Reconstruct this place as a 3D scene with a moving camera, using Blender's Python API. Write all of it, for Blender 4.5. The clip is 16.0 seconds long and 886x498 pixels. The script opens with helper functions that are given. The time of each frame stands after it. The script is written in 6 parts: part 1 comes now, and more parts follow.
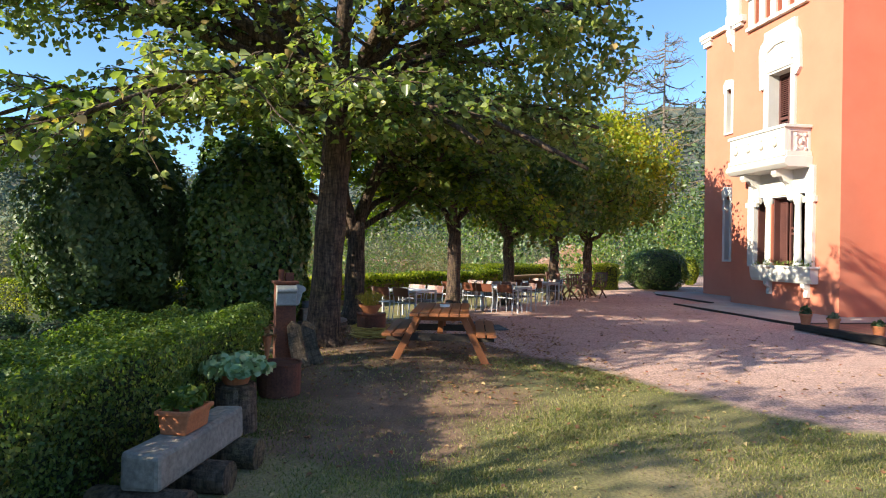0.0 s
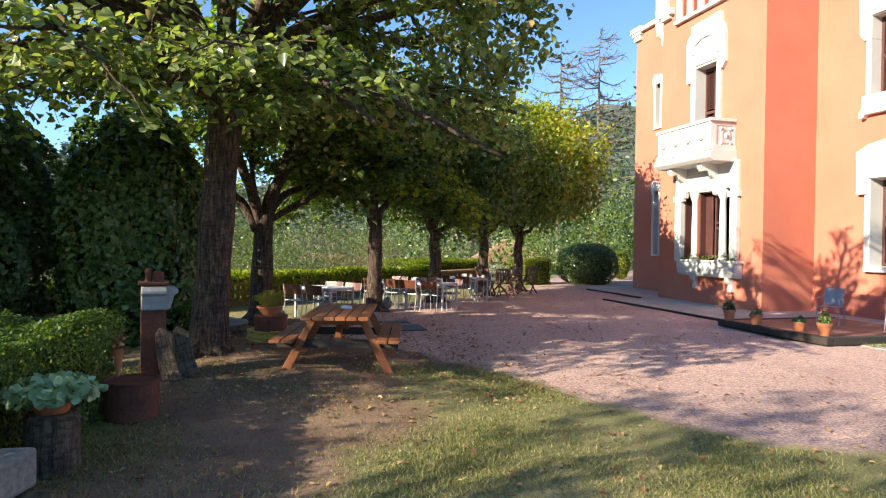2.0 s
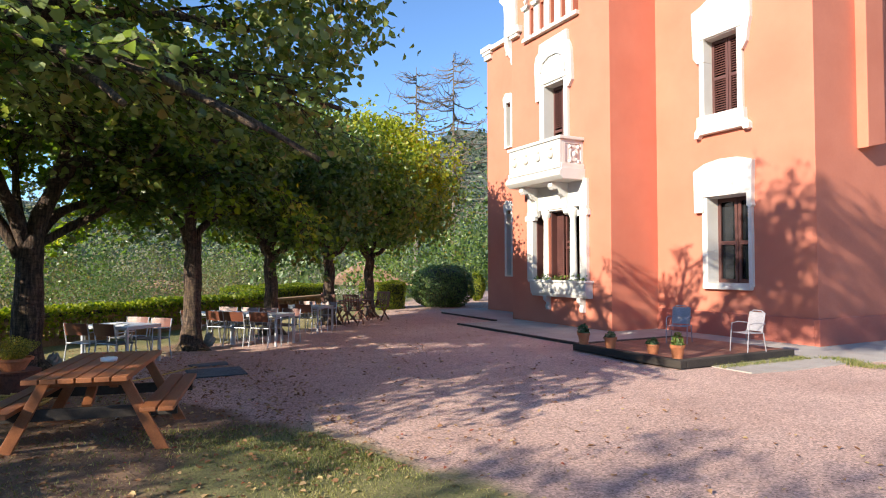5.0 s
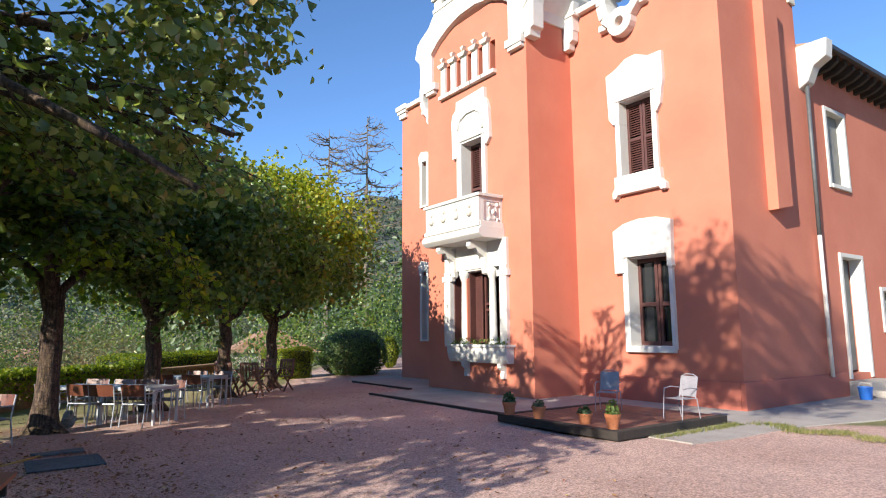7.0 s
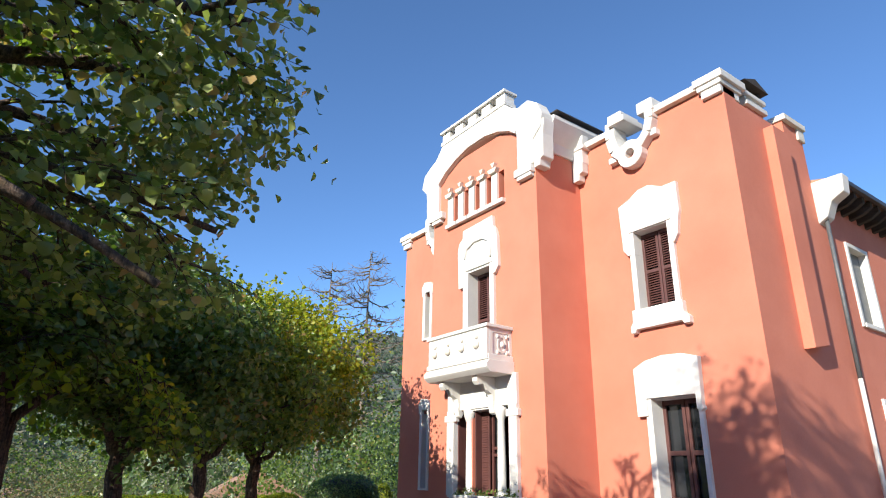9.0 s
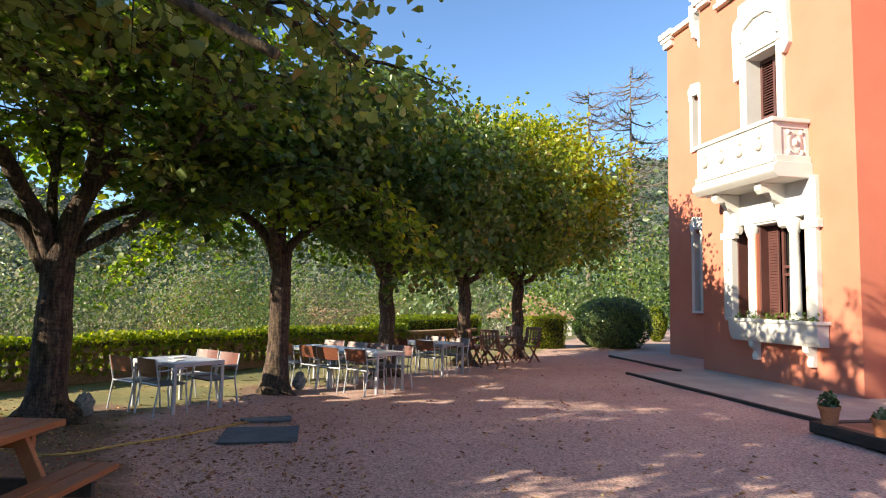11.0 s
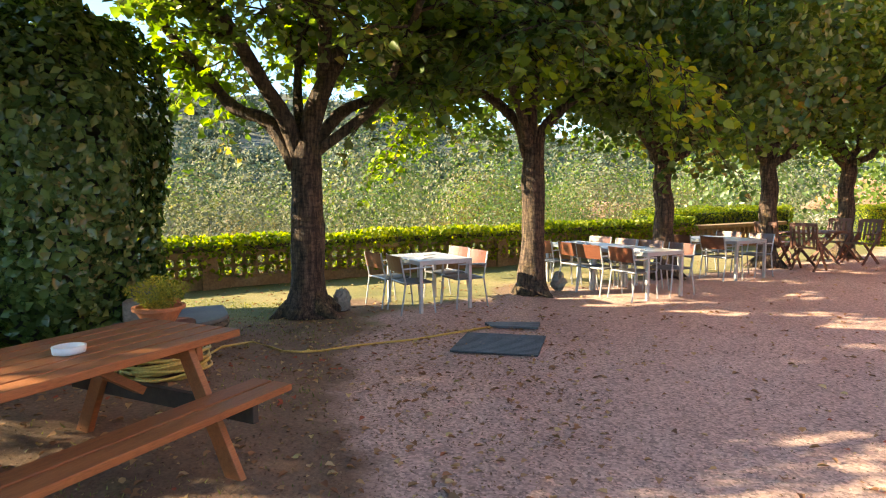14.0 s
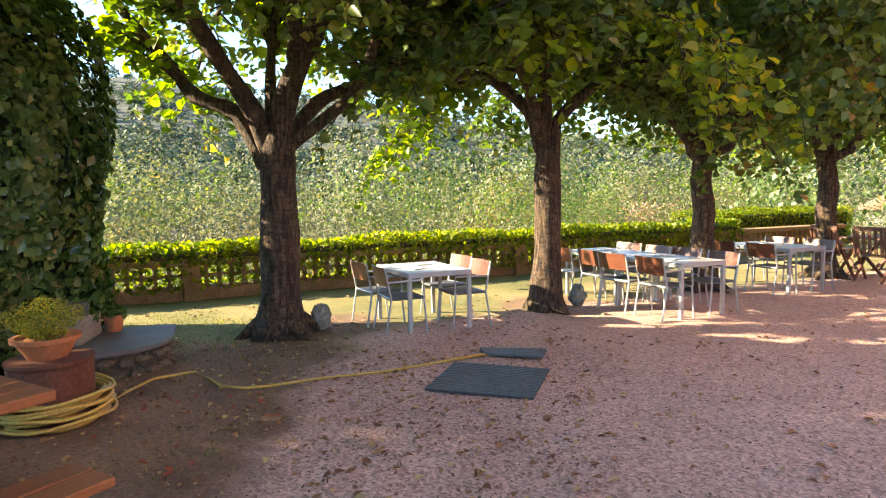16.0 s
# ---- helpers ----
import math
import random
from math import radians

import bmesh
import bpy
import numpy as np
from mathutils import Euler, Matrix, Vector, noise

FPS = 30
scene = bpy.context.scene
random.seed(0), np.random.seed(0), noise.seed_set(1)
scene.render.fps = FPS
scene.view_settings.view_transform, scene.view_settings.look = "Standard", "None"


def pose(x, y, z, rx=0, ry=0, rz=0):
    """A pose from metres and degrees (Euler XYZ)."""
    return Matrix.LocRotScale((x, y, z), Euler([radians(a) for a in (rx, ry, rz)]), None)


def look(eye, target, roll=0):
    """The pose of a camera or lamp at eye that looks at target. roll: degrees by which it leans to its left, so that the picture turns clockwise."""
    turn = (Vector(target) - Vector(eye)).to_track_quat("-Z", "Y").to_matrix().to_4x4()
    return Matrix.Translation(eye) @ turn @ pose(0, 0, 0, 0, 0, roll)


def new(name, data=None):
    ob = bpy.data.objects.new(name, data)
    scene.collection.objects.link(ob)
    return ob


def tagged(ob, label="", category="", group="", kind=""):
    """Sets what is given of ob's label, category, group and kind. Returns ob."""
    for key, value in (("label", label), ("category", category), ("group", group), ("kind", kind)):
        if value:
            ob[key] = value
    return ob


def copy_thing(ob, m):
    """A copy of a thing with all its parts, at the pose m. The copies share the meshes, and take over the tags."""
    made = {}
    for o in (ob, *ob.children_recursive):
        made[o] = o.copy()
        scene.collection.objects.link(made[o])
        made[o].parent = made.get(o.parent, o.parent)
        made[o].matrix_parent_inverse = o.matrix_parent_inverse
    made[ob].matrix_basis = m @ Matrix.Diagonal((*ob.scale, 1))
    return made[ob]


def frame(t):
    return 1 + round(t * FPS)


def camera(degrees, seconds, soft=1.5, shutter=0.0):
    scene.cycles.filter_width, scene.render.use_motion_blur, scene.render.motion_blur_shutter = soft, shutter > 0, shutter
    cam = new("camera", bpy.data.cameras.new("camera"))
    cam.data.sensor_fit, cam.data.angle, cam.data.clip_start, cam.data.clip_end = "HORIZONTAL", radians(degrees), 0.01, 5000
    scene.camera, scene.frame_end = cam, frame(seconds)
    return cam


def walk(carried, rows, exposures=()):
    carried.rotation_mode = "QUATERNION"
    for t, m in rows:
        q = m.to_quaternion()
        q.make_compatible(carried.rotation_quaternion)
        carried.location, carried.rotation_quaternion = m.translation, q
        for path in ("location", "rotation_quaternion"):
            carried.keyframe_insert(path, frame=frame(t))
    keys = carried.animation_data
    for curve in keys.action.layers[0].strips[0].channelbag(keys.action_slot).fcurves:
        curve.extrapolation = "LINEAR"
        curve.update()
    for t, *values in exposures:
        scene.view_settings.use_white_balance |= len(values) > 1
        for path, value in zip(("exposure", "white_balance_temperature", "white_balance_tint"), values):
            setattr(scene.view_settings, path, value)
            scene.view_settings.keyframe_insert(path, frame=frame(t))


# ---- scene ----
cam = camera(71.3, 16.0, soft=1.1)
K = 1.17                                               # survey units to metres
PATH = [
    (0, (-0.462, 0.934, 1.485), (-2.436, 1.26, 1.487), 0.9),
    (0.5, (-0.621, 1.08, 1.506), (-2.576, 1.503, 1.503), 0.7),
    (1, (-0.81, 1.24, 1.489), (-2.719, 1.836, 1.479), 0.8),
    (1.5, (-1.015, 1.383, 1.489), (-2.915, 2.007, 1.476), 0.8),
    (2, (-1.128, 1.53, 1.51), (-3.062, 2.04, 1.495), 0.9),
    (2.5, (-1.233, 1.662, 1.495), (-3.188, 2.083, 1.463), 1.0),
    (3, (-1.427, 1.705, 1.481), (-3.4, 2.026, 1.442), 0.7),
    (3.5, (-1.685, 1.85, 1.456), (-3.658, 2.176, 1.416), 0.6),
    (4, (-1.89, 2.053, 1.476), (-3.83, 2.539, 1.454), 0.4),
    (4.5, (-2.118, 2.181, 1.545), (-3.968, 2.941, 1.552), 0.4),
    (5, (-2.334, 2.384, 1.544), (-4.107, 3.308, 1.603), -0.1),
    (5.2, (-2.431, 2.516, 1.527), (-4.181, 3.483, 1.588), -1.0),
    (7.5, (-3.548, 2.928, 1.482), (-5.1, 4.12, 1.894), 0.1),
    (8, (-3.817, 3.038, 1.48), (-5.295, 4.202, 2.159), -0.2),
    (8.2, (-3.872, 3.083, 1.482), (-5.319, 4.231, 2.249), -0.1),
    (10.3, (-4.731, 3.93, 1.549), (-6.53, 4.706, 1.951), 1.2),
    (10.5, (-4.843, 4.04, 1.5), (-6.687, 4.729, 1.854), 0.3),
    (11, (-5.057, 4.179, 1.464), (-7.013, 4.567, 1.626), 1.1),
    (11.5, (-5.221, 4.287, 1.447), (-7.221, 4.252, 1.473), 0.6),
    (12, (-5.397, 4.337, 1.428), (-7.386, 4.134, 1.39), 0.5),
    (12.5, (-5.561, 4.362, 1.411), (-7.524, 4.003, 1.267), -0.2),
    (13, (-5.818, 4.43, 1.415), (-7.761, 3.989, 1.246), -0.7),
    (13.5, (-6.068, 4.491, 1.399), (-7.988, 3.96, 1.219), -0.7),
    (14, (-6.362, 4.552, 1.402), (-8.288, 4.045, 1.222), -0.7),
    (14.5, (-6.633, 4.642, 1.393), (-8.571, 4.187, 1.198), -0.5),
    (15, (-6.934, 4.722, 1.395), (-8.876, 4.286, 1.195), -0.5),
    (15.5, (-7.199, 4.711, 1.419), (-9.134, 4.248, 1.216), -0.5),
    (16, (-7.512, 4.729, 1.388), (-9.403, 4.1, 1.214), -0.9),
]
EXPOSURES = [(0.0, 1.42, 7000, 5), (4.0, 1.36, 6950, 6), (5.0, 1.2, 6700, 7), (7.5, 0.95, 6300, 7), (8.2, 0.9, 6200, 7), (10.3, 1.2, 6800, 6), (11.5, 1.72, 7900, 6), (12.5, 2.32, 8900, 3), (15.2, 2.35, 8900, 4), (16.0, 2.55, 8700, 5)]
walk(cam, [(t, look(Vector(eye) * K, Vector(target) * K, roll)) for t, eye, target, roll in PATH], EXPOSURES)

# ---- light ----
SUN = Vector((0.30, -1.0, 0.45)).normalized()
world = bpy.data.worlds.new("sky")
scene.world = world
world.use_nodes = True
wn = world.node_tree.nodes
sky = wn.new("ShaderNodeTexSky")
sky.sky_type = "NISHITA"
sky.sun_disc = False
sky.sun_elevation = math.asin(SUN.z)
sky.sun_rotation = math.atan2(SUN.x, SUN.y)
sky.air_density, sky.dust_density, sky.ozone_density = 0.8, 0.0, 5.0
sky.altitude = 900
wn["Background"].inputs[1].default_value = 0.132
world.node_tree.links.new(sky.outputs[0], wn["Background"].inputs[0])
sun_data = bpy.data.lights.new("sun", "SUN")
sun_data.energy, sun_data.angle, sun_data.color = 4.4, radians(0.55), (1.0, 0.91, 0.78)
sun = new("sun", sun_data)
sun.matrix_world = look(SUN * 60, (0, 0, 0))


# ---- materials ----
def nodes_of(name):
    m = bpy.data.materials.new(name)
    m.use_nodes = True
    return m, m.node_tree.nodes, m.node_tree.links, m.node_tree.nodes["Principled BSDF"]


def noise_node(nt, lk, scale, detail=4.0, rough=0.55, coord="Object", stretch=(1, 1, 1)):
    tc = nt.new("ShaderNodeTexCoord")
    mp = nt.new("ShaderNodeMapping")
    mp.inputs["Scale"].default_value = stretch
    lk.new(tc.outputs[coord], mp.inputs[0])
    n = nt.new("ShaderNodeTexNoise")
    n.inputs["Scale"].default_value, n.inputs["Detail"].default_value, n.inputs["Roughness"].default_value = scale, detail, rough
    lk.new(mp.outputs[0], n.inputs["Vector"])
    return n


def ramp(nt, lk, fac, stops):
    r = nt.new("ShaderNodeValToRGB")
    e = r.color_ramp.elements
    e[0].position, e[0].color = stops[0][0], (*stops[0][1], 1)
    e[1].position, e[1].color = stops[-1][0], (*stops[-1][1], 1)
    for p, c in stops[1:-1]:
        el = e.new(p)
        el.color = (*c, 1)
    lk.new(fac, r.inputs[0])
    return r


def mixc(nt, lk, fac, a, b, mode="MIX"):
    m = nt.new("ShaderNodeMix")
    m.data_type, m.blend_type = "RGBA", mode
    for sock, v in ((m.inputs[0], fac), (m.inputs[6], a), (m.inputs[7], b)):
        if isinstance(v, (int, float)):
            sock.default_value = v
        elif isinstance(v, tuple):
            sock.default_value = (*v, 1)
        else:
            lk.new(v, sock)
    return m.outputs[2]


def bump(nt, lk, pb, height, strength, dist):
    b = nt.new("ShaderNodeBump")
    b.inputs["Strength"].default_value, b.inputs["Distance"].default_value = strength, dist
    lk.new(height, b.inputs["Height"])
    lk.new(b.outputs[0], pb.inputs["Normal"])


def plain(name, c1, c2, scale=6.0, rough=0.7, metal=0.0, fine=60.0, bstr=0.3, bdist=0.004, stretch=(1, 1, 1), piece=0.0, fine_amt=0.35):
    """Two colours mixed by noise at two scales, with a fine relief."""
    m, nt, lk, pb = nodes_of(name)
    big = noise_node(nt, lk, scale, 5, 0.6, stretch=stretch)
    small = noise_node(nt, lk, fine, 3, 0.6, stretch=stretch)
    r = ramp(nt, lk, big.outputs[0], [(0.3, c1), (0.7, c2)])
    r2 = ramp(nt, lk, small.outputs[0], [(0.3, (1 - fine_amt,) * 3), (0.7, (1 + fine_amt * 0.3,) * 3)])
    col = mixc(nt, lk, 1.0, r.outputs[0], r2.outputs[0], "MULTIPLY")
    if piece:
        oi = nt.new("ShaderNodeObjectInfo")
        r3 = ramp(nt, lk, oi.outputs["Random"], [(0, (1 - piece,) * 3), (1, (1 + piece,) * 3)])
        col = mixc(nt, lk, 1.0, col, r3.outputs[0], "MULTIPLY")
    lk.new(col, pb.inputs["Base Color"])
    pb.inputs["Roughness"].default_value, pb.inputs["Metallic"].default_value = rough, metal
    bump(nt, lk, pb, small.outputs[0], bstr, bdist)
    return m


def leaf_material(name, stops, glow=0.4, rough=0.45, tint=(1.25, 1.35, 0.35)):
    """Leaves: colour by leaf, with light coming through them."""
    m, nt, lk, pb = nodes_of(name)
    g = nt.new("ShaderNodeNewGeometry")
    big = noise_node(nt, lk, 0.55, 2, 0.5)
    ma = nt.new("ShaderNodeMath")
    ma.operation = "MULTIPLY_ADD"
    ma.inputs[1].default_value, ma.inputs[2].default_value = 0.9, -0.45
    lk.new(big.outputs[0], ma.inputs[0])
    ad = nt.new("ShaderNodeMath")
    ad.operation = "ADD"
    ad.use_clamp = True
    lk.new(g.outputs["Random Per Island"], ad.inputs[0])
    lk.new(ma.outputs[0], ad.inputs[1])
    r = ramp(nt, lk, ad.outputs[0], stops)
    lk.new(r.outputs[0], pb.inputs["Base Color"])
    pb.inputs["Roughness"].default_value = rough
    tr = nt.new("ShaderNodeBsdfTranslucent")
    lk.new(mixc(nt, lk, 1.0, r.outputs[0], tint, "MULTIPLY"), tr.inputs[0])
    mx = nt.new("ShaderNodeMixShader")
    mx.inputs[0].default_value = glow
    lk.new(pb.outputs[0], mx.inputs[1])
    lk.new(tr.outputs[0], mx.inputs[2])
    lk.new(mx.outputs[0], nt["Material Output"].inputs[0])
    return m


def bark_material(name, c1, c2, c3):
    """Bark: upright plates parted by dark furrows, with pale lichen and moss."""
    m, nt, lk, pb = nodes_of(name)
    ridge = noise_node(nt, lk, 11.0, 7, 0.7, stretch=(2.4, 2.4, 0.4))
    cross = noise_node(nt, lk, 14.0, 5, 0.6, stretch=(0.8, 0.8, 2.2))
    blot = noise_node(nt, lk, 2.6, 4, 0.6)
    r = ramp(nt, lk, ridge.outputs[0], [(0.36, c1), (0.5, c2), (0.68, c3)])
    plates = ramp(nt, lk, cross.outputs[0], [(0.38, (0.5, 0.48, 0.46)), (0.5, (1, 1, 1)), (0.7, (1.25, 1.2, 1.1))])
    moss = ramp(nt, lk, blot.outputs[0], [(0.34, (0.7, 0.66, 0.62)), (0.5, (1, 1, 1)), (0.62, (0.95, 1.0, 0.72)), (0.72, (1.7, 1.65, 1.45))])
    c = mixc(nt, lk, 1.0, r.outputs[0], plates.outputs[0], "MULTIPLY")
    lk.new(mixc(nt, lk, 1.0, c, moss.outputs[0], "MULTIPLY"), pb.inputs["Base Color"])
    pb.inputs["Roughness"].default_value = 0.9
    h = mixc(nt, lk, 0.35, ridge.outputs[0], cross.outputs[0])
    bump(nt, lk, pb, h, 1.0, 0.05)
    return m


def ground_material():
    """Lawn, bare soil and pink gravel, laid out by the sheet's masks and frayed by noise; far land has haze in its
    colour.
    """
    m, nt, lk, pb = nodes_of("ground")
    fray = noise_node(nt, lk, 1.7, 6, 0.65)
    mid = noise_node(nt, lk, 0.45, 4, 0.6)
    fine = noise_node(nt, lk, 38, 4, 0.7)
    peb = nt.new("ShaderNodeTexVoronoi")
    peb.inputs["Scale"].default_value = 55
    tc = nt.new("ShaderNodeTexCoord")
    lk.new(tc.outputs["Object"], peb.inputs["Vector"])

    def mask(attr, lo, hi):
        a = nt.new("ShaderNodeAttribute")
        a.attribute_name = attr
        s = nt.new("ShaderNodeMath")
        s.operation = "MULTIPLY_ADD"
        s.inputs[1].default_value, s.inputs[2].default_value = 0.9, -0.45
        lk.new(fray.outputs[0], s.inputs[0])
        d = nt.new("ShaderNodeMath")
        d.operation = "ADD"
        lk.new(a.outputs["Fac"], d.inputs[0])
        lk.new(s.outputs[0], d.inputs[1])
        return ramp(nt, lk, d.outputs[0], [(lo, (0, 0, 0)), (hi, (1, 1, 1))]).outputs[0]

    grass = ramp(nt, lk, mid.outputs[0], [(0.3, (0.12, 0.13, 0.042)), (0.52, (0.23, 0.205, 0.08)), (0.72, (0.36, 0.28, 0.14))]).outputs[0]
    soil = ramp(nt, lk, fray.outputs[0], [(0.3, (0.14, 0.08, 0.048)), (0.7, (0.29, 0.18, 0.115))]).outputs[0]
    gravel = ramp(nt, lk, mid.outputs[0], [(0.3, (0.43, 0.285, 0.245)), (0.7, (0.57, 0.4, 0.35))]).outputs[0]
    stones = ramp(nt, lk, peb.outputs["Color"], [(0.1, (0.5, 0.47, 0.46)), (0.9, (1.4, 1.35, 1.28))]).outputs[0]
    gravel = mixc(nt, lk, 1.0, gravel, stones, "MULTIPLY")
    speck = ramp(nt, lk, fine.outputs[0], [(0.3, (0.55, 0.55, 0.55)), (0.7, (1.3, 1.3, 1.3))]).outputs[0]
    turf = mixc(nt, lk, mask("soil", 0.35, 0.65), grass, soil)
    turf = mixc(nt, lk, 1.0, turf, speck, "MULTIPLY")
    near = mixc(nt, lk, mask("gravel", 0.35, 0.65), turf, gravel)
    # far land: distance haze is painted in as duller, bluer greens
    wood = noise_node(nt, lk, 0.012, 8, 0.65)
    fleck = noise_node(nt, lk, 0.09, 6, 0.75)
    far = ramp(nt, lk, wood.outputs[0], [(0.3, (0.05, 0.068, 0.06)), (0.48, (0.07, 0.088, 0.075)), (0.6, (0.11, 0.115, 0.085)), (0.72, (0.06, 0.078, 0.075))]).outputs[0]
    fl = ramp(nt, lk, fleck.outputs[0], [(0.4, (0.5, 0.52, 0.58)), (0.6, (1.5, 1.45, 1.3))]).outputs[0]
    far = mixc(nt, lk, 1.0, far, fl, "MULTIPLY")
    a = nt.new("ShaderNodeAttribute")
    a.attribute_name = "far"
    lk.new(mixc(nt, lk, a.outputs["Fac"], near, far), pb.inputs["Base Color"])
    pb.inputs["Roughness"].default_value = 0.95
    bump(nt, lk, pb, fine.outputs[0], 0.6, 0.015)
    return m


STUCCO = plain("stucco", (0.53, 0.168, 0.104), (0.6, 0.208, 0.132), 0.7, 0.9, fine=45, bstr=0.25, bdist=0.003, fine_amt=0.08)
PLINTH = plain("plinth_paint", (0.46, 0.13, 0.09), (0.52, 0.165, 0.11), 0.8, 0.9, fine=45, bstr=0.3, bdist=0.004, fine_amt=0.12)
WHITE = plain("white_plaster", (0.6, 0.575, 0.535), (0.69, 0.665, 0.62), 1.2, 0.85, fine=50, bstr=0.2, bdist=0.003, fine_amt=0.07)
COPING = plain("coping_stone", (0.6, 0.54, 0.45), (0.74, 0.68, 0.6), 2.5, 0.9, fine=40, fine_amt=0.15)
SHUTTER = plain("shutter_paint", (0.08, 0.03, 0.027), (0.115, 0.043, 0.036), 3, 0.55, fine_amt=0.15)
BLACK = plain("dark_metal", (0.03, 0.03, 0.032), (0.05, 0.05, 0.05), 3, 0.5)
# indoor shade given as a dark colour
ROOM = plain("room_shade", (0.05, 0.045, 0.04), (0.07, 0.06, 0.055), 2, 0.9)
GLASS, _n, _l, _p = nodes_of("window_glass")
_p.inputs["Base Color"].default_value = (0.02, 0.022, 0.025, 1)
_p.inputs["Roughness"].default_value = 0.06
_p.inputs["Specular IOR Level"].default_value = 0.8
DARKSLAB = plain("dark_slab", (0.1, 0.095, 0.09), (0.17, 0.16, 0.15), 2.5, 0.7, fine=30, fine_amt=0.2)
CONCRETE = plain("pavement_concrete", (0.34, 0.3, 0.27), (0.45, 0.41, 0.37), 1.4, 0.9, fine=35, fine_amt=0.2)
DECKWOOD = plain("deck_wood", (0.2, 0.075, 0.05), (0.28, 0.12, 0.08), 3, 0.7, fine=30, stretch=(1, 9, 1), piece=0.2)
CHARRED = plain("black_sleeper", (0.03, 0.024, 0.02), (0.06, 0.045, 0.035), 4, 0.85, stretch=(1, 6, 6))
PINE = plain("stained_pine", (0.27, 0.086, 0.03), (0.37, 0.132, 0.046), 3.5, 0.55, fine=22, stretch=(1.2, 14, 14), piece=0.12, bstr=0.2)
TEAK = plain("dark_teak", (0.13, 0.05, 0.032), (0.2, 0.085, 0.055), 4, 0.55, fine=30, stretch=(1, 8, 8))
ALU = plain("grey_aluminium", (0.42, 0.43, 0.45), (0.52, 0.53, 0.55), 5, 0.4, metal=0.35, fine_amt=0.1)
TABLETOP = plain("grey_table_top", (0.36, 0.35, 0.36), (0.46, 0.45, 0.45), 2.5, 0.35, fine=30, fine_amt=0.12)
CHAIRWOOD = plain("chair_plywood", (0.13, 0.04, 0.022), (0.19, 0.062, 0.032), 4, 0.4, fine=30, stretch=(1, 1, 9))
MESHCLOTH = plain("dark_mesh_seat", (0.1, 0.1, 0.11), (0.15, 0.15, 0.16), 4, 0.7)
PALEMESH = plain("pale_mesh_seat", (0.27, 0.255, 0.29), (0.36, 0.34, 0.37), 4, 0.6)
PAPER = plain("pale_card", (0.7, 0.7, 0.68), (0.8, 0.8, 0.78), 3, 0.7, fine_amt=0.05)
TERRA = plain("terracotta", (0.46, 0.15, 0.06), (0.58, 0.21, 0.09), 5, 0.8, fine=40, fine_amt=0.2)
RUST = plain("rusted_iron", (0.11, 0.035, 0.02), (0.19, 0.065, 0.035), 5, 0.85, fine=40)
STONE = plain("weathered_stone", (0.24, 0.22, 0.19), (0.36, 0.31, 0.25), 3, 0.95, fine=25, bstr=0.6, bdist=0.01)
RUBBLE = plain("mossy_rubble", (0.09, 0.07, 0.045), (0.2, 0.15, 0.1), 6, 0.95, fine=30, bstr=0.7, bdist=0.012)
LOGBARK = bark_material("log_bark", (0.05, 0.035, 0.025), (0.13, 0.09, 0.06), (0.2, 0.15, 0.11))
BARK = bark_material("linden_bark", (0.018, 0.011, 0.008), (0.085, 0.052, 0.037), (0.21, 0.142, 0.1))
PALEBARK = bark_material("pale_bark", (0.1, 0.08, 0.06), (0.2, 0.16, 0.13), (0.3, 0.26, 0.22))
IRONGREY = plain("iron_grate", (0.11, 0.12, 0.13), (0.17, 0.18, 0.19), 4, 0.6, metal=0.4)
HOSE = plain("yellow_hose", (0.56, 0.35, 0.06), (0.68, 0.47, 0.13), 4, 0.5)
WALLSTONE = plain("balustrade_stone", (0.27, 0.15, 0.07), (0.4, 0.25, 0.13), 2.5, 0.95, fine=25, bstr=0.5, bdist=0.008)
ROOFTILE = plain("roof_tile", (0.32, 0.16, 0.1), (0.45, 0.28, 0.19), 3, 0.9, fine=20)
BLUE = plain("blue_plastic", (0.02, 0.13, 0.5), (0.03, 0.17, 0.6), 4, 0.4, fine_amt=0.05)
DOORGREY = plain("grey_door", (0.17, 0.175, 0.165), (0.24, 0.24, 0.23), 3, 0.6)
FARBUILD = plain("far_render", (0.55, 0.52, 0.47), (0.66, 0.62, 0.56), 0.4, 0.9)

LEAF_GREEN = leaf_material("linden_leaf", [(0, (0.07, 0.125, 0.03)), (0.45, (0.14, 0.22, 0.055)), (0.8, (0.22, 0.29, 0.08)), (0.94, (0.31, 0.33, 0.1)), (1, (0.3, 0.22, 0.08))], glow=0.52, rough=0.33)
LEAF_OLD = leaf_material("old_linden_leaf", [(0, (0.1, 0.14, 0.055)), (0.45, (0.22, 0.285, 0.1)), (0.8, (0.34, 0.395, 0.15)), (0.95, (0.44, 0.45, 0.2)), (1, (0.42, 0.3, 0.13))], glow=0.45, rough=0.28, tint=(1.2, 1.3, 0.45))
# shaded, backlit and sunlit copies of the linden leaf: light put into colour
LEAF_SHADY = leaf_material("shaded_linden_leaf", [(0, (0.055, 0.1, 0.03)), (0.5, (0.115, 0.185, 0.055)), (0.9, (0.19, 0.26, 0.085)), (1, (0.28, 0.2, 0.08))], glow=0.45, rough=0.32)
LEAF_BACKLIT = leaf_material("backlit_leaf", [(0, (0.09, 0.15, 0.022)), (0.5, (0.18, 0.27, 0.04)), (0.9, (0.3, 0.37, 0.055)), (1, (0.42, 0.37, 0.07))], glow=0.65, rough=0.38)
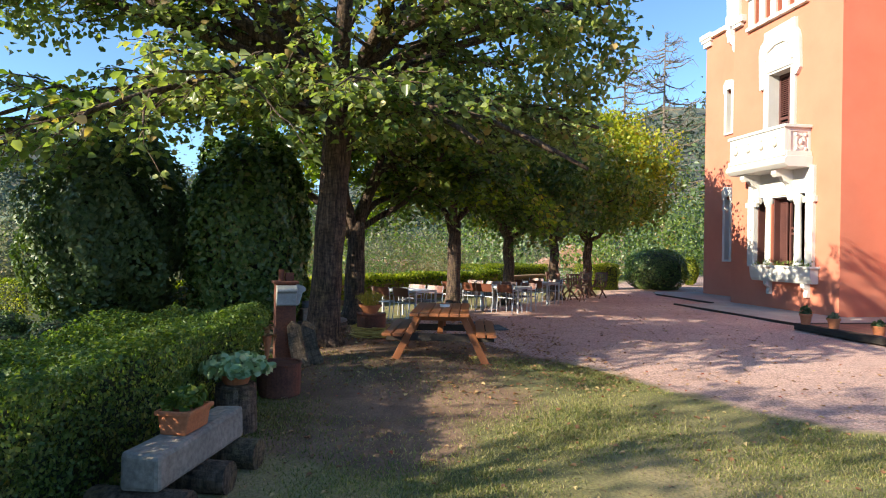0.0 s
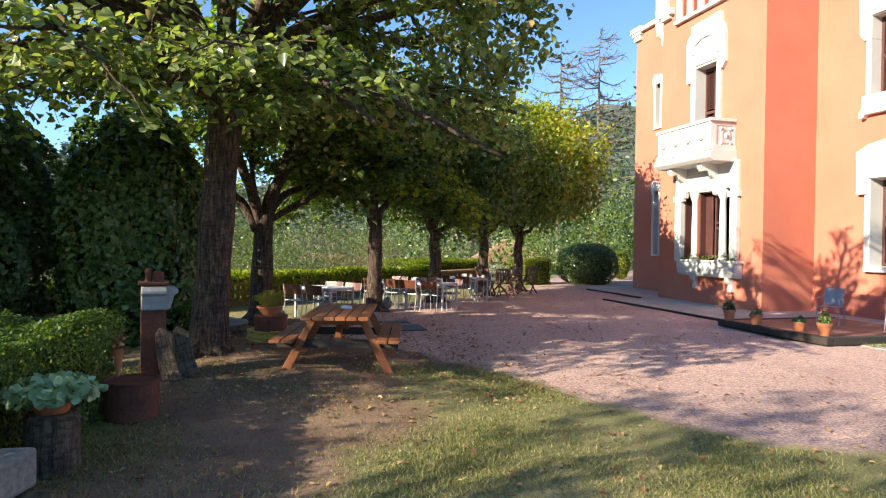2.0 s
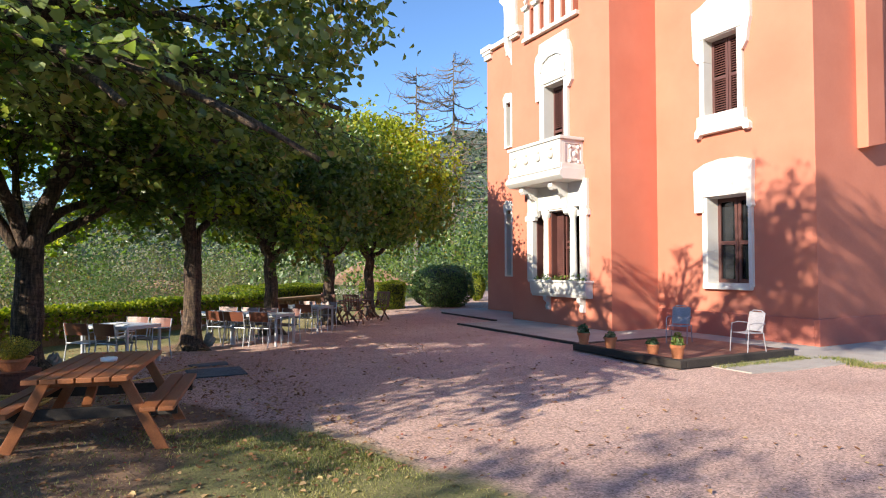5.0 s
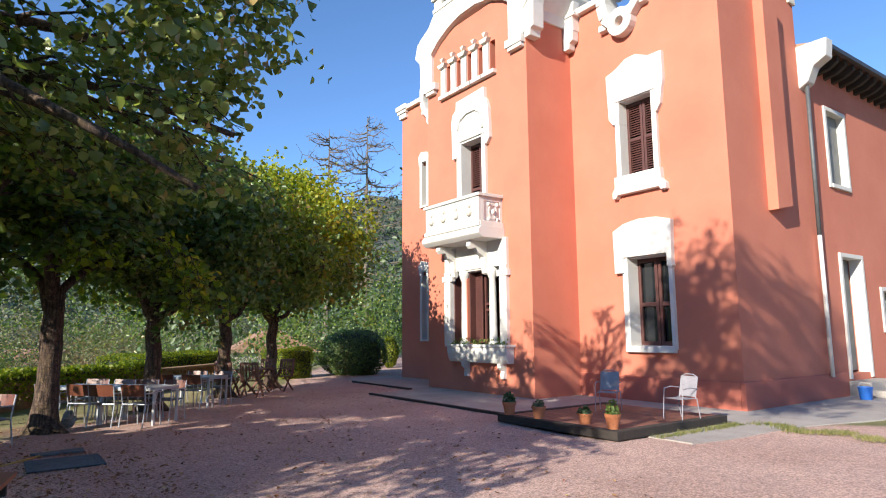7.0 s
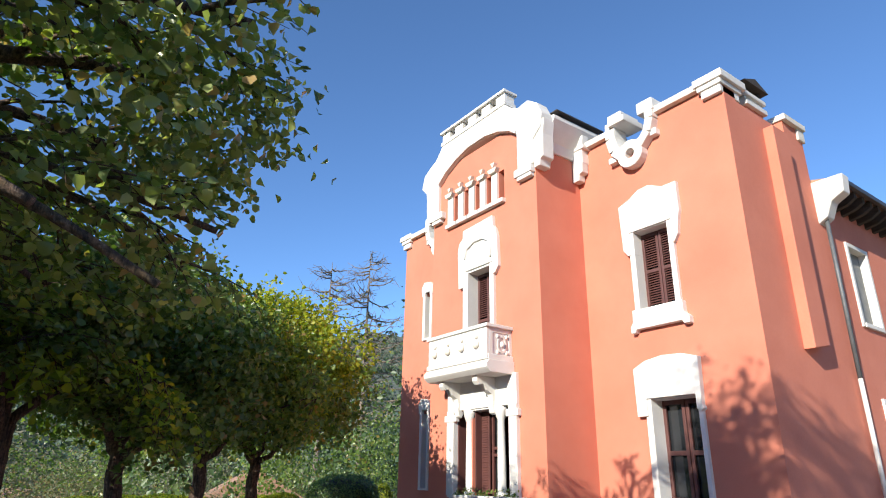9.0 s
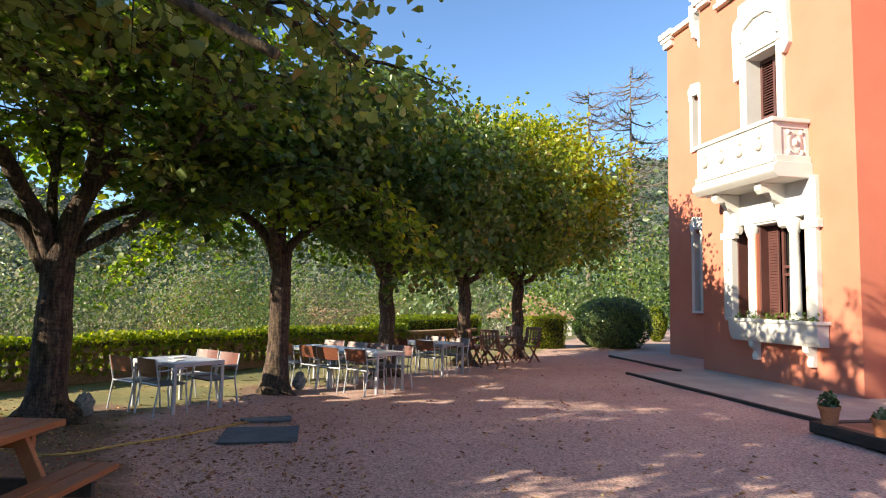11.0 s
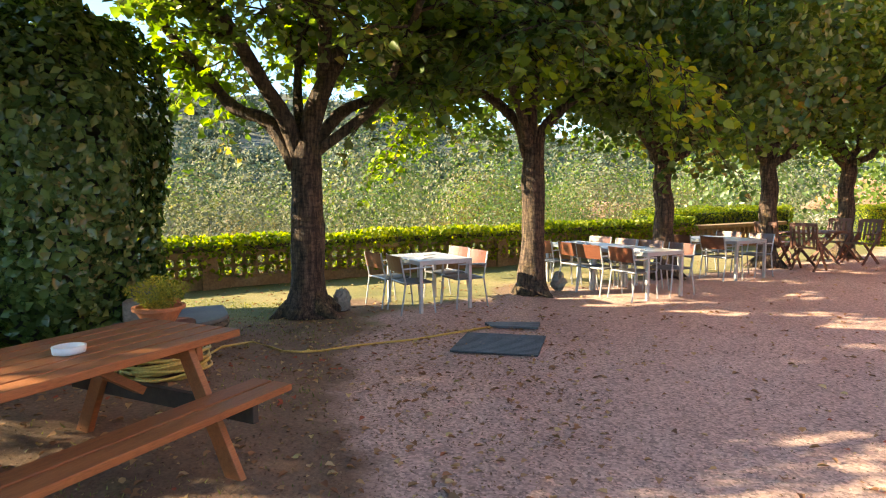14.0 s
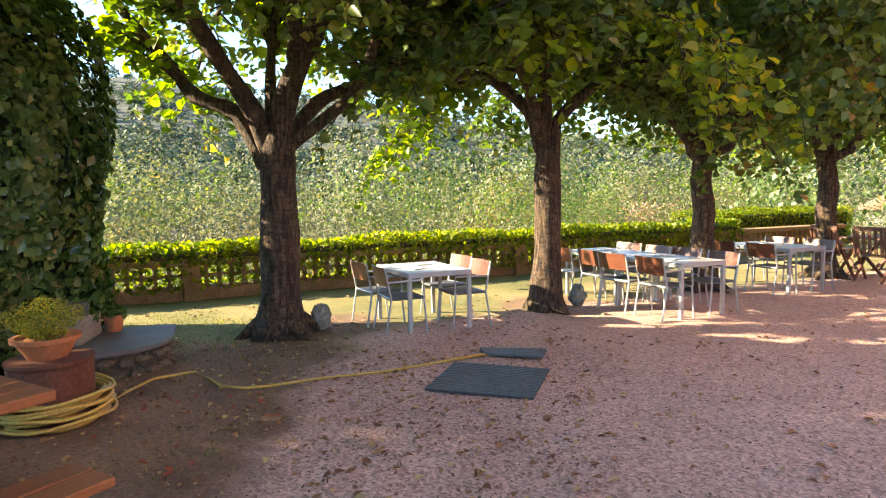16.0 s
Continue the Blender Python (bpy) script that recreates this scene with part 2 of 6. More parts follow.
LEAF_YELLOW = leaf_material("sunlit_yellow_leaf", [(0, (0.09, 0.14, 0.02)), (0.4, (0.2, 0.26, 0.035)), (0.75, (0.36, 0.39, 0.05)), (0.96, (0.48, 0.45, 0.06)), (1, (0.38, 0.25, 0.05))], glow=0.55)
LEAF_SUNNY = leaf_material("sunlit_linden_leaf", [(0, (0.2, 0.25, 0.025)), (0.5, (0.36, 0.4, 0.045)), (0.95, (0.5, 0.48, 0.06)), (1, (0.5, 0.34, 0.06))], glow=0.55)
LEAF_HEATHER = leaf_material("heather_sprig", [(0, (0.12, 0.16, 0.03)), (0.55, (0.34, 0.33, 0.05)), (1, (0.5, 0.36, 0.06))], glow=0.3, rough=0.6)
LEAF_IVY = leaf_material("ivy_leaf", [(0, (0.05, 0.095, 0.03)), (0.6, (0.11, 0.185, 0.058)), (0.93, (0.18, 0.26, 0.08)), (1, (0.2, 0.2, 0.08))], glow=0.3, rough=0.2)
LEAF_BOX = leaf_material("box_leaf", [(0, (0.06, 0.11, 0.026)), (0.6, (0.13, 0.2, 0.045)), (1, (0.24, 0.28, 0.07))], glow=0.4, rough=0.5)
# brighter, yellower copy of the ivy leaf: its sunlight is put into the colour
LEAF_LIME = leaf_material("sunny_ivy_leaf", [(0, (0.08, 0.14, 0.018)), (0.5, (0.22, 0.27, 0.03)), (1, (0.42, 0.4, 0.05))], glow=0.6)
LEAF_PALE = leaf_material("valley_leaf", [(0, (0.09, 0.12, 0.06)), (0.5, (0.16, 0.19, 0.1)), (0.85, (0.24, 0.25, 0.14)), (1, (0.34, 0.26, 0.15))], glow=0.35, rough=0.75, tint=(1.15, 1.2, 0.55))
# hill leaves greyed and blued to carry the haze of distance
LEAF_HILL = leaf_material("hazy_hill_leaf", [(0, (0.05, 0.085, 0.06)), (0.5, (0.09, 0.13, 0.09)), (0.85, (0.14, 0.17, 0.11)), (1, (0.17, 0.15, 0.1))], glow=0.2, rough=0.8, tint=(1.0, 1.1, 0.8))
LEAF_SUCC = leaf_material("succulent_leaf", [(0, (0.2, 0.32, 0.15)), (0.6, (0.34, 0.46, 0.24)), (1, (0.5, 0.58, 0.34))], glow=0.3, rough=0.4, tint=(1.1, 1.2, 0.6))
LEAF_GREY = leaf_material("willow_leaf", [(0, (0.12, 0.13, 0.08)), (0.5, (0.2, 0.205, 0.13)), (1, (0.3, 0.28, 0.19))], glow=0.35, rough=0.8, tint=(1.1, 1.1, 0.75))
LEAF_RUSSET = leaf_material("russet_leaf", [(0, (0.12, 0.1, 0.045)), (0.6, (0.22, 0.18, 0.085)), (1, (0.32, 0.23, 0.12))], glow=0.4, rough=0.75, tint=(1.2, 1.1, 0.5))
# near-black green puts the shade between the leaves into a solid core
HEDGESHADE = plain("hedge_inner_shade", (0.022, 0.034, 0.012), (0.04, 0.055, 0.02), 9, 0.9, fine=40)
LAMPGREY = plain("lamp_grey", (0.33, 0.33, 0.31), (0.45, 0.44, 0.42), 6, 0.5, fine=40, fine_amt=0.2)
LEAF_DARK = leaf_material("conifer_leaf", [(0, (0.042, 0.08, 0.03)), (0.6, (0.085, 0.14, 0.05)), (1, (0.14, 0.18, 0.075))], glow=0.25)
LEAF_DEAD = leaf_material("fallen_leaf", [(0, (0.2, 0.085, 0.04)), (0.5, (0.34, 0.17, 0.08)), (0.85, (0.5, 0.33, 0.17)), (0.95, (0.6, 0.46, 0.2)), (1, (0.36, 0.08, 0.04))], glow=0.1, rough=0.8)
LITTER = leaf_material("leaf_crumbs", [(0, (0.1, 0.055, 0.035)), (0.6, (0.2, 0.115, 0.065)), (1, (0.36, 0.25, 0.15))], glow=0.05, rough=0.9)
GRASS = leaf_material("grass_blade", [(0, (0.1, 0.135, 0.035)), (0.5, (0.22, 0.22, 0.075)), (1, (0.42, 0.36, 0.17))], glow=0.35, rough=0.6)


# ---- mesh building ----
class Shape:
    """Vertices and faces of one part."""

    def __init__(self):
        self.v, self.f = [], []

    def box(self, x0, x1, y0, y1, z0, z1):
        n = len(self.v)
        self.v += [(x0, y0, z0), (x1, y0, z0), (x1, y1, z0), (x0, y1, z0), (x0, y0, z1), (x1, y0, z1), (x1, y1, z1), (x0, y1, z1)]
        self.f += [tuple(n + i for i in q) for q in ((3, 2, 1, 0), (4, 5, 6, 7), (0, 1, 5, 4), (1, 2, 6, 5), (2, 3, 7, 6), (3, 0, 4, 7))]
        return self

    def beam(self, a, b, w, h, up=(0, 0, 1)):
        """A square bar from a to b, w across and h high."""
        a, b = Vector(a), Vector(b)
        d = (b - a).normalized()
        s = d.cross(Vector(up)).normalized()
        t = s.cross(d)
        n = len(self.v)
        for p in (a, b):
            self.v += [tuple(p + s * i * w / 2 + t * j * h / 2) for i, j in ((-1, -1), (1, -1), (1, 1), (-1, 1))]
        self.f += [tuple(n + i for i in q) for q in ((0, 1, 2, 3), (7, 6, 5, 4), (0, 4, 5, 1), (1, 5, 6, 2), (2, 6, 7, 3), (3, 7, 4, 0))]
        return self

    def prism(self, poly, axis, lo, hi):
        """A flat outline pushed along x ('x': outline in y, z), y ('y': x, z) or z ('z': x, y)."""
        put = {"x": lambda p, c: (c, p[0], p[1]), "y": lambda p, c: (p[0], c, p[1]), "z": lambda p, c: (p[0], p[1], c)}[axis]
        n, k = len(self.v), len(poly)
        self.v += [put(p, lo) for p in poly] + [put(p, hi) for p in poly]
        self.f += [tuple(n + i for i in range(k)), tuple(n + k + i for i in reversed(range(k)))]
        self.f += [(n + i, n + k + i, n + k + (i + 1) % k, n + (i + 1) % k) for i in range(k)]
        return self

    def tube(self, pts, radii, sides=8, caps=True, rough=0.0, seed=0):
        rng = random.Random(seed)
        pts = [Vector(p) for p in pts]
        n = len(self.v)
        ref = Vector((1, 0.13, 0.07))
        for i, p in enumerate(pts):
            d = (pts[min(i + 1, len(pts) - 1)] - pts[max(i - 1, 0)]).normalized()
            if abs(d.dot(ref.normalized())) > 0.95:
                ref = Vector((0.1, 1, 0.2))
            s = d.cross(ref).normalized()
            t = d.cross(s)
            r = radii[i] if isinstance(radii, (list, tuple)) else radii
            for k in range(sides):
                a = 2 * math.pi * k / sides
                q = r * (1 + rough * (rng.random() - 0.5))
                self.v.append(tuple(p + (s * math.cos(a) + t * math.sin(a)) * q))
        for i in range(len(pts) - 1):
            for k in range(sides):
                a, b = n + i * sides + k, n + i * sides + (k + 1) % sides
                self.f.append((a, b, b + sides, a + sides))
        if caps:
            self.f.append(tuple(n + k for k in reversed(range(sides))))
            self.f.append(tuple(n + (len(pts) - 1) * sides + k for k in range(sides)))
        return self

    def lathe(self, profile, centre=(0, 0, 0), sides=20):
        """A turned shape: profile of (radius, height) round an upright axis."""
        n = len(self.v)
        cx, cy, cz = centre
        for r, z in profile:
            self.v += [(cx + r * math.cos(2 * math.pi * k / sides), cy + r * math.sin(2 * math.pi * k / sides), cz + z) for k in range(sides)]
        for i in range(len(profile) - 1):
            for k in range(sides):
                a, b = n + i * sides + k, n + i * sides + (k + 1) % sides
                self.f.append((a, b, b + sides, a + sides))
        self.f.append(tuple(n + k for k in reversed(range(sides))))
        self.f.append(tuple(n + (len(profile) - 1) * sides + k for k in range(sides)))
        return self

    def ball(self, c, r, squash=1.0, seg=10):
        prof = [(max(0.001, r * math.sin(math.pi * i / seg)), -r * squash * math.cos(math.pi * i / seg)) for i in range(seg + 1)]
        return self.lathe(prof, c, seg + 2)

    def mesh(self, name, mat, smooth=False):
        me = bpy.data.meshes.new(name)
        me.from_pydata(self.v, [], self.f)
        me.materials.append(mat)
        if smooth:
            me.polygons.foreach_set("use_smooth", [True] * len(me.polygons))
        me.update()
        return me


def part(name, shape, mat, parent=None, label="", bevel=0.0, smooth=False, at=None):
    me = shape.mesh(name, mat, smooth) if isinstance(shape, Shape) else shape
    ob = new(name, me)
    if bevel:
        b = ob.modifiers.new("edge", "BEVEL")
        b.width, b.segments, b.limit_method = bevel, 2, "ANGLE"
    if parent is not None:
        ob.parent = parent
    if at is not None:
        ob.matrix_basis = at
    if label:
        ob["label"] = label
    return ob


def thing(name, label, category, at=None, group="", kind=""):
    ob = new(name)
    ob.empty_display_size = 0.2
    if at is not None:
        ob.matrix_basis = at
    return tagged(ob, label, category, group, kind)


def quads_mesh(name, v, f, mat):
    """A mesh from number arrays: v of (n, 3), f of (m, 4)."""
    me = bpy.data.meshes.new(name)
    me.vertices.add(len(v))
    me.vertices.foreach_set("co", np.asarray(v, np.float32).ravel())
    k = f.shape[1]
    me.loops.add(f.size)
    me.loops.foreach_set("vertex_index", f.astype(np.int32).ravel())
    me.polygons.add(len(f))
    me.polygons.foreach_set("loop_start", np.arange(0, f.size, k, dtype=np.int32))
    me.polygons.foreach_set("loop_total", np.full(len(f), k, np.int32))
    me.materials.append(mat)
    me.update(calc_edges=True)
    me.validate()
    return me


def leaf_mesh(name, centres, size, mat, rng, normals=None, spread=0.8, broad=0.75, fine=True, vary=0.35):
    """One folded leaf at each centre: two halves that meet in the midrib."""
    n = len(centres)
    nor = np.tile((0.0, 0.0, 1.0), (n, 1)) if normals is None else np.array(normals, float)
    nor = nor + rng.normal(0, spread, (n, 3))
    nor /= np.linalg.norm(nor, axis=1, keepdims=True) + 1e-9
    axis = np.cross(nor, rng.normal(0, 1, (n, 3)))
    axis /= np.linalg.norm(axis, axis=1, keepdims=True) + 1e-9
    side = np.cross(nor, axis)
    s = (size * (1 + vary * rng.uniform(-1, 1, n)))[:, None]
    fold = 0.18 * s * nor
    c = np.asarray(centres, float)
    if fine:
        pts = [c - 0.5 * s * axis, c - 0.3 * s * axis + 0.5 * broad * s * side + fold, c + 0.1 * s * axis + 0.42 * broad * s * side + fold,
               c + 0.55 * s * axis - 0.1 * s * nor, c + 0.1 * s * axis - 0.42 * broad * s * side + fold, c - 0.3 * s * axis - 0.5 * broad * s * side + fold]
        v = np.stack(pts, 1).reshape(-1, 3)
        base = (np.arange(n) * 6)[:, None]
        f = np.concatenate([base + [0, 1, 2, 3], base + [0, 3, 4, 5]], 0)
        return quads_mesh(name, v, f, mat)
    pts = [c - 0.5 * s * axis, c + 0.45 * broad * s * side + fold, c + 0.5 * s * axis, c - 0.45 * broad * s * side + fold]
    v = np.stack(pts, 1).reshape(-1, 3)
    base = (np.arange(n) * 4)[:, None]
    return quads_mesh(name, v, np.concatenate([base + [0, 1, 2], base + [0, 2, 3]], 0), mat)


def sized(shape):
    """Survey numbers to metres."""
    shape.v = [(K * x, K * y, K * z) for x, y, z in shape.v]
    return shape


def Q(x, y, z=0.0):
    return Vector((K * x, K * y, z))


# ---- ground ----
ROW = Vector((-0.69, 0.724, 0)).normalized()          # the tree row and the balustrade run this way
OUT = Vector((-ROW.y, ROW.x, 0))                      # over the balustrade, to the valley
RAIL = Q(-14.5, -1.15)
GRAVEL = [(-3.0, 10.5), (-4.3, 7.2), (-5.1, 5.2), (-6.3, 4.6), (-8.0, 4.15), (-9.6, 3.1), (-11.3, 2.35), (-13.2, 2.0), (-15.3, 3.9), (-18, 6.7),
          (-21.5, 10.2), (-24, 11.3), (-40, 22), (-40, 30), (-21, 13.9), (-9.5, 13.5), (-8.7, 13.0), (-7.2, 14.2), (-5, 17), (3, 22), (6, 12)]


def inside(px, py, poly):
    """Signed distance to an outline: positive inside."""
    d = np.full(px.shape, 1e9)
    odd = np.zeros(px.shape, bool)
    for (ax, ay), (bx, by) in zip(poly, poly[1:] + poly[:1]):
        ex, ey = bx - ax, by - ay
        t = np.clip(((px - ax) * ex + (py - ay) * ey) / (ex * ex + ey * ey), 0, 1)
        d = np.minimum(d, np.hypot(px - ax - t * ex, py - ay - t * ey))
        odd ^= ((ay > py) != (by > py)) & (px < ex * (py - ay) / (ey if ey else 1e-9) + ax)
    return np.where(odd, d, -d)


def terrain(x, y):
    """Height of the land: a flat terrace, the bank below its wall, the valley and the hills round it."""
    s = (x - RAIL.x) * OUT.x + (y - RAIL.y) * OUT.y
    z = np.where(s > 0.6, -2.2 * (1 - np.exp(-np.clip(s - 0.6, 0, 80) / 1.6)) - 0.07 * np.clip(s - 2, 0, 110), 0.0)
    r = np.hypot(x, y)
    az = np.degrees(np.arctan2(y, x)) % 360
    peak = 6.6 + 5.2 * np.exp(-((az - 147) / 17) ** 2) + 3.0 * np.exp(-((az - 214) / 24) ** 2) + 1.1 * np.sin(np.radians(az * 5 + 40)) + 0.6 * np.sin(np.radians(az * 13)) + 0.35 * np.sin(np.radians(az * 29 + 10))
    t = np.clip((r - 130) / 1100, 0, 1)
    hill = 1230 * np.tan(np.radians(peak)) * t ** 1.7
    wav = np.sin(x / 61) * np.cos(y / 47) + 0.5 * np.sin(x / 23 + y / 31)
    return z + hill + wav * 7 * t


def mound(x, y):
    """The low rise round the great tree and the picnic table."""
    return 0.2 * math.exp(-((x - K * -8.9) ** 2 + (y - K * 1.1) ** 2) / 4.5)


def G(x, y, z=0.0):
    """A survey spot on the ground, or z above it."""
    return Vector((K * x, K * y, mound(K * x, K * y) + z))


def lines(lo, hi, step):
    mid = list(np.arange(lo, hi + step / 2, step))
    out, d = [], step
    at = 0.0
    while at < 4000:
        d *= 1.22
        at += d
        out.append(at)
    return np.array([lo - a for a in reversed(out)] + mid + [hi + a for a in out])


gx, gy = lines(-34.0, 5.0, 0.22), lines(-9.0, 24.0, 0.22)
X, Y = np.meshgrid(gx, gy)
Z = terrain(X, Y) + 0.2 * np.exp(-((X - K * -8.9) ** 2 + (Y - K * 1.1) ** 2) / 4.5)
Z = Z + np.where(np.hypot(X, Y) < 60, 0.012 * np.sin(X * 2.1 + 1.3 * np.sin(Y * 1.7)) * np.cos(Y * 1.9), 0)
nx, ny = len(gx), len(gy)
idx = np.arange(nx * ny).reshape(ny, nx)
faces = np.stack([idx[:-1, :-1], idx[:-1, 1:], idx[1:, 1:], idx[1:, :-1]], -1).reshape(-1, 4)
me = quads_mesh("ground", np.stack([X, Y, Z], -1).reshape(-1, 3), faces, ground_material())
gd = inside(X.ravel() / K, Y.ravel() / K, GRAVEL)
dirt = np.zeros(X.size)
for cx, cy, rr in ((-9.0, 1.3, 2.1), (-7.2, 1.2, 1.5), (-11.6, 1.6, 1.5), (-13.4, 1.4, 0.9), (-5.6, 0.8, 1.0), (-15.2, 3.6, 0.9), (-10.5, 2.4, 1.4), (-9.2, 3.1, 1.5), (-10.8, 1.5, 1.5), (-6.4, 2.0, 1.2), (-5.2, 1.3, 0.9), (-7.7, 2.0, 1.2)):
    dirt = np.maximum(dirt, np.clip(1.15 - np.hypot(X.ravel() / K - cx, Y.ravel() / K - cy) / rr, 0, 1))
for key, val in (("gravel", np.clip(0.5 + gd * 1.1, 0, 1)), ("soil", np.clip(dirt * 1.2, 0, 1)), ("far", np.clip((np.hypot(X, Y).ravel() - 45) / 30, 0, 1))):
    me.attributes.new(key, "FLOAT", "POINT").data.foreach_set("value", val.astype(np.float32))
me.polygons.foreach_set("use_smooth", [True] * len(me.polygons))
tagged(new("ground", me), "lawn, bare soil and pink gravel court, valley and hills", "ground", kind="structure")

# pavement along the house, with its dark edge
s = Shape().prism([(-22.2, 14.4), (-22.2, 12.6), (-20.6, 11.95), (-17.2, 11.9), (-16.9, 10.45), (-8.2, 10.45), (-8.0, 13.2), (-7.4, 15.5), (-6.2, 24), (-9.7, 24), (-9.7, 14.4)], "z", -0.05, 0.025)
s.v = [(K * x, K * y, z) for x, y, z in s.v]
pavement = tagged(part("pavement", s, CONCRETE), "pale worn concrete pavement along the house", "pavement", kind="structure")
for a, b in (((-20.7, 11.93), (-17.3, 11.88)), ((-16.9, 10.43), (-11.8, 10.43))):
    s = Shape().beam(Q(*a, 0.02), Q(*b, 0.02), 0.09, 0.07)
    tagged(part("trim", s, CHARRED), "dark drain edge in front of the pavement", "edging", kind="structure")


# ---- the house ----
house = thing("house", "orange-red stucco villa with white plaster ornament and a projecting bay", "house", pose(K * -13.48 + 0.01, K * 12.69, -0.02))
MID = -2.08                                            # the bay's middle; the facade is the same on both sides of it
LEFT, RIGHT = -8.02, 3.96


def wall_with_holes(x0, x1, z0, z1, y0, y1, holes):
    s = Shape()
    holes = [(a - 0.04, b + 0.04, c - 0.04, d + 0.04) if b - a > 0.21 else (a, b, c, d) for a, b, c, d in holes]
    xs = sorted({x0, x1, *[h[0] for h in holes], *[h[1] for h in holes]})
    zs = sorted({z0, z1, *[h[2] for h in holes], *[h[3] for h in holes]})
    for a, b in zip(xs, xs[1:]):
        run = None
        for c, d in zip(zs, zs[1:]):
            hole = any(h[0] <= a and b <= h[1] and h[2] <= c and d <= h[3] for h in holes)
            if hole:
                if run:
                    s.box(a, b, y0, y1, *run)
                run = None
            else:
                run = (run[0], d) if run else (c, d)
        if run:
            s.box(a, b, y0, y1, *run)
    return s


def mirror(x):
    return 2 * MID - x


# openings in the flat walls
W3, W2 = (1.30, 2.15, 5.05, 6.80), (1.34, 2.36, 1.27, 3.18)
L3, L2 = (-6.68, -6.42, 5.72, 7.22), (-6.68, -6.42, 1.3, 3.5)
WX, WZ = 0.19, -0.07
s = wall_with_holes(0.0, RIGHT, -0.1, 8.85, 1.52, 1.95, [(a + WX, b + WX, c + WZ, d + WZ) for a, b, c, d in (W3, W2)])
s.box(0.0, 1.16, 1.52, 1.95, 8.85, 9.38).box(2.3, RIGHT, 1.52, 1.95, 8.85, 9.38)
part("wall", sized(s), STUCCO, house)
s = wall_with_holes(LEFT, 2 * MID, -0.1, 8.85, 1.52, 1.95, [L3, L2])
s.box(LEFT, mirror(2.3), 1.52, 1.95, 8.85, 9.38).box(mirror(1.16), 2 * MID, 1.52, 1.95, 8.85, 9.38)
part("wall", sized(s), STUCCO, house)
# the bay
BAY = [(-3.02, -2.68, 1.22, 3.1), (-2.36, -1.52, 1.22, 3.06), (-1.28, -1.03, 1.22, 3.1), (-2.5, -1.65, 3.98, 6.5)]
ARC = [(-3.2 + 0.47 * i, -3.2 + 0.47 * i + 0.2, 8.15, 8.95) for i in range(5)]
part("wall", sized(wall_with_holes(2 * MID, 0.0, -0.1, 10.0, 0.0, 0.4, BAY + ARC)), STUCCO, house)
part("wall", sized(Shape().box(-0.4, 0.0, 0.4, 1.95, -0.1, 10.0)), STUCCO, house)
part("wall", sized(Shape().box(2 * MID, 2 * MID + 0.4, 0.4, 1.95, -0.1, 10.0)), STUCCO, house)
# the house's ends and back, its floors and its flat roof
part("wall", sized(Shape().box(RIGHT - 0.4, RIGHT, 1.95, 4.8, -0.1, 9.05).box(RIGHT - 0.4, RIGHT, 3.95, 4.8, 9.05, 9.35)), STUCCO, house)
part("wall", sized(Shape().box(LEFT, LEFT + 0.4, 1.95, 16.0, -0.1, 8.6)), STUCCO, house)
WD, WS, WU, WU2 = (6.12, 7.2, 0.55, 3.2), (8.36, 9.6, 1.54, 2.48), (6.0, 6.95, 4.95, 6.75), (10.4, 11.3, 4.95, 6.75)
s = wall_with_holes(4.8, 16.0, -0.1, 7.75, -RIGHT, -RIGHT + 0.4, [WD, WS, WU, WU2])
s.v = [(-y, x, z) for x, y, z in s.v]
s.f = [tuple(reversed(f)) for f in s.f]
part("wall", sized(s), STUCCO, house)
part("wall", sized(Shape().box(LEFT, RIGHT, 16.0, 16.4, -0.1, 8.0)), STUCCO, house)
# unseen inner floors and walls, coloured dark to stand for unlit rooms
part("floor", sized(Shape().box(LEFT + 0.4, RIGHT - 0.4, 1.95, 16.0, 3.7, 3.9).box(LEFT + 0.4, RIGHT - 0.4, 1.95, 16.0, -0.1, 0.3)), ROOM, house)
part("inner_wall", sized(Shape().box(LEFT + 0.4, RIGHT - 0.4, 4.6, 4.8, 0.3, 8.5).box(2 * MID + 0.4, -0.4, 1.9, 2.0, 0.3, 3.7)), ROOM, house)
part("flat_roof", sized(Shape().box(LEFT + 0.4, RIGHT - 0.4, 1.95, 4.8, 8.3, 8.5).box(2 * MID, 0, 0.4, 1.95, 9.8, 10.0)), COPING, house)
s = Shape().prism([(RIGHT + 0.55, 7.9), (RIGHT + 0.55, 7.98), (-2, 9.6), (LEFT - 0.4, 7.98), (LEFT - 0.4, 7.9), (-2, 9.45)], "y", 4.85, 16.6)
part("roof", sized(s), ROOFTILE, house, "weathered clay tile roof with a deep eave")
s = Shape().box(RIGHT + 0.5, RIGHT + 0.62, 4.95, 16.6, 7.86, 7.98)
part("gutter", sized(s), BLACK, house, "dark metal gutter under the eave", bevel=0.02)
for i in range(26):
    y = 5.25 + 0.43 * i
    part("rafter", sized(Shape().prism([(RIGHT, 7.55), (RIGHT, 7.86), (RIGHT + 0.5, 7.88), (RIGHT + 0.5, 7.74), (RIGHT + 0.3, 7.62)], "y", y, y + 0.13)), CHARRED, house)
# plinth, a hand proud of the wall
s = Shape().box(RIGHT - 0.05, RIGHT + 0.05, 1.47, 5.85, -0.1, 0.56).box(0.003, RIGHT - 0.05, 1.47, 1.52, -0.1, 0.56)
part("plinth", sized(s), PLINTH, house, "darker painted plinth", bevel=0.02)
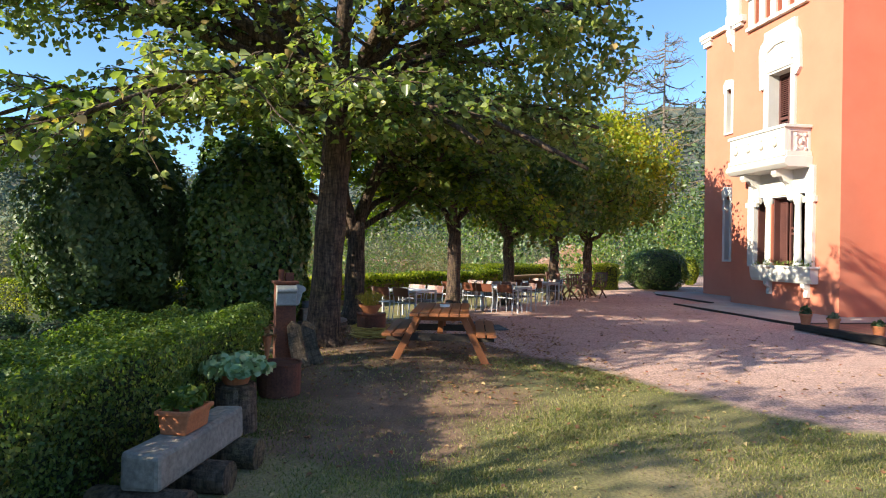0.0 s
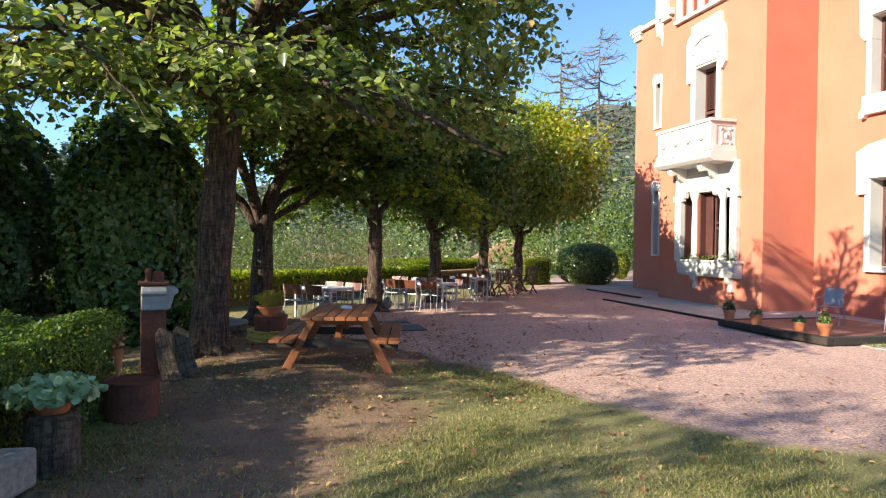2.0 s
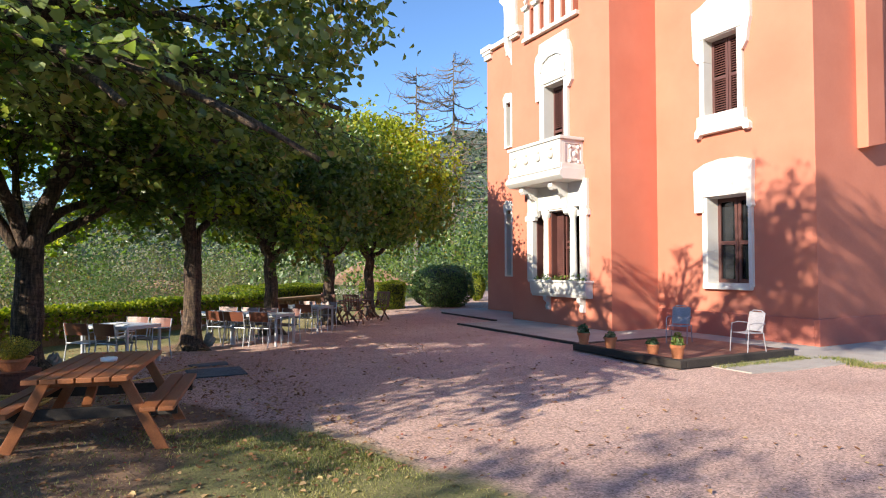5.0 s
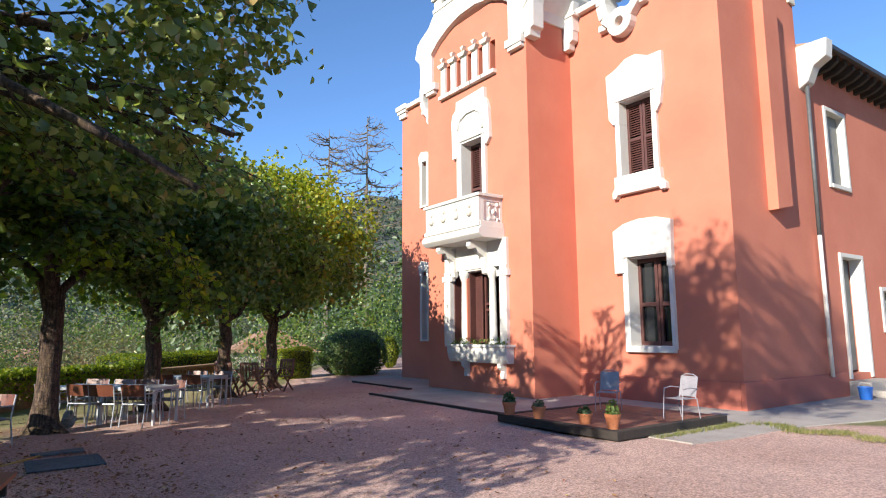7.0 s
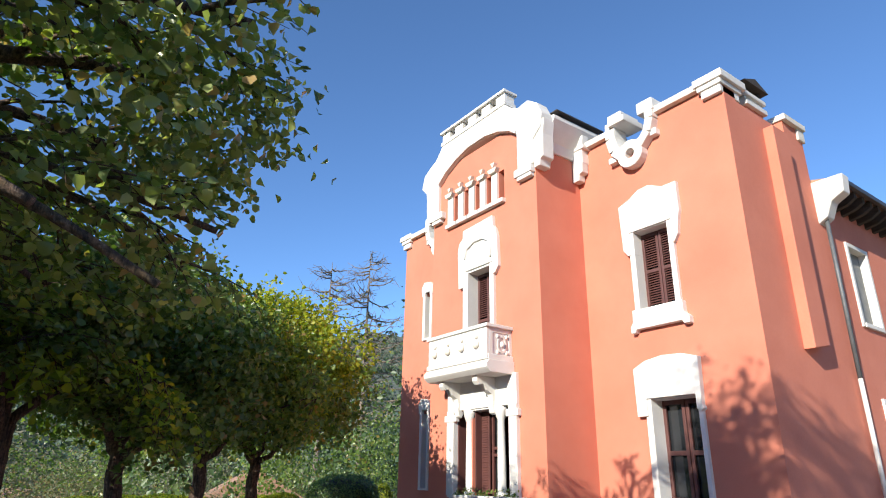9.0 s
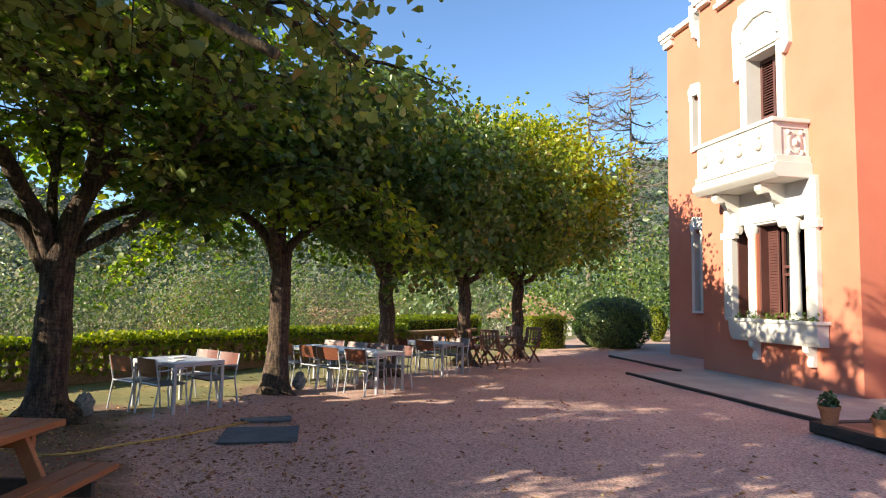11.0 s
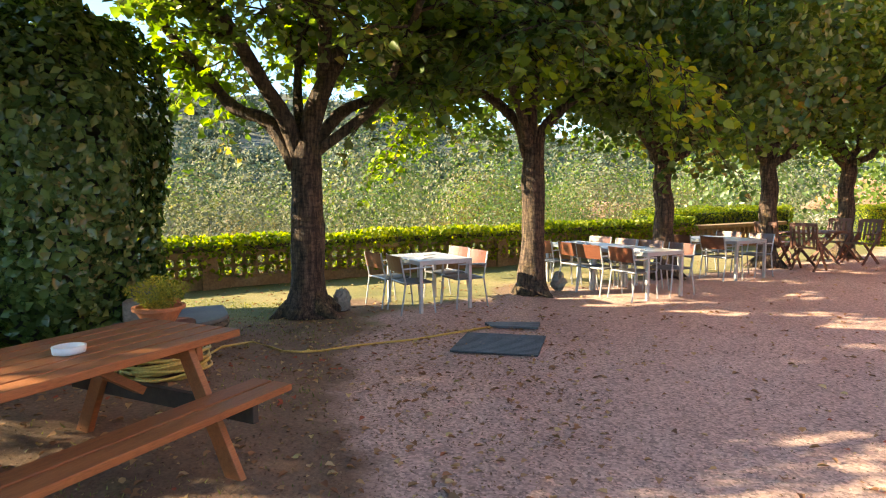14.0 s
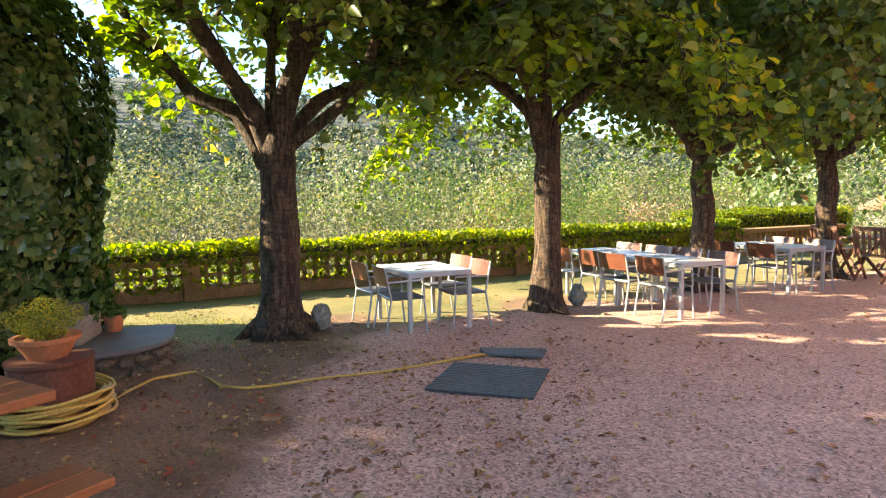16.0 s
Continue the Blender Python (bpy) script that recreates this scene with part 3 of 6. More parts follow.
# pier on the side wall, hanging above the ground
s = Shape().prism([(2.92, 3.95), (3.55, 4.07), (3.55, 8.75), (2.92, 8.75)], "x", RIGHT, RIGHT + 0.22)
part("pier", sized(s), STUCCO, house, bevel=0.02)
part("downpipe", sized(Shape().tube([(RIGHT + 0.12, 4.92, 7.3), (RIGHT + 0.1, 4.92, 3.6)], 0.045, 10)), IRONGREY, house, smooth=True)
part("downpipe", sized(Shape().tube([(RIGHT + 0.1, 4.92, 3.6), (RIGHT + 0.1, 4.95, 0.5)], 0.045, 10)), WHITE, house, "pale lower downpipe", smooth=True)

# copings and the scrolled ornaments on the parapet
for flip in (False, True):
    m = mirror if flip else (lambda x: x)

    def span(a, b):
        return tuple(sorted((m(a), m(b))))

    for a, b in ((0.35, 1.15), (2.32, 3.45)):
        part("coping", sized(Shape().box(*span(a, b), 1.38, 2.05, 9.36, 9.52)), COPING, house, bevel=0.02)
    s = Shape()
    lo, hi = span(3.4, 4.06)
    s.box(lo, hi, 1.34, 2.3, 9.4, 9.58).box(lo + 0.06, hi - 0.06, 1.38, 2.2, 9.28, 9.4).box(lo + 0.12, hi - 0.1, 1.42, 2.15, 9.1, 9.28)
    part("corner_block", sized(s), WHITE, house, bevel=0.02)
    s = Shape().box(*span(0.0, 0.34), 1.3, 2.0, 8.95, 9.5).box(*span(-0.1, 0.42), 1.25, 2.0, 9.32, 9.42).box(*span(0.0, 0.28), 1.36, 2.0, 8.7, 8.95)
    part("corner_block", sized(s), WHITE, house, bevel=0.02)
    # scroll: two block ends, a hanging ring and the curved arms that join them
    s = Shape()
    arms = [[(1.14, 9.62), (1.12, 9.2), (1.2, 8.85), (1.42, 8.62)], [(2.2, 9.62), (2.22, 9.25), (2.12, 8.95), (1.84, 8.66)]]
    for arm, wide in ((arms[0], 0.2), (arms[1], 0.15)):
        for (ax, az), (bx, bz) in zip(arm, arm[1:]):
            s.beam((m(ax), 1.52, az), (m(bx), 1.52, bz), 0.46, wide * 1.35, up=(0.31, 0, 0.2))
    ring = [(math.cos(2 * math.pi * k / 20), math.sin(2 * math.pi * k / 20)) for k in range(20)]
    n = len(s.v)
    for y in (1.3, 1.75):
        for rr in (0.12, 0.34):
            s.v += [(m(1.62) + rr * c, y, 8.6 + rr * z) for c, z in ring]
    for k in range(20):
        j = (k + 1) % 20
        s.f += [(n + k, n + j, n + 20 + j, n + 20 + k), (n + 40 + j, n + 40 + k, n + 60 + k, n + 60 + j),
                (n + 20 + k, n + 20 + j, n + 60 + j, n + 60 + k), (n + j, n + k, n + 40 + k, n + 40 + j)]
    s.box(*span(1.15, 1.62), 1.2, 1.95, 9.46, 9.62).box(*span(1.1, 1.5), 1.28, 1.95, 9.58, 9.8).box(*span(1.92, 2.34), 1.3, 1.9, 9.44, 9.74)
    s.box(*span(0.98, 1.2), 1.36, 1.7, 8.58, 8.74).box(*span(2.05, 2.32), 1.36, 1.7, 8.82, 8.98).box(*span(1.3, 2.0), 1.45, 1.8, 8.82, 8.98)
    part("scroll_ornament", sized(s), WHITE, house, "white plaster scroll with a pierced ring", bevel=0.025, at=pose(-0.1 if flip else 0.1, 0, 0))
# the white gable over the bay
arch = [(-3.85, 8.62), (-3.85, 9.5), (-3.5, 9.76), (-3.0, 9.98), (-2.45, 10.12), (-1.75, 10.13), (-1.2, 10.02), (-0.75, 9.82), (-0.53, 9.65), (-0.53, 8.62)]
outer = [(0.0, 8.62), (0.02, 9.25), (0.3, 9.5), (0.36, 9.85), (0.2, 10.2), (-0.1, 10.42), (-0.45, 10.38), (-0.7, 10.5), (-0.95, 10.74),
         (-3.72, 10.74), (-4.0, 10.42), (-4.35, 10.26), (-4.6, 10.1), (-4.72, 9.72), (-4.5, 9.5), (-4.25, 9.25), (-4.17, 8.62)]
s = Shape().prism(arch + outer, "y", -0.1, 0.28)
part("gable", sized(s), WHITE, house, "white plaster gable with a shallow arch", bevel=0.03)
s = Shape()
for (ax, az), (bx, bz) in zip(arch[1:-1], arch[2:-1]):
    s.beam((ax, -0.1, az + 0.05), (bx, -0.1, bz + 0.05), 0.08, 0.07, up=(0, 0, 1))
part("arch_moulding", sized(s), WHITE, house, bevel=0.01)
part("corbel", sized(Shape().box(-0.6, -0.02, -0.16, 0.1, 8.42, 8.62).box(-0.53, -0.05, -0.13, 0.1, 8.32, 8.42)), WHITE, house, bevel=0.015)
part("corbel", sized(Shape().box(-4.12, -3.6, -0.16, 0.1, 8.42, 8.62).box(-4.1, -3.7, -0.13, 0.1, 8.32, 8.42)), WHITE, house, bevel=0.015)
s = Shape()
for x0, x1 in ((-3.74, -0.93),):
    s.box(x0, x1, -0.12, 0.3, 10.74, 10.86).box(x0 - 0.03, x1 + 0.03, -0.15, 0.33, 11.12, 11.2)
for i in range(5):
    x = -3.72 + i * (2.77 - 0.36) / 4
    s.box(x, x + 0.36, -0.08, 0.26, 10.86, 11.12)
part("attic_parapet", sized(s), WHITE, house, "white openwork parapet on the gable", bevel=0.015)
for sx in (1, -1):
    m = (lambda x: x) if sx > 0 else mirror
    prof = [(0.0, 9.1), (0.06, 9.1), (0.1, 9.35), (0.3, 9.62), (0.42, 9.8), (0.42, 9.9), (0.0, 9.98)]
    part("side_cornice", sized(Shape().prism([(m(a), b) for a, b in prof], "y", 0.28, 1.95)), WHITE, house, bevel=0.01)
    for y0, y1 in ((-0.06, 0.3), (1.28, 1.5)):
        prof = [(0.0, 8.5), (0.2, 8.5), (0.22, 8.66), (0.32, 8.7), (0.34, 9.3), (0.4, 9.7), (0.0, 9.7)]
        part("corbel", sized(Shape().prism([(m(a), b) for a, b in prof], "y", y0, y1)), WHITE, house, bevel=0.02)
part("flashing", sized(Shape().box(-0.1, 0.5, 0.3, 2.0, 9.985, 10.01)), BLACK, house)

# windows
def shutter_pair(win, y, parent, leaves=2):
    x0, x1, z0, z1 = win
    mid = (x0 + x1) / 2
    for a, b in ((x0, mid - 0.008), (mid + 0.008, x1))[:leaves]:
        f, l, l2 = Shape(), Shape(), Shape()
        for c, d in ((a, a + 0.06), (b - 0.06, b)):
            f.box(c, d, y, y + 0.05, z0, z1)
        for z in (z0, z0 + (z1 - z0) * 0.48, z1 - 0.08):
            f.box(a + 0.06, b - 0.06, y, y + 0.05, z, z + 0.08)
        k = int((z1 - z0) / 0.055)
        for i in range(k):
            z = z0 + 0.08 + i * 0.055
            if z > z1 - 0.11 or abs(z - (z0 + (z1 - z0) * 0.48) - 0.02) < 0.06:
                continue
            (l if z < z0 + (z1 - z0) * 0.48 else l2).prism([(y + 0.004, z), (y + 0.012, z), (y + 0.046, z + 0.038), (y + 0.038, z + 0.038)], "x", a + 0.06, b - 0.06)
        leaf = part("shutter", sized(f), SHUTTER, parent, bevel=0.006)
        part("louvres", sized(l), SHUTTER, leaf)
        part("louvres", sized(l2), SHUTTER, leaf)


def window_w3():
    w = part("window", sized(Shape().box(W3[0] - 0.1, W3[1] + 0.1, 1.83, 1.86, W3[2] - 0.1, W3[3] + 0.1)), GLASS, house, "shuttered upper window in a white plaster surround")
    top = [(1.02, 6.45), (0.98, 7.52), (1.25, 7.6), (1.55, 7.76), (1.82, 7.78), (2.15, 7.62), (2.49, 7.62), (2.49, 6.95), (2.44, 6.75), (2.4, 6.45), (2.3, 6.3), (2.27, 6.3),
           (2.27, 6.82), (1.2, 6.82), (1.2, 6.3), (1.13, 6.3)]
    part("frame", sized(Shape().prism(top, "y", 1.42, 1.53)), WHITE, w, bevel=0.012)
    part("frame", sized(Shape().box(1.17, 1.3, 1.44, 1.85, 4.95, 6.3).box(2.15, 2.27, 1.44, 1.85, 4.95, 6.3).box(1.2, 1.3, 1.44, 1.85, 6.3, 6.82).box(2.15, 2.27, 1.44, 1.85, 6.3, 6.82).box(1.3, 2.15, 1.46, 1.85, 6.8, 6.9)), WHITE, w, bevel=0.01)
    part("sill", sized(Shape().prism([(1.06, 4.56), (1.16, 4.56), (1.2, 4.63), (2.28, 4.63), (2.32, 4.56), (2.45, 4.56), (2.45, 4.7), (2.34, 4.8), (2.33, 5.05), (1.13, 5.05), (1.13, 4.8), (1.06, 4.7)], "y", 1.38, 1.54).box(1.3, 2.15, 1.5, 1.85, 4.95, 5.05)), WHITE, w, bevel=0.02)
    shutter_pair((W3[0], W3[1], W3[2], W3[3]), 1.72, w)
    w.location = (K * WX, 0, K * WZ)


def window_w2():
    w = part("window", sized(Shape().box(W2[0] - 0.1, W2[1] + 0.1, 1.88, 1.9, W2[2] - 0.1, W2[3] + 0.1)), GLASS, house, "tall dark ground-floor window with brown casements in a white surround")
    top = [(1.02, 2.86), (1.0, 3.82), (1.3, 3.96), (1.7, 4.02), (2.15, 4.0), (2.5, 3.9), (2.47, 3.0), (2.5, 2.93), (2.43, 2.86), (2.4, 2.92), (2.36, 2.92), (2.36, 3.2), (1.26, 3.2), (1.26, 2.86)]
    part("frame", sized(Shape().prism(top, "y", 1.4, 1.53)), WHITE, w, bevel=0.012)
    part("frame", sized(Shape().box(1.2, 1.34, 1.44, 1.88, 1.2, 3.2).box(2.36, 2.45, 1.44, 1.88, 1.2, 3.2).box(1.34, 2.36, 1.46, 1.88, 3.18, 3.28)), WHITE, w, bevel=0.01)
    part("sill", sized(Shape().box(1.22, 2.42, 1.4, 1.86, 1.13, 1.27)), WHITE, w, bevel=0.02)
    for a, b in ((W2[0], (W2[0] + W2[1]) / 2 - 0.01), ((W2[0] + W2[1]) / 2 + 0.01, W2[1])):
        f = Shape().box(a, a + 0.07, 1.8, 1.85, W2[2], W2[3]).box(b - 0.07, b, 1.8, 1.85, W2[2], W2[3])
        for z in (W2[2], W2[2] + 0.85, W2[3] - 0.09):
            f.box(a + 0.07, b - 0.07, 1.8, 1.85, z, z + 0.09)
        part("casement", sized(f), SHUTTER, w, bevel=0.006)
    w.location = (K * WX, 0, K * WZ)


window_w3()
window_w2()
for x0, x1, z0, z1 in (L3, L2):
    w = part("window", sized(Shape().box(x0 - 0.05, x1 + 0.05, 1.8, 1.83, z0 - 0.05, z1 + 0.05)), GLASS, house, "narrow window in a white plaster surround")
    s = Shape().prism([(x0 - 0.16, z1 - 0.1), (x0 - 0.2, z1 + 0.2), (x0 - 0.05, z1 + 0.36), (x1 + 0.05, z1 + 0.3), (x1 + 0.16, z1 + 0.15), (x1 + 0.14, z1 - 0.1), (x1, z1 - 0.1), (x1, z1), (x0, z1), (x0, z1 - 0.1)], "y", 1.44, 1.53)
    s.box(x0 - 0.13, x0, 1.45, 1.8, z0 - 0.06, z1 - 0.1).box(x1, x1 + 0.12, 1.45, 1.8, z0 - 0.06, z1 - 0.1).box(x0, x1, 1.45, 1.8, z0 - 0.06, z0)
    part("frame", sized(s), WHITE, w, bevel=0.01)

# the bay's triple window with columns and flower trough
w = part("window", sized(Shape().box(-3.05, -1.0, 0.36, 0.38, 1.2, 3.2)), GLASS, house, "triple window with two white columns")
s = Shape().box(-3.29, -3.02, -0.1, 0.36, 1.2, 3.1).box(-1.03, -0.78, -0.1, 0.36, 1.2, 3.1).box(-3.29, -0.78, -0.08, 0.36, 3.1, 3.78).box(-2.36, -1.52, -0.05, 0.36, 3.06, 3.1)
s.box(-3.36, -2.9, -0.12, 0.0, 2.85, 3.0).box(-1.1, -0.71, -0.12, 0.0, 2.85, 3.0)
s.box(-2.62, -2.36, 0.16, 0.36, 1.2, 3.1).box(-1.52, -1.3, 0.16, 0.36, 1.2, 3.1)
part("frame", sized(s), WHITE, w, bevel=0.012)
for x in (-2.52, -1.4):
    prof = [(0.13, 0), (0.13, 0.08), (0.1, 0.12), (0.095, 0.9), (0.085, 1.62), (0.11, 1.66), (0.15, 1.8), (0.16, 1.9)]
    part("column", sized(Shape().lathe(prof, (x, 0.02, 1.2), 18)), WHITE, w, smooth=True)
part("shutter", sized(Shape().box(-2.34, -2.06, 0.22, 0.27, 1.25, 3.05)), SHUTTER, w, bevel=0.01)
s = Shape()
for z in range(30):
    s.prism([(0.205, 1.32 + z * 0.055), (0.215, 1.32 + z * 0.055), (0.24, 1.355 + z * 0.055), (0.23, 1.355 + z * 0.055)], "x", -2.3, -2.1)
part("louvres", sized(s), SHUTTER, w)
s = Shape().box(-2.04, -1.98, 0.28, 0.33, 1.22, 3.06).box(-1.58, -1.52, 0.28, 0.33, 1.22, 3.06).box(-1.98, -1.58, 0.28, 0.33, 2.2, 2.26).box(-1.98, -1.58, 0.28, 0.33, 2.05, 2.11).box(-1.79, -1.75, 0.28, 0.33, 2.26, 3.0)
part("casement", sized(s), SHUTTER, w)
for x in (-3.02, -2.36):
    part("folded_shutter", sized(Shape().box(x, x + 0.035, 0.04, 0.34, 1.24, 3.04)), SHUTTER, w, bevel=0.006)
trough = part("flower_trough", sized(Shape().prism([(-0.34, 0.98), (-0.36, 1.18), (-0.02, 1.18), (-0.02, 0.78), (-0.24, 0.78), (-0.3, 0.86)], "x", -3.1, -0.62)), WHITE, house, "white plaster flower trough under the window", bevel=0.02)
part("rim", sized(Shape().box(-3.14, -0.58, -0.4, 0.0, 1.16, 1.22)), WHITE, trough, bevel=0.01)
for x in (-2.5, -1.0):
    part("console", sized(Shape().prism([(0, 0.78), (-0.26, 0.78), (-0.24, 0.68), (-0.1, 0.6), (-0.14, 0.5), (-0.12, 0.42), (0, 0.42)], "x", x - 0.07, x + 0.07)), WHITE, trough, bevel=0.01)
trough.matrix_basis = Matrix.Translation((K * -0.06, 0, 0)) @ Matrix.Diagonal((0.93, 0.76, 1, 1))
rng = np.random.default_rng(5)
c = np.stack([rng.uniform(-3.0, -0.7, 260), rng.uniform(-0.32, -0.05, 260), 1.2 + rng.random(260) ** 2 * 0.16], 1) * K
part("trough_plants", leaf_mesh("trough_plants", c, 0.07, LEAF_BOX, rng), LEAF_BOX, trough)

# balcony and its door
bal = part("balcony", sized(Shape().prism([(-1.1, 3.86), (-1.16, 3.9), (-1.16, 3.98), (-1.04, 4.08), (0, 4.08), (0, 3.8), (-0.99, 3.8)], "x", -3.02, -0.5)), WHITE, house, "white plaster balcony with a solid carved parapet", bevel=0.015)
part("parapet", sized(Shape().box(-2.92, -0.58, -1.06, -0.94, 4.08, 4.8)), WHITE, bal, bevel=0.01)
for x0, x1 in ((-0.68, -0.58), (-2.92, -2.82)):
    s = Shape().box(x0, x1, -0.94, -0.8, 4.08, 4.8).box(x0, x1, -0.12, 0, 4.08, 4.8).box(x0, x1, -0.8, -0.12, 4.08, 4.2).box(x0, x1, -0.8, -0.12, 4.7, 4.8).box(x0 + 0.02, x1 - 0.02, -0.8, -0.12, 4.2, 4.7)
    part("side_panel", sized(s), WHITE, bal, bevel=0.008)
s = Shape()
for k in range(18):
    a = k / 18 * 2 * math.pi
    b = (k + 1) / 18 * 2 * math.pi
    s.beam((-0.6, -0.41 + 0.17 * math.cos(a), 4.45 + 0.17 * math.sin(a)), (-0.6, -0.41 + 0.17 * math.cos(b), 4.45 + 0.17 * math.sin(b)), 0.05, 0.04, up=(1, 0, 0))
s.ball((-0.6, -0.41, 4.45), 0.07).ball((-0.6, -0.6, 4.27), 0.05).ball((-0.6, -0.22, 4.27), 0.05).ball((-0.6, -0.6, 4.63), 0.05).ball((-0.6, -0.22, 4.63), 0.05)
part("medallion", sized(s), WHITE, bal)
part("handrail", sized(Shape().box(-2.98, -0.52, -1.12, -0.9, 4.8, 4.88).box(-0.72, -0.52, -0.9, 0, 4.8, 4.88).box(-2.98, -2.78, -0.9, 0, 4.8, 4.88)), WHITE, bal, bevel=0.015)
part("base_moulding", sized(Shape().box(-2.96, -0.54, -1.1, -1.04, 4.08, 4.18).box(-0.58, -0.53, -1.04, 0, 4.08, 4.2)), WHITE, bal, bevel=0.015)
for i in range(4):
    x = -2.62 + i * 0.56
    s = Shape().ball((x, -1.1, 4.44), 0.095).ball((x, -1.08, 4.62), 0.055).ball((x - 0.11, -1.06, 4.52), 0.03).ball((x + 0.11, -1.06, 4.52), 0.03)
    part("boss", sized(s), COPING, bal, smooth=True)
for x in (-2.55, -1.2):
    prof = [(0, 3.8), (-0.86, 3.8), (-0.88, 3.68), (-0.78, 3.6), (-0.6, 3.62), (-0.45, 3.5), (-0.25, 3.42), (-0.2, 3.28), (-0.24, 3.2), (-0.16, 3.02), (-0.06, 2.98), (0, 3.05)]
    part("bracket", sized(Shape().prism(prof, "x", x - 0.09, x + 0.09)), WHITE, bal, bevel=0.015)
bal.matrix_basis = Matrix.Translation((K * -0.426, 0, K * -0.06)) @ Matrix.Diagonal((0.951, 0.7, 1, 1))
door = part("door", sized(Shape().box(-2.55, -1.6, 0.36, 0.38, 3.95, 6.5)), GLASS, house, "balcony door with brown louvred shutters")
shutter_pair((-2.5, -1.65, 4.08, 6.5), 0.26, door)
top = [(-2.86, 6.15), (-2.9, 7.2), (-2.84, 7.4), (-2.7, 7.5), (-2.68, 7.72), (-1.5, 7.78), (-1.48, 7.5), (-1.4, 7.4), (-1.34, 7.2), (-1.3, 6.4), (-1.42, 6.25), (-1.5, 6.25), (-1.5, 6.56), (-2.62, 6.56), (-2.62, 6.15)]
part("frame", sized(Shape().prism(top, "y", -0.1, 0.02)), WHITE, door, bevel=0.012)
part("frame", sized(Shape().box(-2.7, -2.5, -0.08, 0.36, 4.08, 6.56).box(-1.65, -1.5, -0.08, 0.36, 4.08, 6.56).box(-2.5, -1.65, -0.06, 0.36, 6.5, 6.62)), WHITE, door, bevel=0.01)
s = Shape()
for (ax, az), (bx, bz) in zip([(-2.6, 6.9), (-2.5, 7.15), (-2.2, 7.28), (-1.85, 7.28), (-1.62, 7.15), (-1.56, 6.9)], [(-2.5, 7.15), (-2.2, 7.28), (-1.85, 7.28), (-1.62, 7.15), (-1.56, 6.9), (-1.56, 6.7)]):
    s.beam((ax, -0.12, az), (bx, -0.12, bz), 0.06, 0.07, up=(0, 0.1, 1))
part("hood_moulding", sized(s), WHITE, door, bevel=0.01)
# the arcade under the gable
# dark sheet that stands in for the shade behind the openings
part("arcade_shade", sized(Shape().box(-3.4, -0.8, 0.3, 0.34, 8.1, 9.1)), ROOM, house)
for i, (x0, x1, z0, z1) in enumerate(ARC + [(-3.2 + 0.47 * 5, -3.2 + 0.47 * 5 + 0.2, 8.15, 8.95)][:0]):
    s = Shape().box(x0 - 0.24, x0 - 0.02, -0.06, 0.2, 8.12, 8.95).box(x0 - 0.28, x0 + 0.24, -0.12, 0.1, 8.02, 8.13)
    col = part("arcade_pier", sized(s), WHITE, house, bevel=0.012)
    part("capital", sized(Shape().prism([(x0 - 0.3, 9.05), (x0 + 0.05, 9.05), (x0 - 0.02, 8.93), (x0 - 0.24, 8.93)], "y", -0.14, 0.05).prism([(x0 - 0.2, 9.22), (x0 - 0.04, 9.22), (x0 - 0.12, 9.08)], "y", -0.12, 0.02)), COPING, col, bevel=0.008)

# the wing: door, barred window, upper windows, white eave end
for x0, x1, z0, z1 in (WU, WU2):
    w = part("window", sized(Shape().box(RIGHT - 0.17, RIGHT - 0.14, x0 - 0.03, x1 + 0.03, z0, z1)), DOORGREY, house, "window of the wing in a white surround")
    part("frame", sized(Shape().box(RIGHT - 0.25, RIGHT + 0.04, x0 - 0.1, x0, z0 - 0.1, z1 + 0.1).box(RIGHT - 0.25, RIGHT + 0.04, x1, x1 + 0.1, z0 - 0.1, z1 + 0.1).box(RIGHT - 0.25, RIGHT + 0.04, x0, x1, z1, z1 + 0.1).box(RIGHT - 0.25, RIGHT + 0.06, x0, x1, z0 - 0.1, z0)), WHITE, w, bevel=0.01)
d = part("door", sized(Shape().box(RIGHT - 0.32, RIGHT - 0.27, WD[0], WD[1], WD[2], WD[3])), DOORGREY, house, "grey side door in a white surround")
part("frame", sized(Shape().box(RIGHT - 0.25, RIGHT + 0.05, WD[0] - 0.1, WD[0], 0.4, WD[3] + 0.1).box(RIGHT - 0.25, RIGHT + 0.05, WD[1], WD[1] + 0.1, 0.4, WD[3] + 0.1).box(RIGHT - 0.25, RIGHT + 0.05, WD[0], WD[1], WD[3], WD[3] + 0.1)), WHITE, d, bevel=0.01)
part("lock_plate", sized(Shape().box(RIGHT - 0.27, RIGHT - 0.24, WD[0] + 0.12, WD[0] + 0.18, 1.55, 1.72)), BLACK, d)
part("step", sized(Shape().box(RIGHT, RIGHT + 0.45, WD[0] - 0.15, WD[1] + 0.3, -0.05, 0.36).box(RIGHT + 0.45, RIGHT + 0.8, WD[0] - 0.15, WD[1] + 0.3, -0.05, 0.18)), CONCRETE, house, bevel=0.015)
w = part("window", sized(Shape().box(RIGHT - 0.3, RIGHT - 0.27, WS[0], WS[1], WS[2], WS[3])), GLASS, house, "small barred window in a white surround")
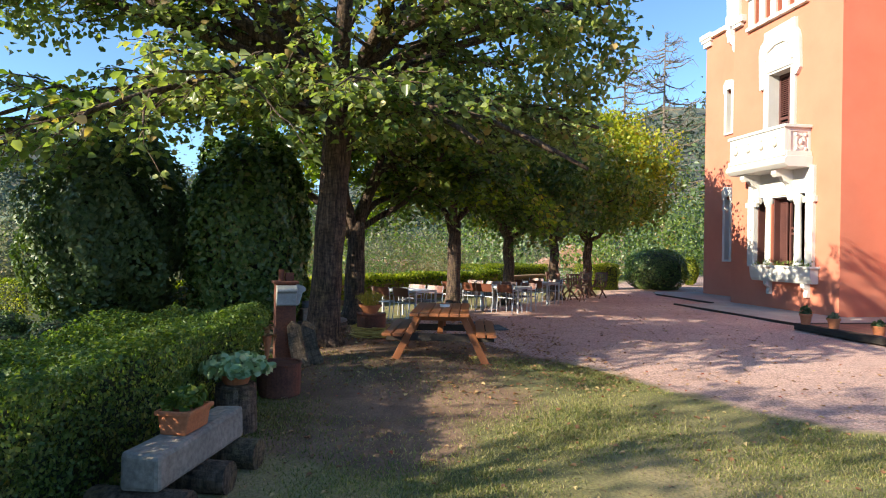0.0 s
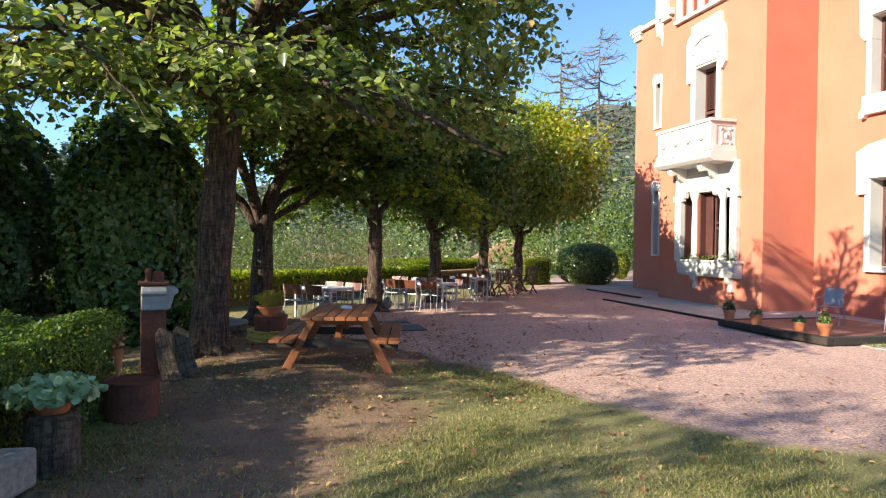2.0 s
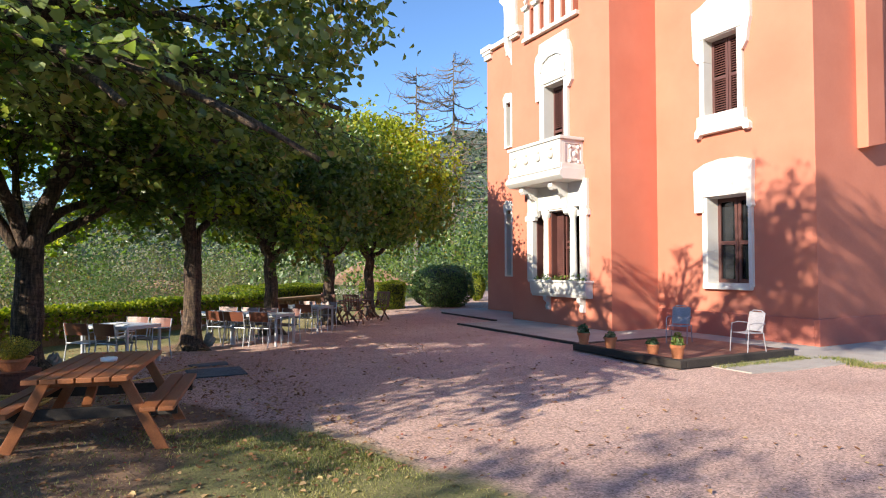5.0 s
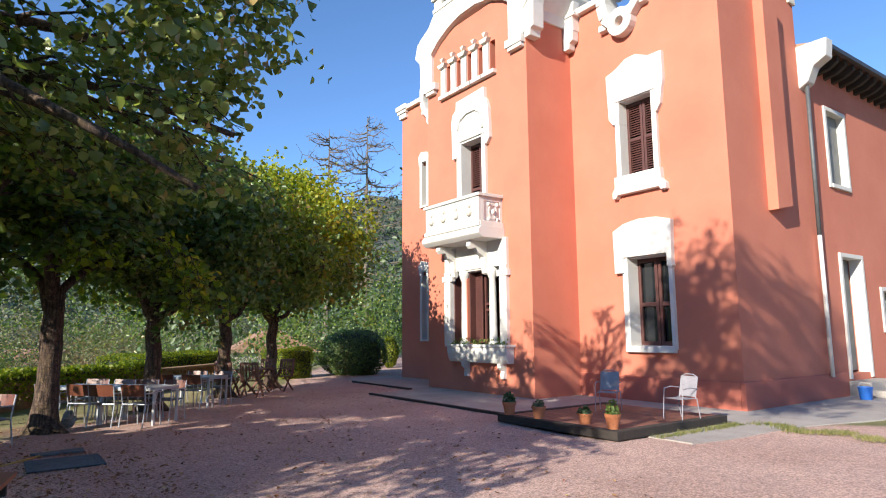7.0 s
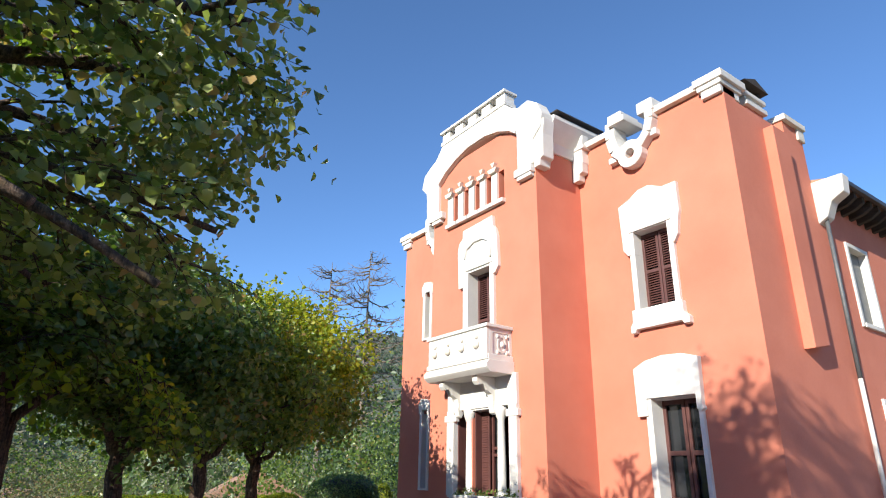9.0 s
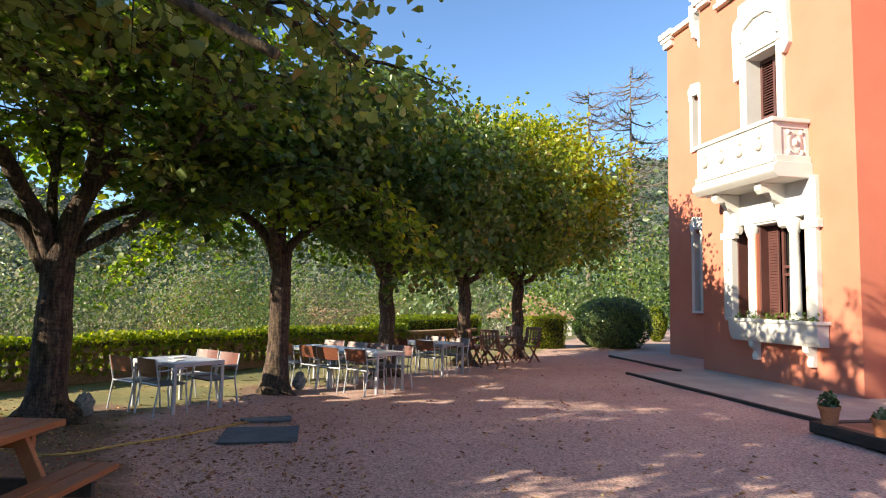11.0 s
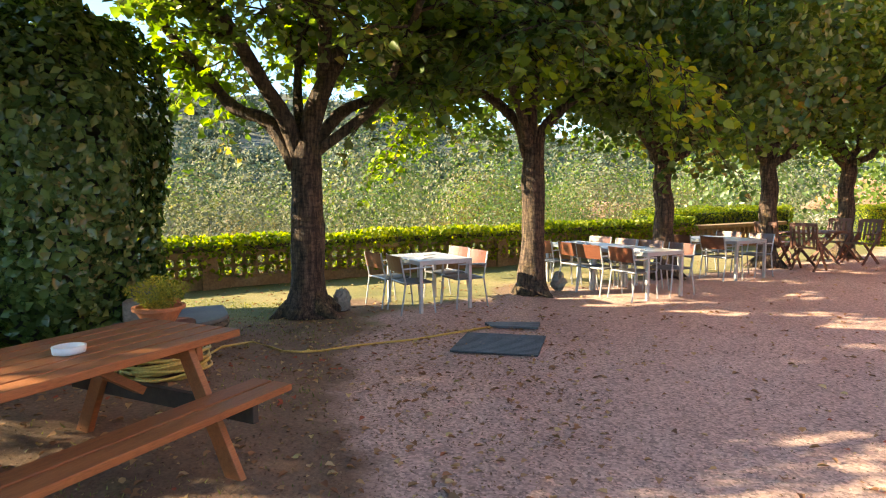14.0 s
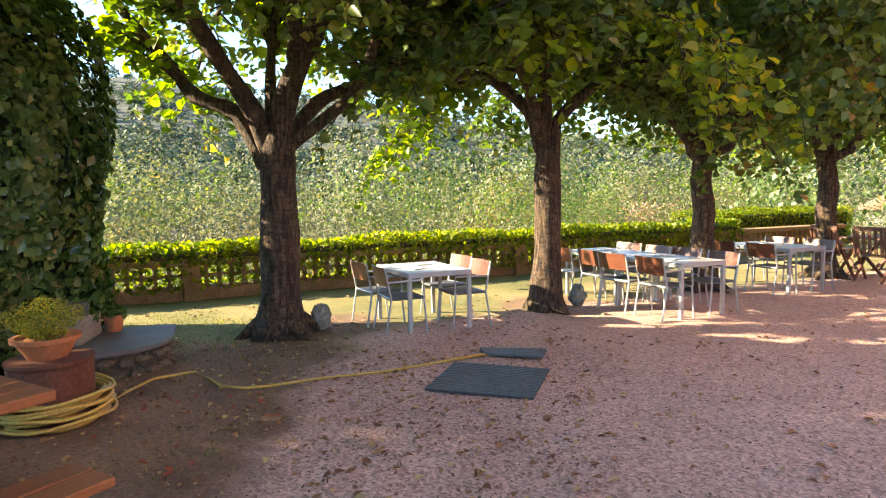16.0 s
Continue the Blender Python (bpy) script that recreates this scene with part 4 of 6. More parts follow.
part("frame", sized(Shape().box(RIGHT - 0.25, RIGHT + 0.04, WS[0] - 0.12, WS[0], WS[2] - 0.1, WS[3] + 0.1).box(RIGHT - 0.25, RIGHT + 0.04, WS[1], WS[1] + 0.12, WS[2] - 0.1, WS[3] + 0.1).box(RIGHT - 0.25, RIGHT + 0.04, WS[0], WS[1], WS[3], WS[3] + 0.1).box(RIGHT - 0.25, RIGHT + 0.06, WS[0], WS[1], WS[2] - 0.1, WS[2])), WHITE, w, bevel=0.01)
for i in range(6):
    y = WS[0] + 0.1 + i * 0.2
    part("bar", sized(Shape().tube([(RIGHT - 0.12, y, WS[2]), (RIGHT - 0.12, y, WS[3])], 0.014, 6)), WHITE, w)
s = Shape().prism([(RIGHT - 0.02, 7.0), (RIGHT + 0.2, 7.12), (RIGHT + 0.34, 7.45), (RIGHT + 0.62, 7.6), (RIGHT + 0.66, 8.02), (RIGHT - 0.02, 8.02)], "y", 4.78, 5.12)
part("eave_end", sized(s), WHITE, house, "white plaster eave bracket", bevel=0.03)
s = Shape().box(RIGHT - 0.45, RIGHT + 0.1, 3.9, 4.88, 9.35, 9.5).box(RIGHT - 0.4, RIGHT + 0.05, 4.55, 4.86, 9.05, 9.35)
part("corner_block", sized(s), COPING, house, bevel=0.02)
ch = part("chimney", sized(Shape().box(RIGHT - 0.5, RIGHT - 0.06, 2.5, 3.2, 8.5, 9.2)), STUCCO, house, "stucco chimney with white bands and a dark cap")
part("band", sized(Shape().box(RIGHT - 0.58, RIGHT + 0.02, 2.42, 3.28, 9.2, 9.32).box(RIGHT - 0.52, RIGHT - 0.04, 2.48, 3.22, 9.32, 9.45).box(RIGHT - 0.58, RIGHT + 0.02, 2.42, 3.28, 9.45, 9.55)), WHITE, ch, bevel=0.015)
part("cap", sized(Shape().box(RIGHT - 0.52, RIGHT - 0.04, 2.5, 2.6, 9.55, 9.75).box(RIGHT - 0.52, RIGHT - 0.04, 3.1, 3.2, 9.55, 9.75).prism([(2.35, 9.75), (3.35, 9.75), (2.85, 9.95)], "x", RIGHT - 0.62, RIGHT + 0.08)), CHARRED, ch)
ant = part("antenna", sized(Shape().tube([(3.1, 2.6, 8.5), (3.1, 2.6, 10.3)], 0.018, 6).tube([(2.8, 2.6, 10.0), (3.5, 2.5, 10.35)], 0.01, 5).tube([(2.75, 2.6, 9.75), (3.45, 2.6, 9.75)], 0.01, 5)), ALU, house, "thin roof antenna")
for i in range(5):
    part("element", sized(Shape().tube([(2.82 + i * 0.15, 2.45, 9.6 + 0.12 * (i % 2)), (2.82 + i * 0.15, 2.7, 10.0 + 0.1 * (i % 3))], 0.008, 5)), ALU, ant)
ch2 = part("chimney", sized(Shape().box(1.0, 1.7, 13.0, 13.8, 8.3, 9.4).box(0.95, 1.75, 12.95, 13.85, 9.4, 9.55)), WHITE, house, "white chimney on the wing's roof", bevel=0.02)


# ---- trees and shrubs ----
def curve(a, b, lift, k=6, wobble=0.0, rng=None):
    a, b = Vector(a), Vector(b)
    pts = []
    for i in range(k + 1):
        t = i / k
        p = a.lerp(b, t) + Vector((0, 0, lift * math.sin(math.pi * t)))
        if rng is not None and 0 < i < k:
            p += Vector(rng.normal(0, wobble, 3))
        pts.append(p)
    return pts


def crown_points(rng, centre, radii, clumps, per, sigma, hollow=0.68, floor=-0.7):
    """Leaf places and outward ways: clumps over a lumpy shell, thinner inside."""
    d = rng.normal(0, 1, (clumps * 2, 3))
    d /= np.linalg.norm(d, axis=1, keepdims=True)
    d = d[d[:, 2] > floor][:clumps]
    lump = 1 + 0.2 * np.sin(d[:, 0] * 5 + centre[0]) * np.cos(d[:, 1] * 4 + centre[1]) + 0.14 * np.sin(d[:, 2] * 7 + d[:, 0] * 9) + rng.normal(0, 0.07, len(d))
    r = (hollow + (1 - hollow) * rng.random(len(d)) ** 0.55) * lump
    c = np.array(centre) + d * r[:, None] * np.array(radii)
    n = np.repeat(d, per, 0)
    p = np.repeat(c, per, 0) + rng.normal(0, sigma, (len(n), 3)) * (1, 1, 0.75)
    return c, p, n


def linden(name, label, base, trunk_r, fork, limbs, centre, radii, clumps, per, leaf, mat, seed, lean=(0, 0), fine=True, extra=(), bark=BARK, sigma=0.24):
    rng = np.random.default_rng(seed)
    tree = thing(name, label, "tree", pose(*base), group="linden trees of the terrace")
    top = Vector((lean[0], lean[1], fork))
    s = Shape()
    k = 12
    pts = [top * (i / k) + Vector((math.sin(i * 0.9 + seed) * 0.025, math.cos(i * 1.3 + seed) * 0.025, 0)) * min(i, 1) for i in range(k + 1)]
    n0 = len(s.v)
    rad = [trunk_r * (1 + 0.75 * math.exp(-(p.z) / 0.16) - 0.18 * p.z / fork) for p in pts]
    s.tube(pts, rad, 18, rough=0.09, seed=seed)
    for a in range(5):
        w = a * 1.26 + seed
        s.tube([(0, 0, 0.32), (math.cos(w) * trunk_r * 1.4, math.sin(w) * trunk_r * 1.4, 0.1), (math.cos(w) * trunk_r * 2.6, math.sin(w) * trunk_r * 2.6, -0.05)], [trunk_r * 0.5, trunk_r * 0.42, 0.03], 8, rough=0.2, seed=a)
    tips = []
    for i, (dx, dy, dz, r) in enumerate(limbs):
        end = top + Vector((dx, dy, dz))
        bend = curve(top - Vector((0, 0, 0.12)), end, -0.16 * Vector((dx, dy, 0)).length if i % 2 else 0.12, 7, 0.05, rng)
        s.tube(bend, [r * (1 - 0.55 * j / 7) for j in range(8)], 9, rough=0.14, seed=i)
        tips.append(end)
        for j in range(4):
            a = bend[3 + j]
            b = a + Vector((rng.normal(dx * 0.4, 0.55), rng.normal(dy * 0.4, 0.55), 0.35 + 0.7 * rng.random()))
            tw = curve(a, b, 0.06, 4, 0.05, rng)
            s.tube(tw, [r * 0.42, r * 0.34, r * 0.26, r * 0.18, r * 0.1], 6, rough=0.1, seed=j)
            tips.append(b)
    cl, p, n = crown_points(rng, centre, radii, clumps, per, sigma)
    # twigs from the limbs out to a share of the clumps
    for q in cl[:: max(1, len(cl) // 120)]:
        q = Vector(q)
        a = min(tips, key=lambda t: (t - q).length)
        s.tube(curve(a, q, -0.06, 3), [0.022, 0.016, 0.01, 0.005], 4)
    part("trunk", s, bark, tree, smooth=True)
    p = p[np.linalg.norm(p[:, :2], axis=1) > 0.25]
    n = n[: len(p)]
    part("crown", leaf_mesh("crown", p, leaf, mat, rng, n * 0.6 + (0, 0, 0.3), 0.75, 0.85, fine), mat, tree)
    for emat, ecentre, eradii, eclumps in extra:
        _, p, n = crown_points(rng, ecentre, eradii, eclumps, per, 0.22, hollow=0.2, floor=-1)
        part("crown", leaf_mesh("crown", p, leaf, emat, rng, n * 0.5 + (0, 0, 0.3), 0.75, 0.85, fine), emat, tree)
    return tree


def sprays(s, rng, limb, r, start, count, reach, droop, limit, every=0.17, dense=0.05, rise=0.08):
    """Side branches along a limb, twigs along these, and the places and ways of the leaves on the twigs."""
    spots, ways = [], []
    k = len(limb) - 1
    for i in range(count):
        t = (start + (1 - start) * (i + rng.random()) / count) * k
        j = min(int(t), k - 1)
        a = limb[j].lerp(limb[j + 1], t - j)
        along = (limb[j + 1] - limb[j]).normalized()
        turn = rng.uniform(0.25, 1.25) * (1 if i % 2 else -1)
        d = Matrix.Rotation(turn, 3, "Z") @ along
        d = Vector((d.x, d.y, d.z * 0.5 + rng.normal(rise, 0.2))).normalized()
        ln = reach * rng.uniform(0.55, 1.15)
        pts = [a + d * ln * q + Vector((0, 0, -droop * ln * q * q)) + Vector(rng.normal(0, 0.025 * ln, 3)) * min(1, q * 4) for q in (0, 0.25, 0.5, 0.75, 1)]
        if limit and not limit(pts[-1]):
            continue
        s.tube(pts, [r * 0.32, r * 0.26, r * 0.2, r * 0.13, 0.006], 5)
        n = max(2, int(ln / every))
        for w in range(n + 1):
            q = (0.18 + 0.82 * w / n) * 4
            m = min(int(q), 3)
            b = pts[m].lerp(pts[m + 1], q - m)
            out = Matrix.Rotation(rng.uniform(0.5, 1.2) * (1 if w % 2 else -1), 3, "Z") @ (pts[m + 1] - pts[m]).normalized()
            tl = rng.uniform(0.25, 0.6) * (1.1 - 0.4 * w / n)
            tip = b + out * tl + Vector((0, 0, -0.25 * tl + rng.normal(0, 0.08)))
            s.tube([b, tip], [0.007, 0.003], 3, caps=False)
            c = max(3, int(tl / dense))
            u = (np.arange(c) + rng.random(c)) / c
            p = np.array(b)[None] * (1 - u[:, None]) + np.array(tip)[None] * u[:, None] + rng.normal(0, 0.055, (c, 3)) - (0, 0, 0.03)
            spots.append(p)
            ways.append(np.tile((out.x * 0.35, out.y * 0.35, 0.8), (c, 1)))
    return spots, ways


def spread_tree(label, base, trunk, trunk_r, boughs, leaf, mats, seed, extra=(), limit=None, spread=0.5):
    """A linden with its boughs drawn one by one. A bough: points, thickness, first leafy share, side branches, their reach and droop, rank of its leaf."""
    rng = np.random.default_rng(seed)
    tree = thing("linden_tree", label, "tree", pose(*base), group="linden trees of the terrace")
    s = Shape()
    pts = []
    for a, b in zip(trunk, trunk[1:]):
        pts += [Vector(a).lerp(Vector(b), k / 5) for k in range(5)]
    pts.append(Vector(trunk[-1]))
    top = pts[-1].z
    s.tube(pts, [trunk_r * (1 + 0.7 * math.exp(-max(p.z, 0) / 0.17) - 0.15 * p.z / top + 0.04 * math.sin(p.z * 5 + seed)) for p in pts], 20, rough=0.1, seed=seed)
    for a in range(6):
        w = a * 1.05 + seed
        ln = trunk_r * (2.0 + 0.9 * math.sin(a * 2.3 + seed))
        s.tube([(0, 0, 0.34), (math.cos(w) * ln * 0.55, math.sin(w) * ln * 0.55, 0.1), (math.cos(w + 0.2) * ln, math.sin(w + 0.2) * ln, -0.05)], [trunk_r * 0.5, trunk_r * 0.4, 0.03], 8, rough=0.2, seed=a)
    heaps = {}
    for line, r, start, count, reach, droop, rank in boughs:
        line = [Vector(p) for p in line]
        fine = []
        for k in range(len(line) - 1):
            p0, p1, p2, p3 = line[max(k - 1, 0)], line[k], line[k + 1], line[min(k + 2, len(line) - 1)]
            for q in (0, 0.33, 0.67):
                fine.append(0.5 * ((2 * p1) + (p2 - p0) * q + (2 * p0 - 5 * p1 + 4 * p2 - p3) * q * q + (3 * p1 - p0 - 3 * p2 + p3) * q ** 3))
        fine.append(line[-1])
        n = len(fine) - 1
        s.tube(fine, [r * (1 - 0.6 * k / n) * (1 + 0.08 * math.sin(k * 1.9 + seed)) for k in range(n + 1)], 10, rough=0.12, seed=seed + n)
        if count:
            a, b = sprays(s, rng, fine, r, start, count, reach, droop, limit)
            heap = heaps.setdefault(int(rank), ([], []))
            heap[0].extend(a)
            heap[1].extend(b)
    part("trunk", s, BARK, tree, smooth=True)
    for rank, (a, b) in sorted(heaps.items()):
        p, n = np.concatenate(a), np.concatenate(b)
        part("crown", leaf_mesh("crown", p, leaf, mats[rank], rng, n, spread, 0.9, True), mats[rank], tree)
    for emat, ecentre, eradii, eclumps, per in extra:
        _, p, n = crown_points(rng, ecentre, eradii, eclumps, per, 0.22, hollow=0.35, floor=-1)
        part("crown", leaf_mesh("crown", p, leaf, emat, rng, n * 0.5 + (0, 0, 0.3), 0.75, 0.85, True), emat, tree)
    return tree


def bough(a, turn, length, rise, sag, side=0.0):
    """A bough that leaves point a at a turn in degrees, lifts by rise and sags at its end."""
    d = Vector((math.cos(radians(turn)), math.sin(radians(turn)), 0))
    e = Vector((-d.y, d.x, 0))
    return [Vector(a) + d * length * t + e * side * math.sin(t * 3.1) + Vector((0, 0, rise * t ** 0.8 - sag * t * t)) for t in (0, 0.15, 0.35, 0.6, 0.8, 1)]


# the great tree by the picnic table: low boughs that sag, a middle tier and a steep top
great = []
for i, (turn, ln, rise, sag, z) in enumerate(((-88, 5.2, 1.3, 1.7, 3.7), (-74, 4.6, 0.7, 1.5, 3.6), (-60, 4.5, 0.9, 1.7, 3.6), (-103, 4.6, 0.8, 1.3, 3.7), (-42, 4.0, 0.9, 1.6, 3.65), (-22, 3.4, 0.8, 1.0, 3.65), (12, 2.7, 0.8, 0.8, 3.6), (36, 3.0, 0.6, 1.2, 3.55), (52, 3.6, 0.7, 1.4, 3.6), (68, 3.9, 0.8, 1.6, 3.6), (82, 4.2, 1.1, 1.2, 3.7), (104, 4.4, 1.2, 1.2, 3.75), (125, 3.8, 1.0, 1.2, 3.75), (160, 3.4, 1.0, 1.2, 3.8))):
    great.append((bough((0.04, 0.2, z), turn, ln, rise, sag, 0.25 * math.sin(i * 2.1)), 0.07, 0.2, 15, 1.15, 0.25, i % 5 == 2))
for i, (turn, ln, rise, sag) in enumerate(((-97, 4.9, 2.7, 0.8), (-84, 5.3, 2.2, 0.6), (-70, 4.6, 3.0, 0.8), (-38, 3.6, 2.5, 0.8), (15, 2.9, 2.2, 0.8), (50, 3.2, 2.2, 0.8), (76, 4.2, 2.4, 0.8), (96, 4.5, 2.7, 0.8), (120, 4.0, 2.3, 0.8))):
    great.append((bough((0.05, 0.22, 3.85), turn, ln, rise, sag, 0.3 * math.cos(i * 1.7)), 0.11, 0.3, 13, 1.25, 0.15, i % 5 == 2))
for i, (turn, ln, rise) in enumerate(((-100, 3.4, 4.2), (-82, 4.6, 4.0), (-92, 4.2, 3.2), (110, 3.6, 3.0), (-60, 3.2, 4.0), (-10, 2.2, 3.9), (60, 2.6, 3.6), (98, 3.2, 3.9), (170, 2.2, 3.8))):
    great.append((bough((0.05, 0.22, 3.7), turn, ln, rise, 0.2, 0.2), 0.13, 0.35, 12, 1.3, 0.1, 0))
# limb to an unseen high lobe, added to cast shade on the house wall
great.append(([(0.05, 0.2, 3.8), (1.2, 0.3, 5.4), (2.6, 0.4, 7.2), (3.8, 0.5, 8.8)], 0.13, 0.5, 6, 1.2, 0.1, 0))
# the first extra clump is that out-of-view lobe, placed for its shadow
spread_tree("large old linden with spreading crown beside the picnic table", G(-9.05, 0.7, -0.05), [(0, 0, 0), (0.02, 0.07, 1.3), (0.03, 0.15, 2.7), (0.05, 0.24, 4.0)], 0.25, great, 0.105, (LEAF_OLD, LEAF_GREEN), 11,
            extra=((LEAF_OLD, (3.9, 0.5, 8.8), (2.3, 2.2, 2.0), 230, 44), (LEAF_OLD, (0.5, -4.6, 5.5), (1.8, 1.2, 0.9), 44, 36), (LEAF_OLD, (-0.1, 4.0, 4.8), (1.6, 0.9, 0.8), 44, 36)), limit=lambda p: p.y < 5.3 - 0.35 * max(0, p.z - 4.6) and p.z > 2.45 and (p.x < 3.0 or p.y < 0.6) and (p.y < 1.2 or p.x < 0.8 or p.z > 3.25) and (p.y < 2.4 or p.z > 3.4))


def seen_from(way, rows):
    """Bough points given as across, up and deep, for a tree seen along a level way."""
    d = Vector((way[0], way[1], 0)).normalized()
    r = Vector((d.y, -d.x, 0))
    return [r * u + d * w + Vector((0, 0, z)) for u, z, w in rows]


# the row along the balustrade: the first two stand close enough to show how they fork
W1 = (-0.89, -0.45)
row1 = [(seen_from(W1, q), r, st, n, 1.0, 0.3, m) for q, r, st, n, m in (
    ([(-0.1, 2.0, 0), (-0.42, 2.6, 0.1), (-0.87, 2.8, 0.2), (-1.2, 3.2, 0.3), (-1.75, 3.9, 0.4), (-2.0, 4.5, 0.5), (-2.7, 5.0, 0.6)], 0.105, 0.35, 22, 0),
    ([(-0.05, 2.1, 0), (-0.2, 2.6, -0.1), (-0.55, 3.2, -0.3), (-0.87, 3.75, -0.5), (-1.4, 4.2, -0.7), (-1.9, 4.9, -1.0)], 0.125, 0.45, 20, 1),
    ([(0, 2.2, 0), (-0.05, 2.9, 0.3), (-0.02, 3.6, 0.5), (0.05, 4.5, 0.9)], 0.085, 0.5, 14, 0),
    ([(0.05, 2.0, 0), (0.15, 2.7, -0.1), (0.48, 3.4, -0.2), (0.65, 3.65, -0.25), (1.2, 3.72, -0.3), (1.42, 4.1, -0.35), (1.6, 5.0, -0.5)], 0.15, 0.55, 20, 1),
    ([(0.3, 3.2, -0.15), (0.32, 3.6, -0.5), (0.3, 4.2, -0.9), (0.2, 4.9, -1.6)], 0.105, 0.4, 16, 1),
    ([(0.1, 2.2, 0), (0.48, 2.72, 0.15), (0.92, 2.95, 0.25), (1.33, 3.1, 0.3), (1.42, 3.5, 0.35), (1.9, 4.2, 0.6)], 0.095, 0.5, 18, 0),
    ([(0.15, 2.2, 0), (0.65, 2.55, -0.2), (1.0, 2.85, -0.6), (1.3, 3.6, -1.2), (1.5, 4.2, -1.8)], 0.08, 0.5, 16, 1))]
for i, (turn, ln) in enumerate(((0, 2.4), (55, 2.4), (100, 2.9), (150, 2.7), (195, 2.9), (235, 3.0), (275, 2.2), (335, 2.3))):
    row1.append((bough((0, 0, 4.0 if 90 < turn < 250 else 4.5), turn, ln, 1.1, 0.6 + 0.5 * (i % 3) if 90 < turn < 250 else 0.5), 0.05, 0.3, 16, 1.05, 0.35, i % 2))
# light coming through this crown is put into its brighter leaf copy
spread_tree("pollarded linden with dark forked trunk and glowing leaves", (-15.05, 1.4, 0), [(0, 0, 0), (-0.02, 0.02, 0.9), (0.0, 0.04, 1.7), (-0.03, 0.03, 2.35)], 0.235, row1, 0.125, (LEAF_BACKLIT, LEAF_GREEN), 21,
            extra=((LEAF_BACKLIT, (0.1, 0.3, 5.3), (2.7, 2.8, 0.8), 150, 30),))
W2V = (-0.99, -0.11)
row2 = [(seen_from(W2V, q), r, st, n, 1.0, 0.3, m) for q, r, st, n, m in (
    ([(-0.05, 2.2, 0), (-0.22, 2.75, 0), (-0.72, 3.2, 0.05), (-1.1, 3.32, 0.1), (-1.4, 3.28, 0.1), (-1.9, 3.7, 0.2)], 0.1, 0.45, 20, 1),
    ([(0, 2.2, 0), (0.0, 3.05, 0), (0.1, 3.7, -0.1), (0.5, 4.0, -0.3), (0.7, 4.7, -0.6)], 0.12, 0.5, 18, 0),
    ([(0.05, 2.25, 0), (0.16, 2.6, 0.05), (0.55, 3.0, 0.1), (1.05, 3.3, 0.2), (1.4, 3.3, 0.3), (1.9, 3.6, 0.5)], 0.1, 0.45, 20, 0),
    ([(0, 2.3, 0), (-0.2, 3.0, -0.5), (-0.4, 3.6, -1.2), (-0.5, 4.0, -1.8)], 0.09, 0.4, 18, 0))]
for i, (turn, ln) in enumerate(((10, 2.4), (60, 2.5), (110, 2.5), (160, 2.5), (205, 2.5), (250, 2.6), (290, 2.5), (330, 2.5))):
    row2.append((bough((0, 0, 3.6), turn, ln, 1.0, 1.0 + 0.5 * (i % 3)), 0.05, 0.3, 16, 1.0, 0.4, i % 4 == 1))
spread_tree("pollarded linden with dark upright trunk over the tables", (-17.42, 4.17, 0), [(0, 0, 0), (-0.02, 0.03, 0.9), (-0.02, 0.03, 1.8), (-0.03, 0.05, 2.5)], 0.2, row2, 0.125, (LEAF_SHADY, LEAF_BACKLIT), 31,
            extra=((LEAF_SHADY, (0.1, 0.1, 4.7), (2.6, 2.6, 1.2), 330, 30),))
# last two crowns: yellower tops carry the sunlight in the leaf colour
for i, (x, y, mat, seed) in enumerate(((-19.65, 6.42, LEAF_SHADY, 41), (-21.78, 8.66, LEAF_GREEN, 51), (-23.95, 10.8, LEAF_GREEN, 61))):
    linden("linden_tree", ("pollarded linden with a dense dark green crown", "linden with a sunlit yellow-green crown top", "linden with a bright yellow-green crown")[i], (x, y, 0), 0.19, 2.2,
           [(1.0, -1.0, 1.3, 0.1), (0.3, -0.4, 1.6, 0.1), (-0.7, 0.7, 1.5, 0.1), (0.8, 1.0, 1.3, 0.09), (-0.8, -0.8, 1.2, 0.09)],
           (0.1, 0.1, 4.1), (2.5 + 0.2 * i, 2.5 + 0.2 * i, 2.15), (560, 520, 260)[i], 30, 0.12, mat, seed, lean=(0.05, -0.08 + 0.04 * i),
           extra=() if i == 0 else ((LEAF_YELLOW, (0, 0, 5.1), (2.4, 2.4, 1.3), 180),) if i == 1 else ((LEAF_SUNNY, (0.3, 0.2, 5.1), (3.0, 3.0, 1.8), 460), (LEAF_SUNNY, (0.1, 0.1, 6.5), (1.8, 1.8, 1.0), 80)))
# unseen trees added behind the hedge to throw shade on the lawn and the court
for x, y, r, n, seed, mid in ((-5.9, -7.8, 2.9, 150, 81, 4.0), (-0.8, -7.6, 2.9, 95, 82, 5.1)):
    linden("linden_tree", "unseen leafy linden added to shade the lawn", Q(x, y), 0.14, 1.9,
           [(-1.0, -1.0, 1.4, 0.11), (1.2, -0.8, 1.2, 0.11), (0.6, 1.2, 1.4, 0.11), (-1.0, 0.9, 1.2, 0.11)],
           (0, 0, mid), (r, r, mid * 0.5), n, 36, 0.14, LEAF_GREEN, seed, fine=False, sigma=0.2)
linden("linden_tree", "unseen dense linden added to shade the court", (-8.7, -9.1, 0), 0.15, 3.6,
       [(-0.8, -0.8, 1.2, 0.11), (1.0, -0.6, 1.1, 0.11), (0.5, 1.0, 1.2, 0.11), (-0.8, 0.8, 1.1, 0.11)],
       (0, 0, 5.9), (1.75, 2.2, 1.2), 330, 36, 0.14, LEAF_GREEN, 83, fine=False, sigma=0.2)


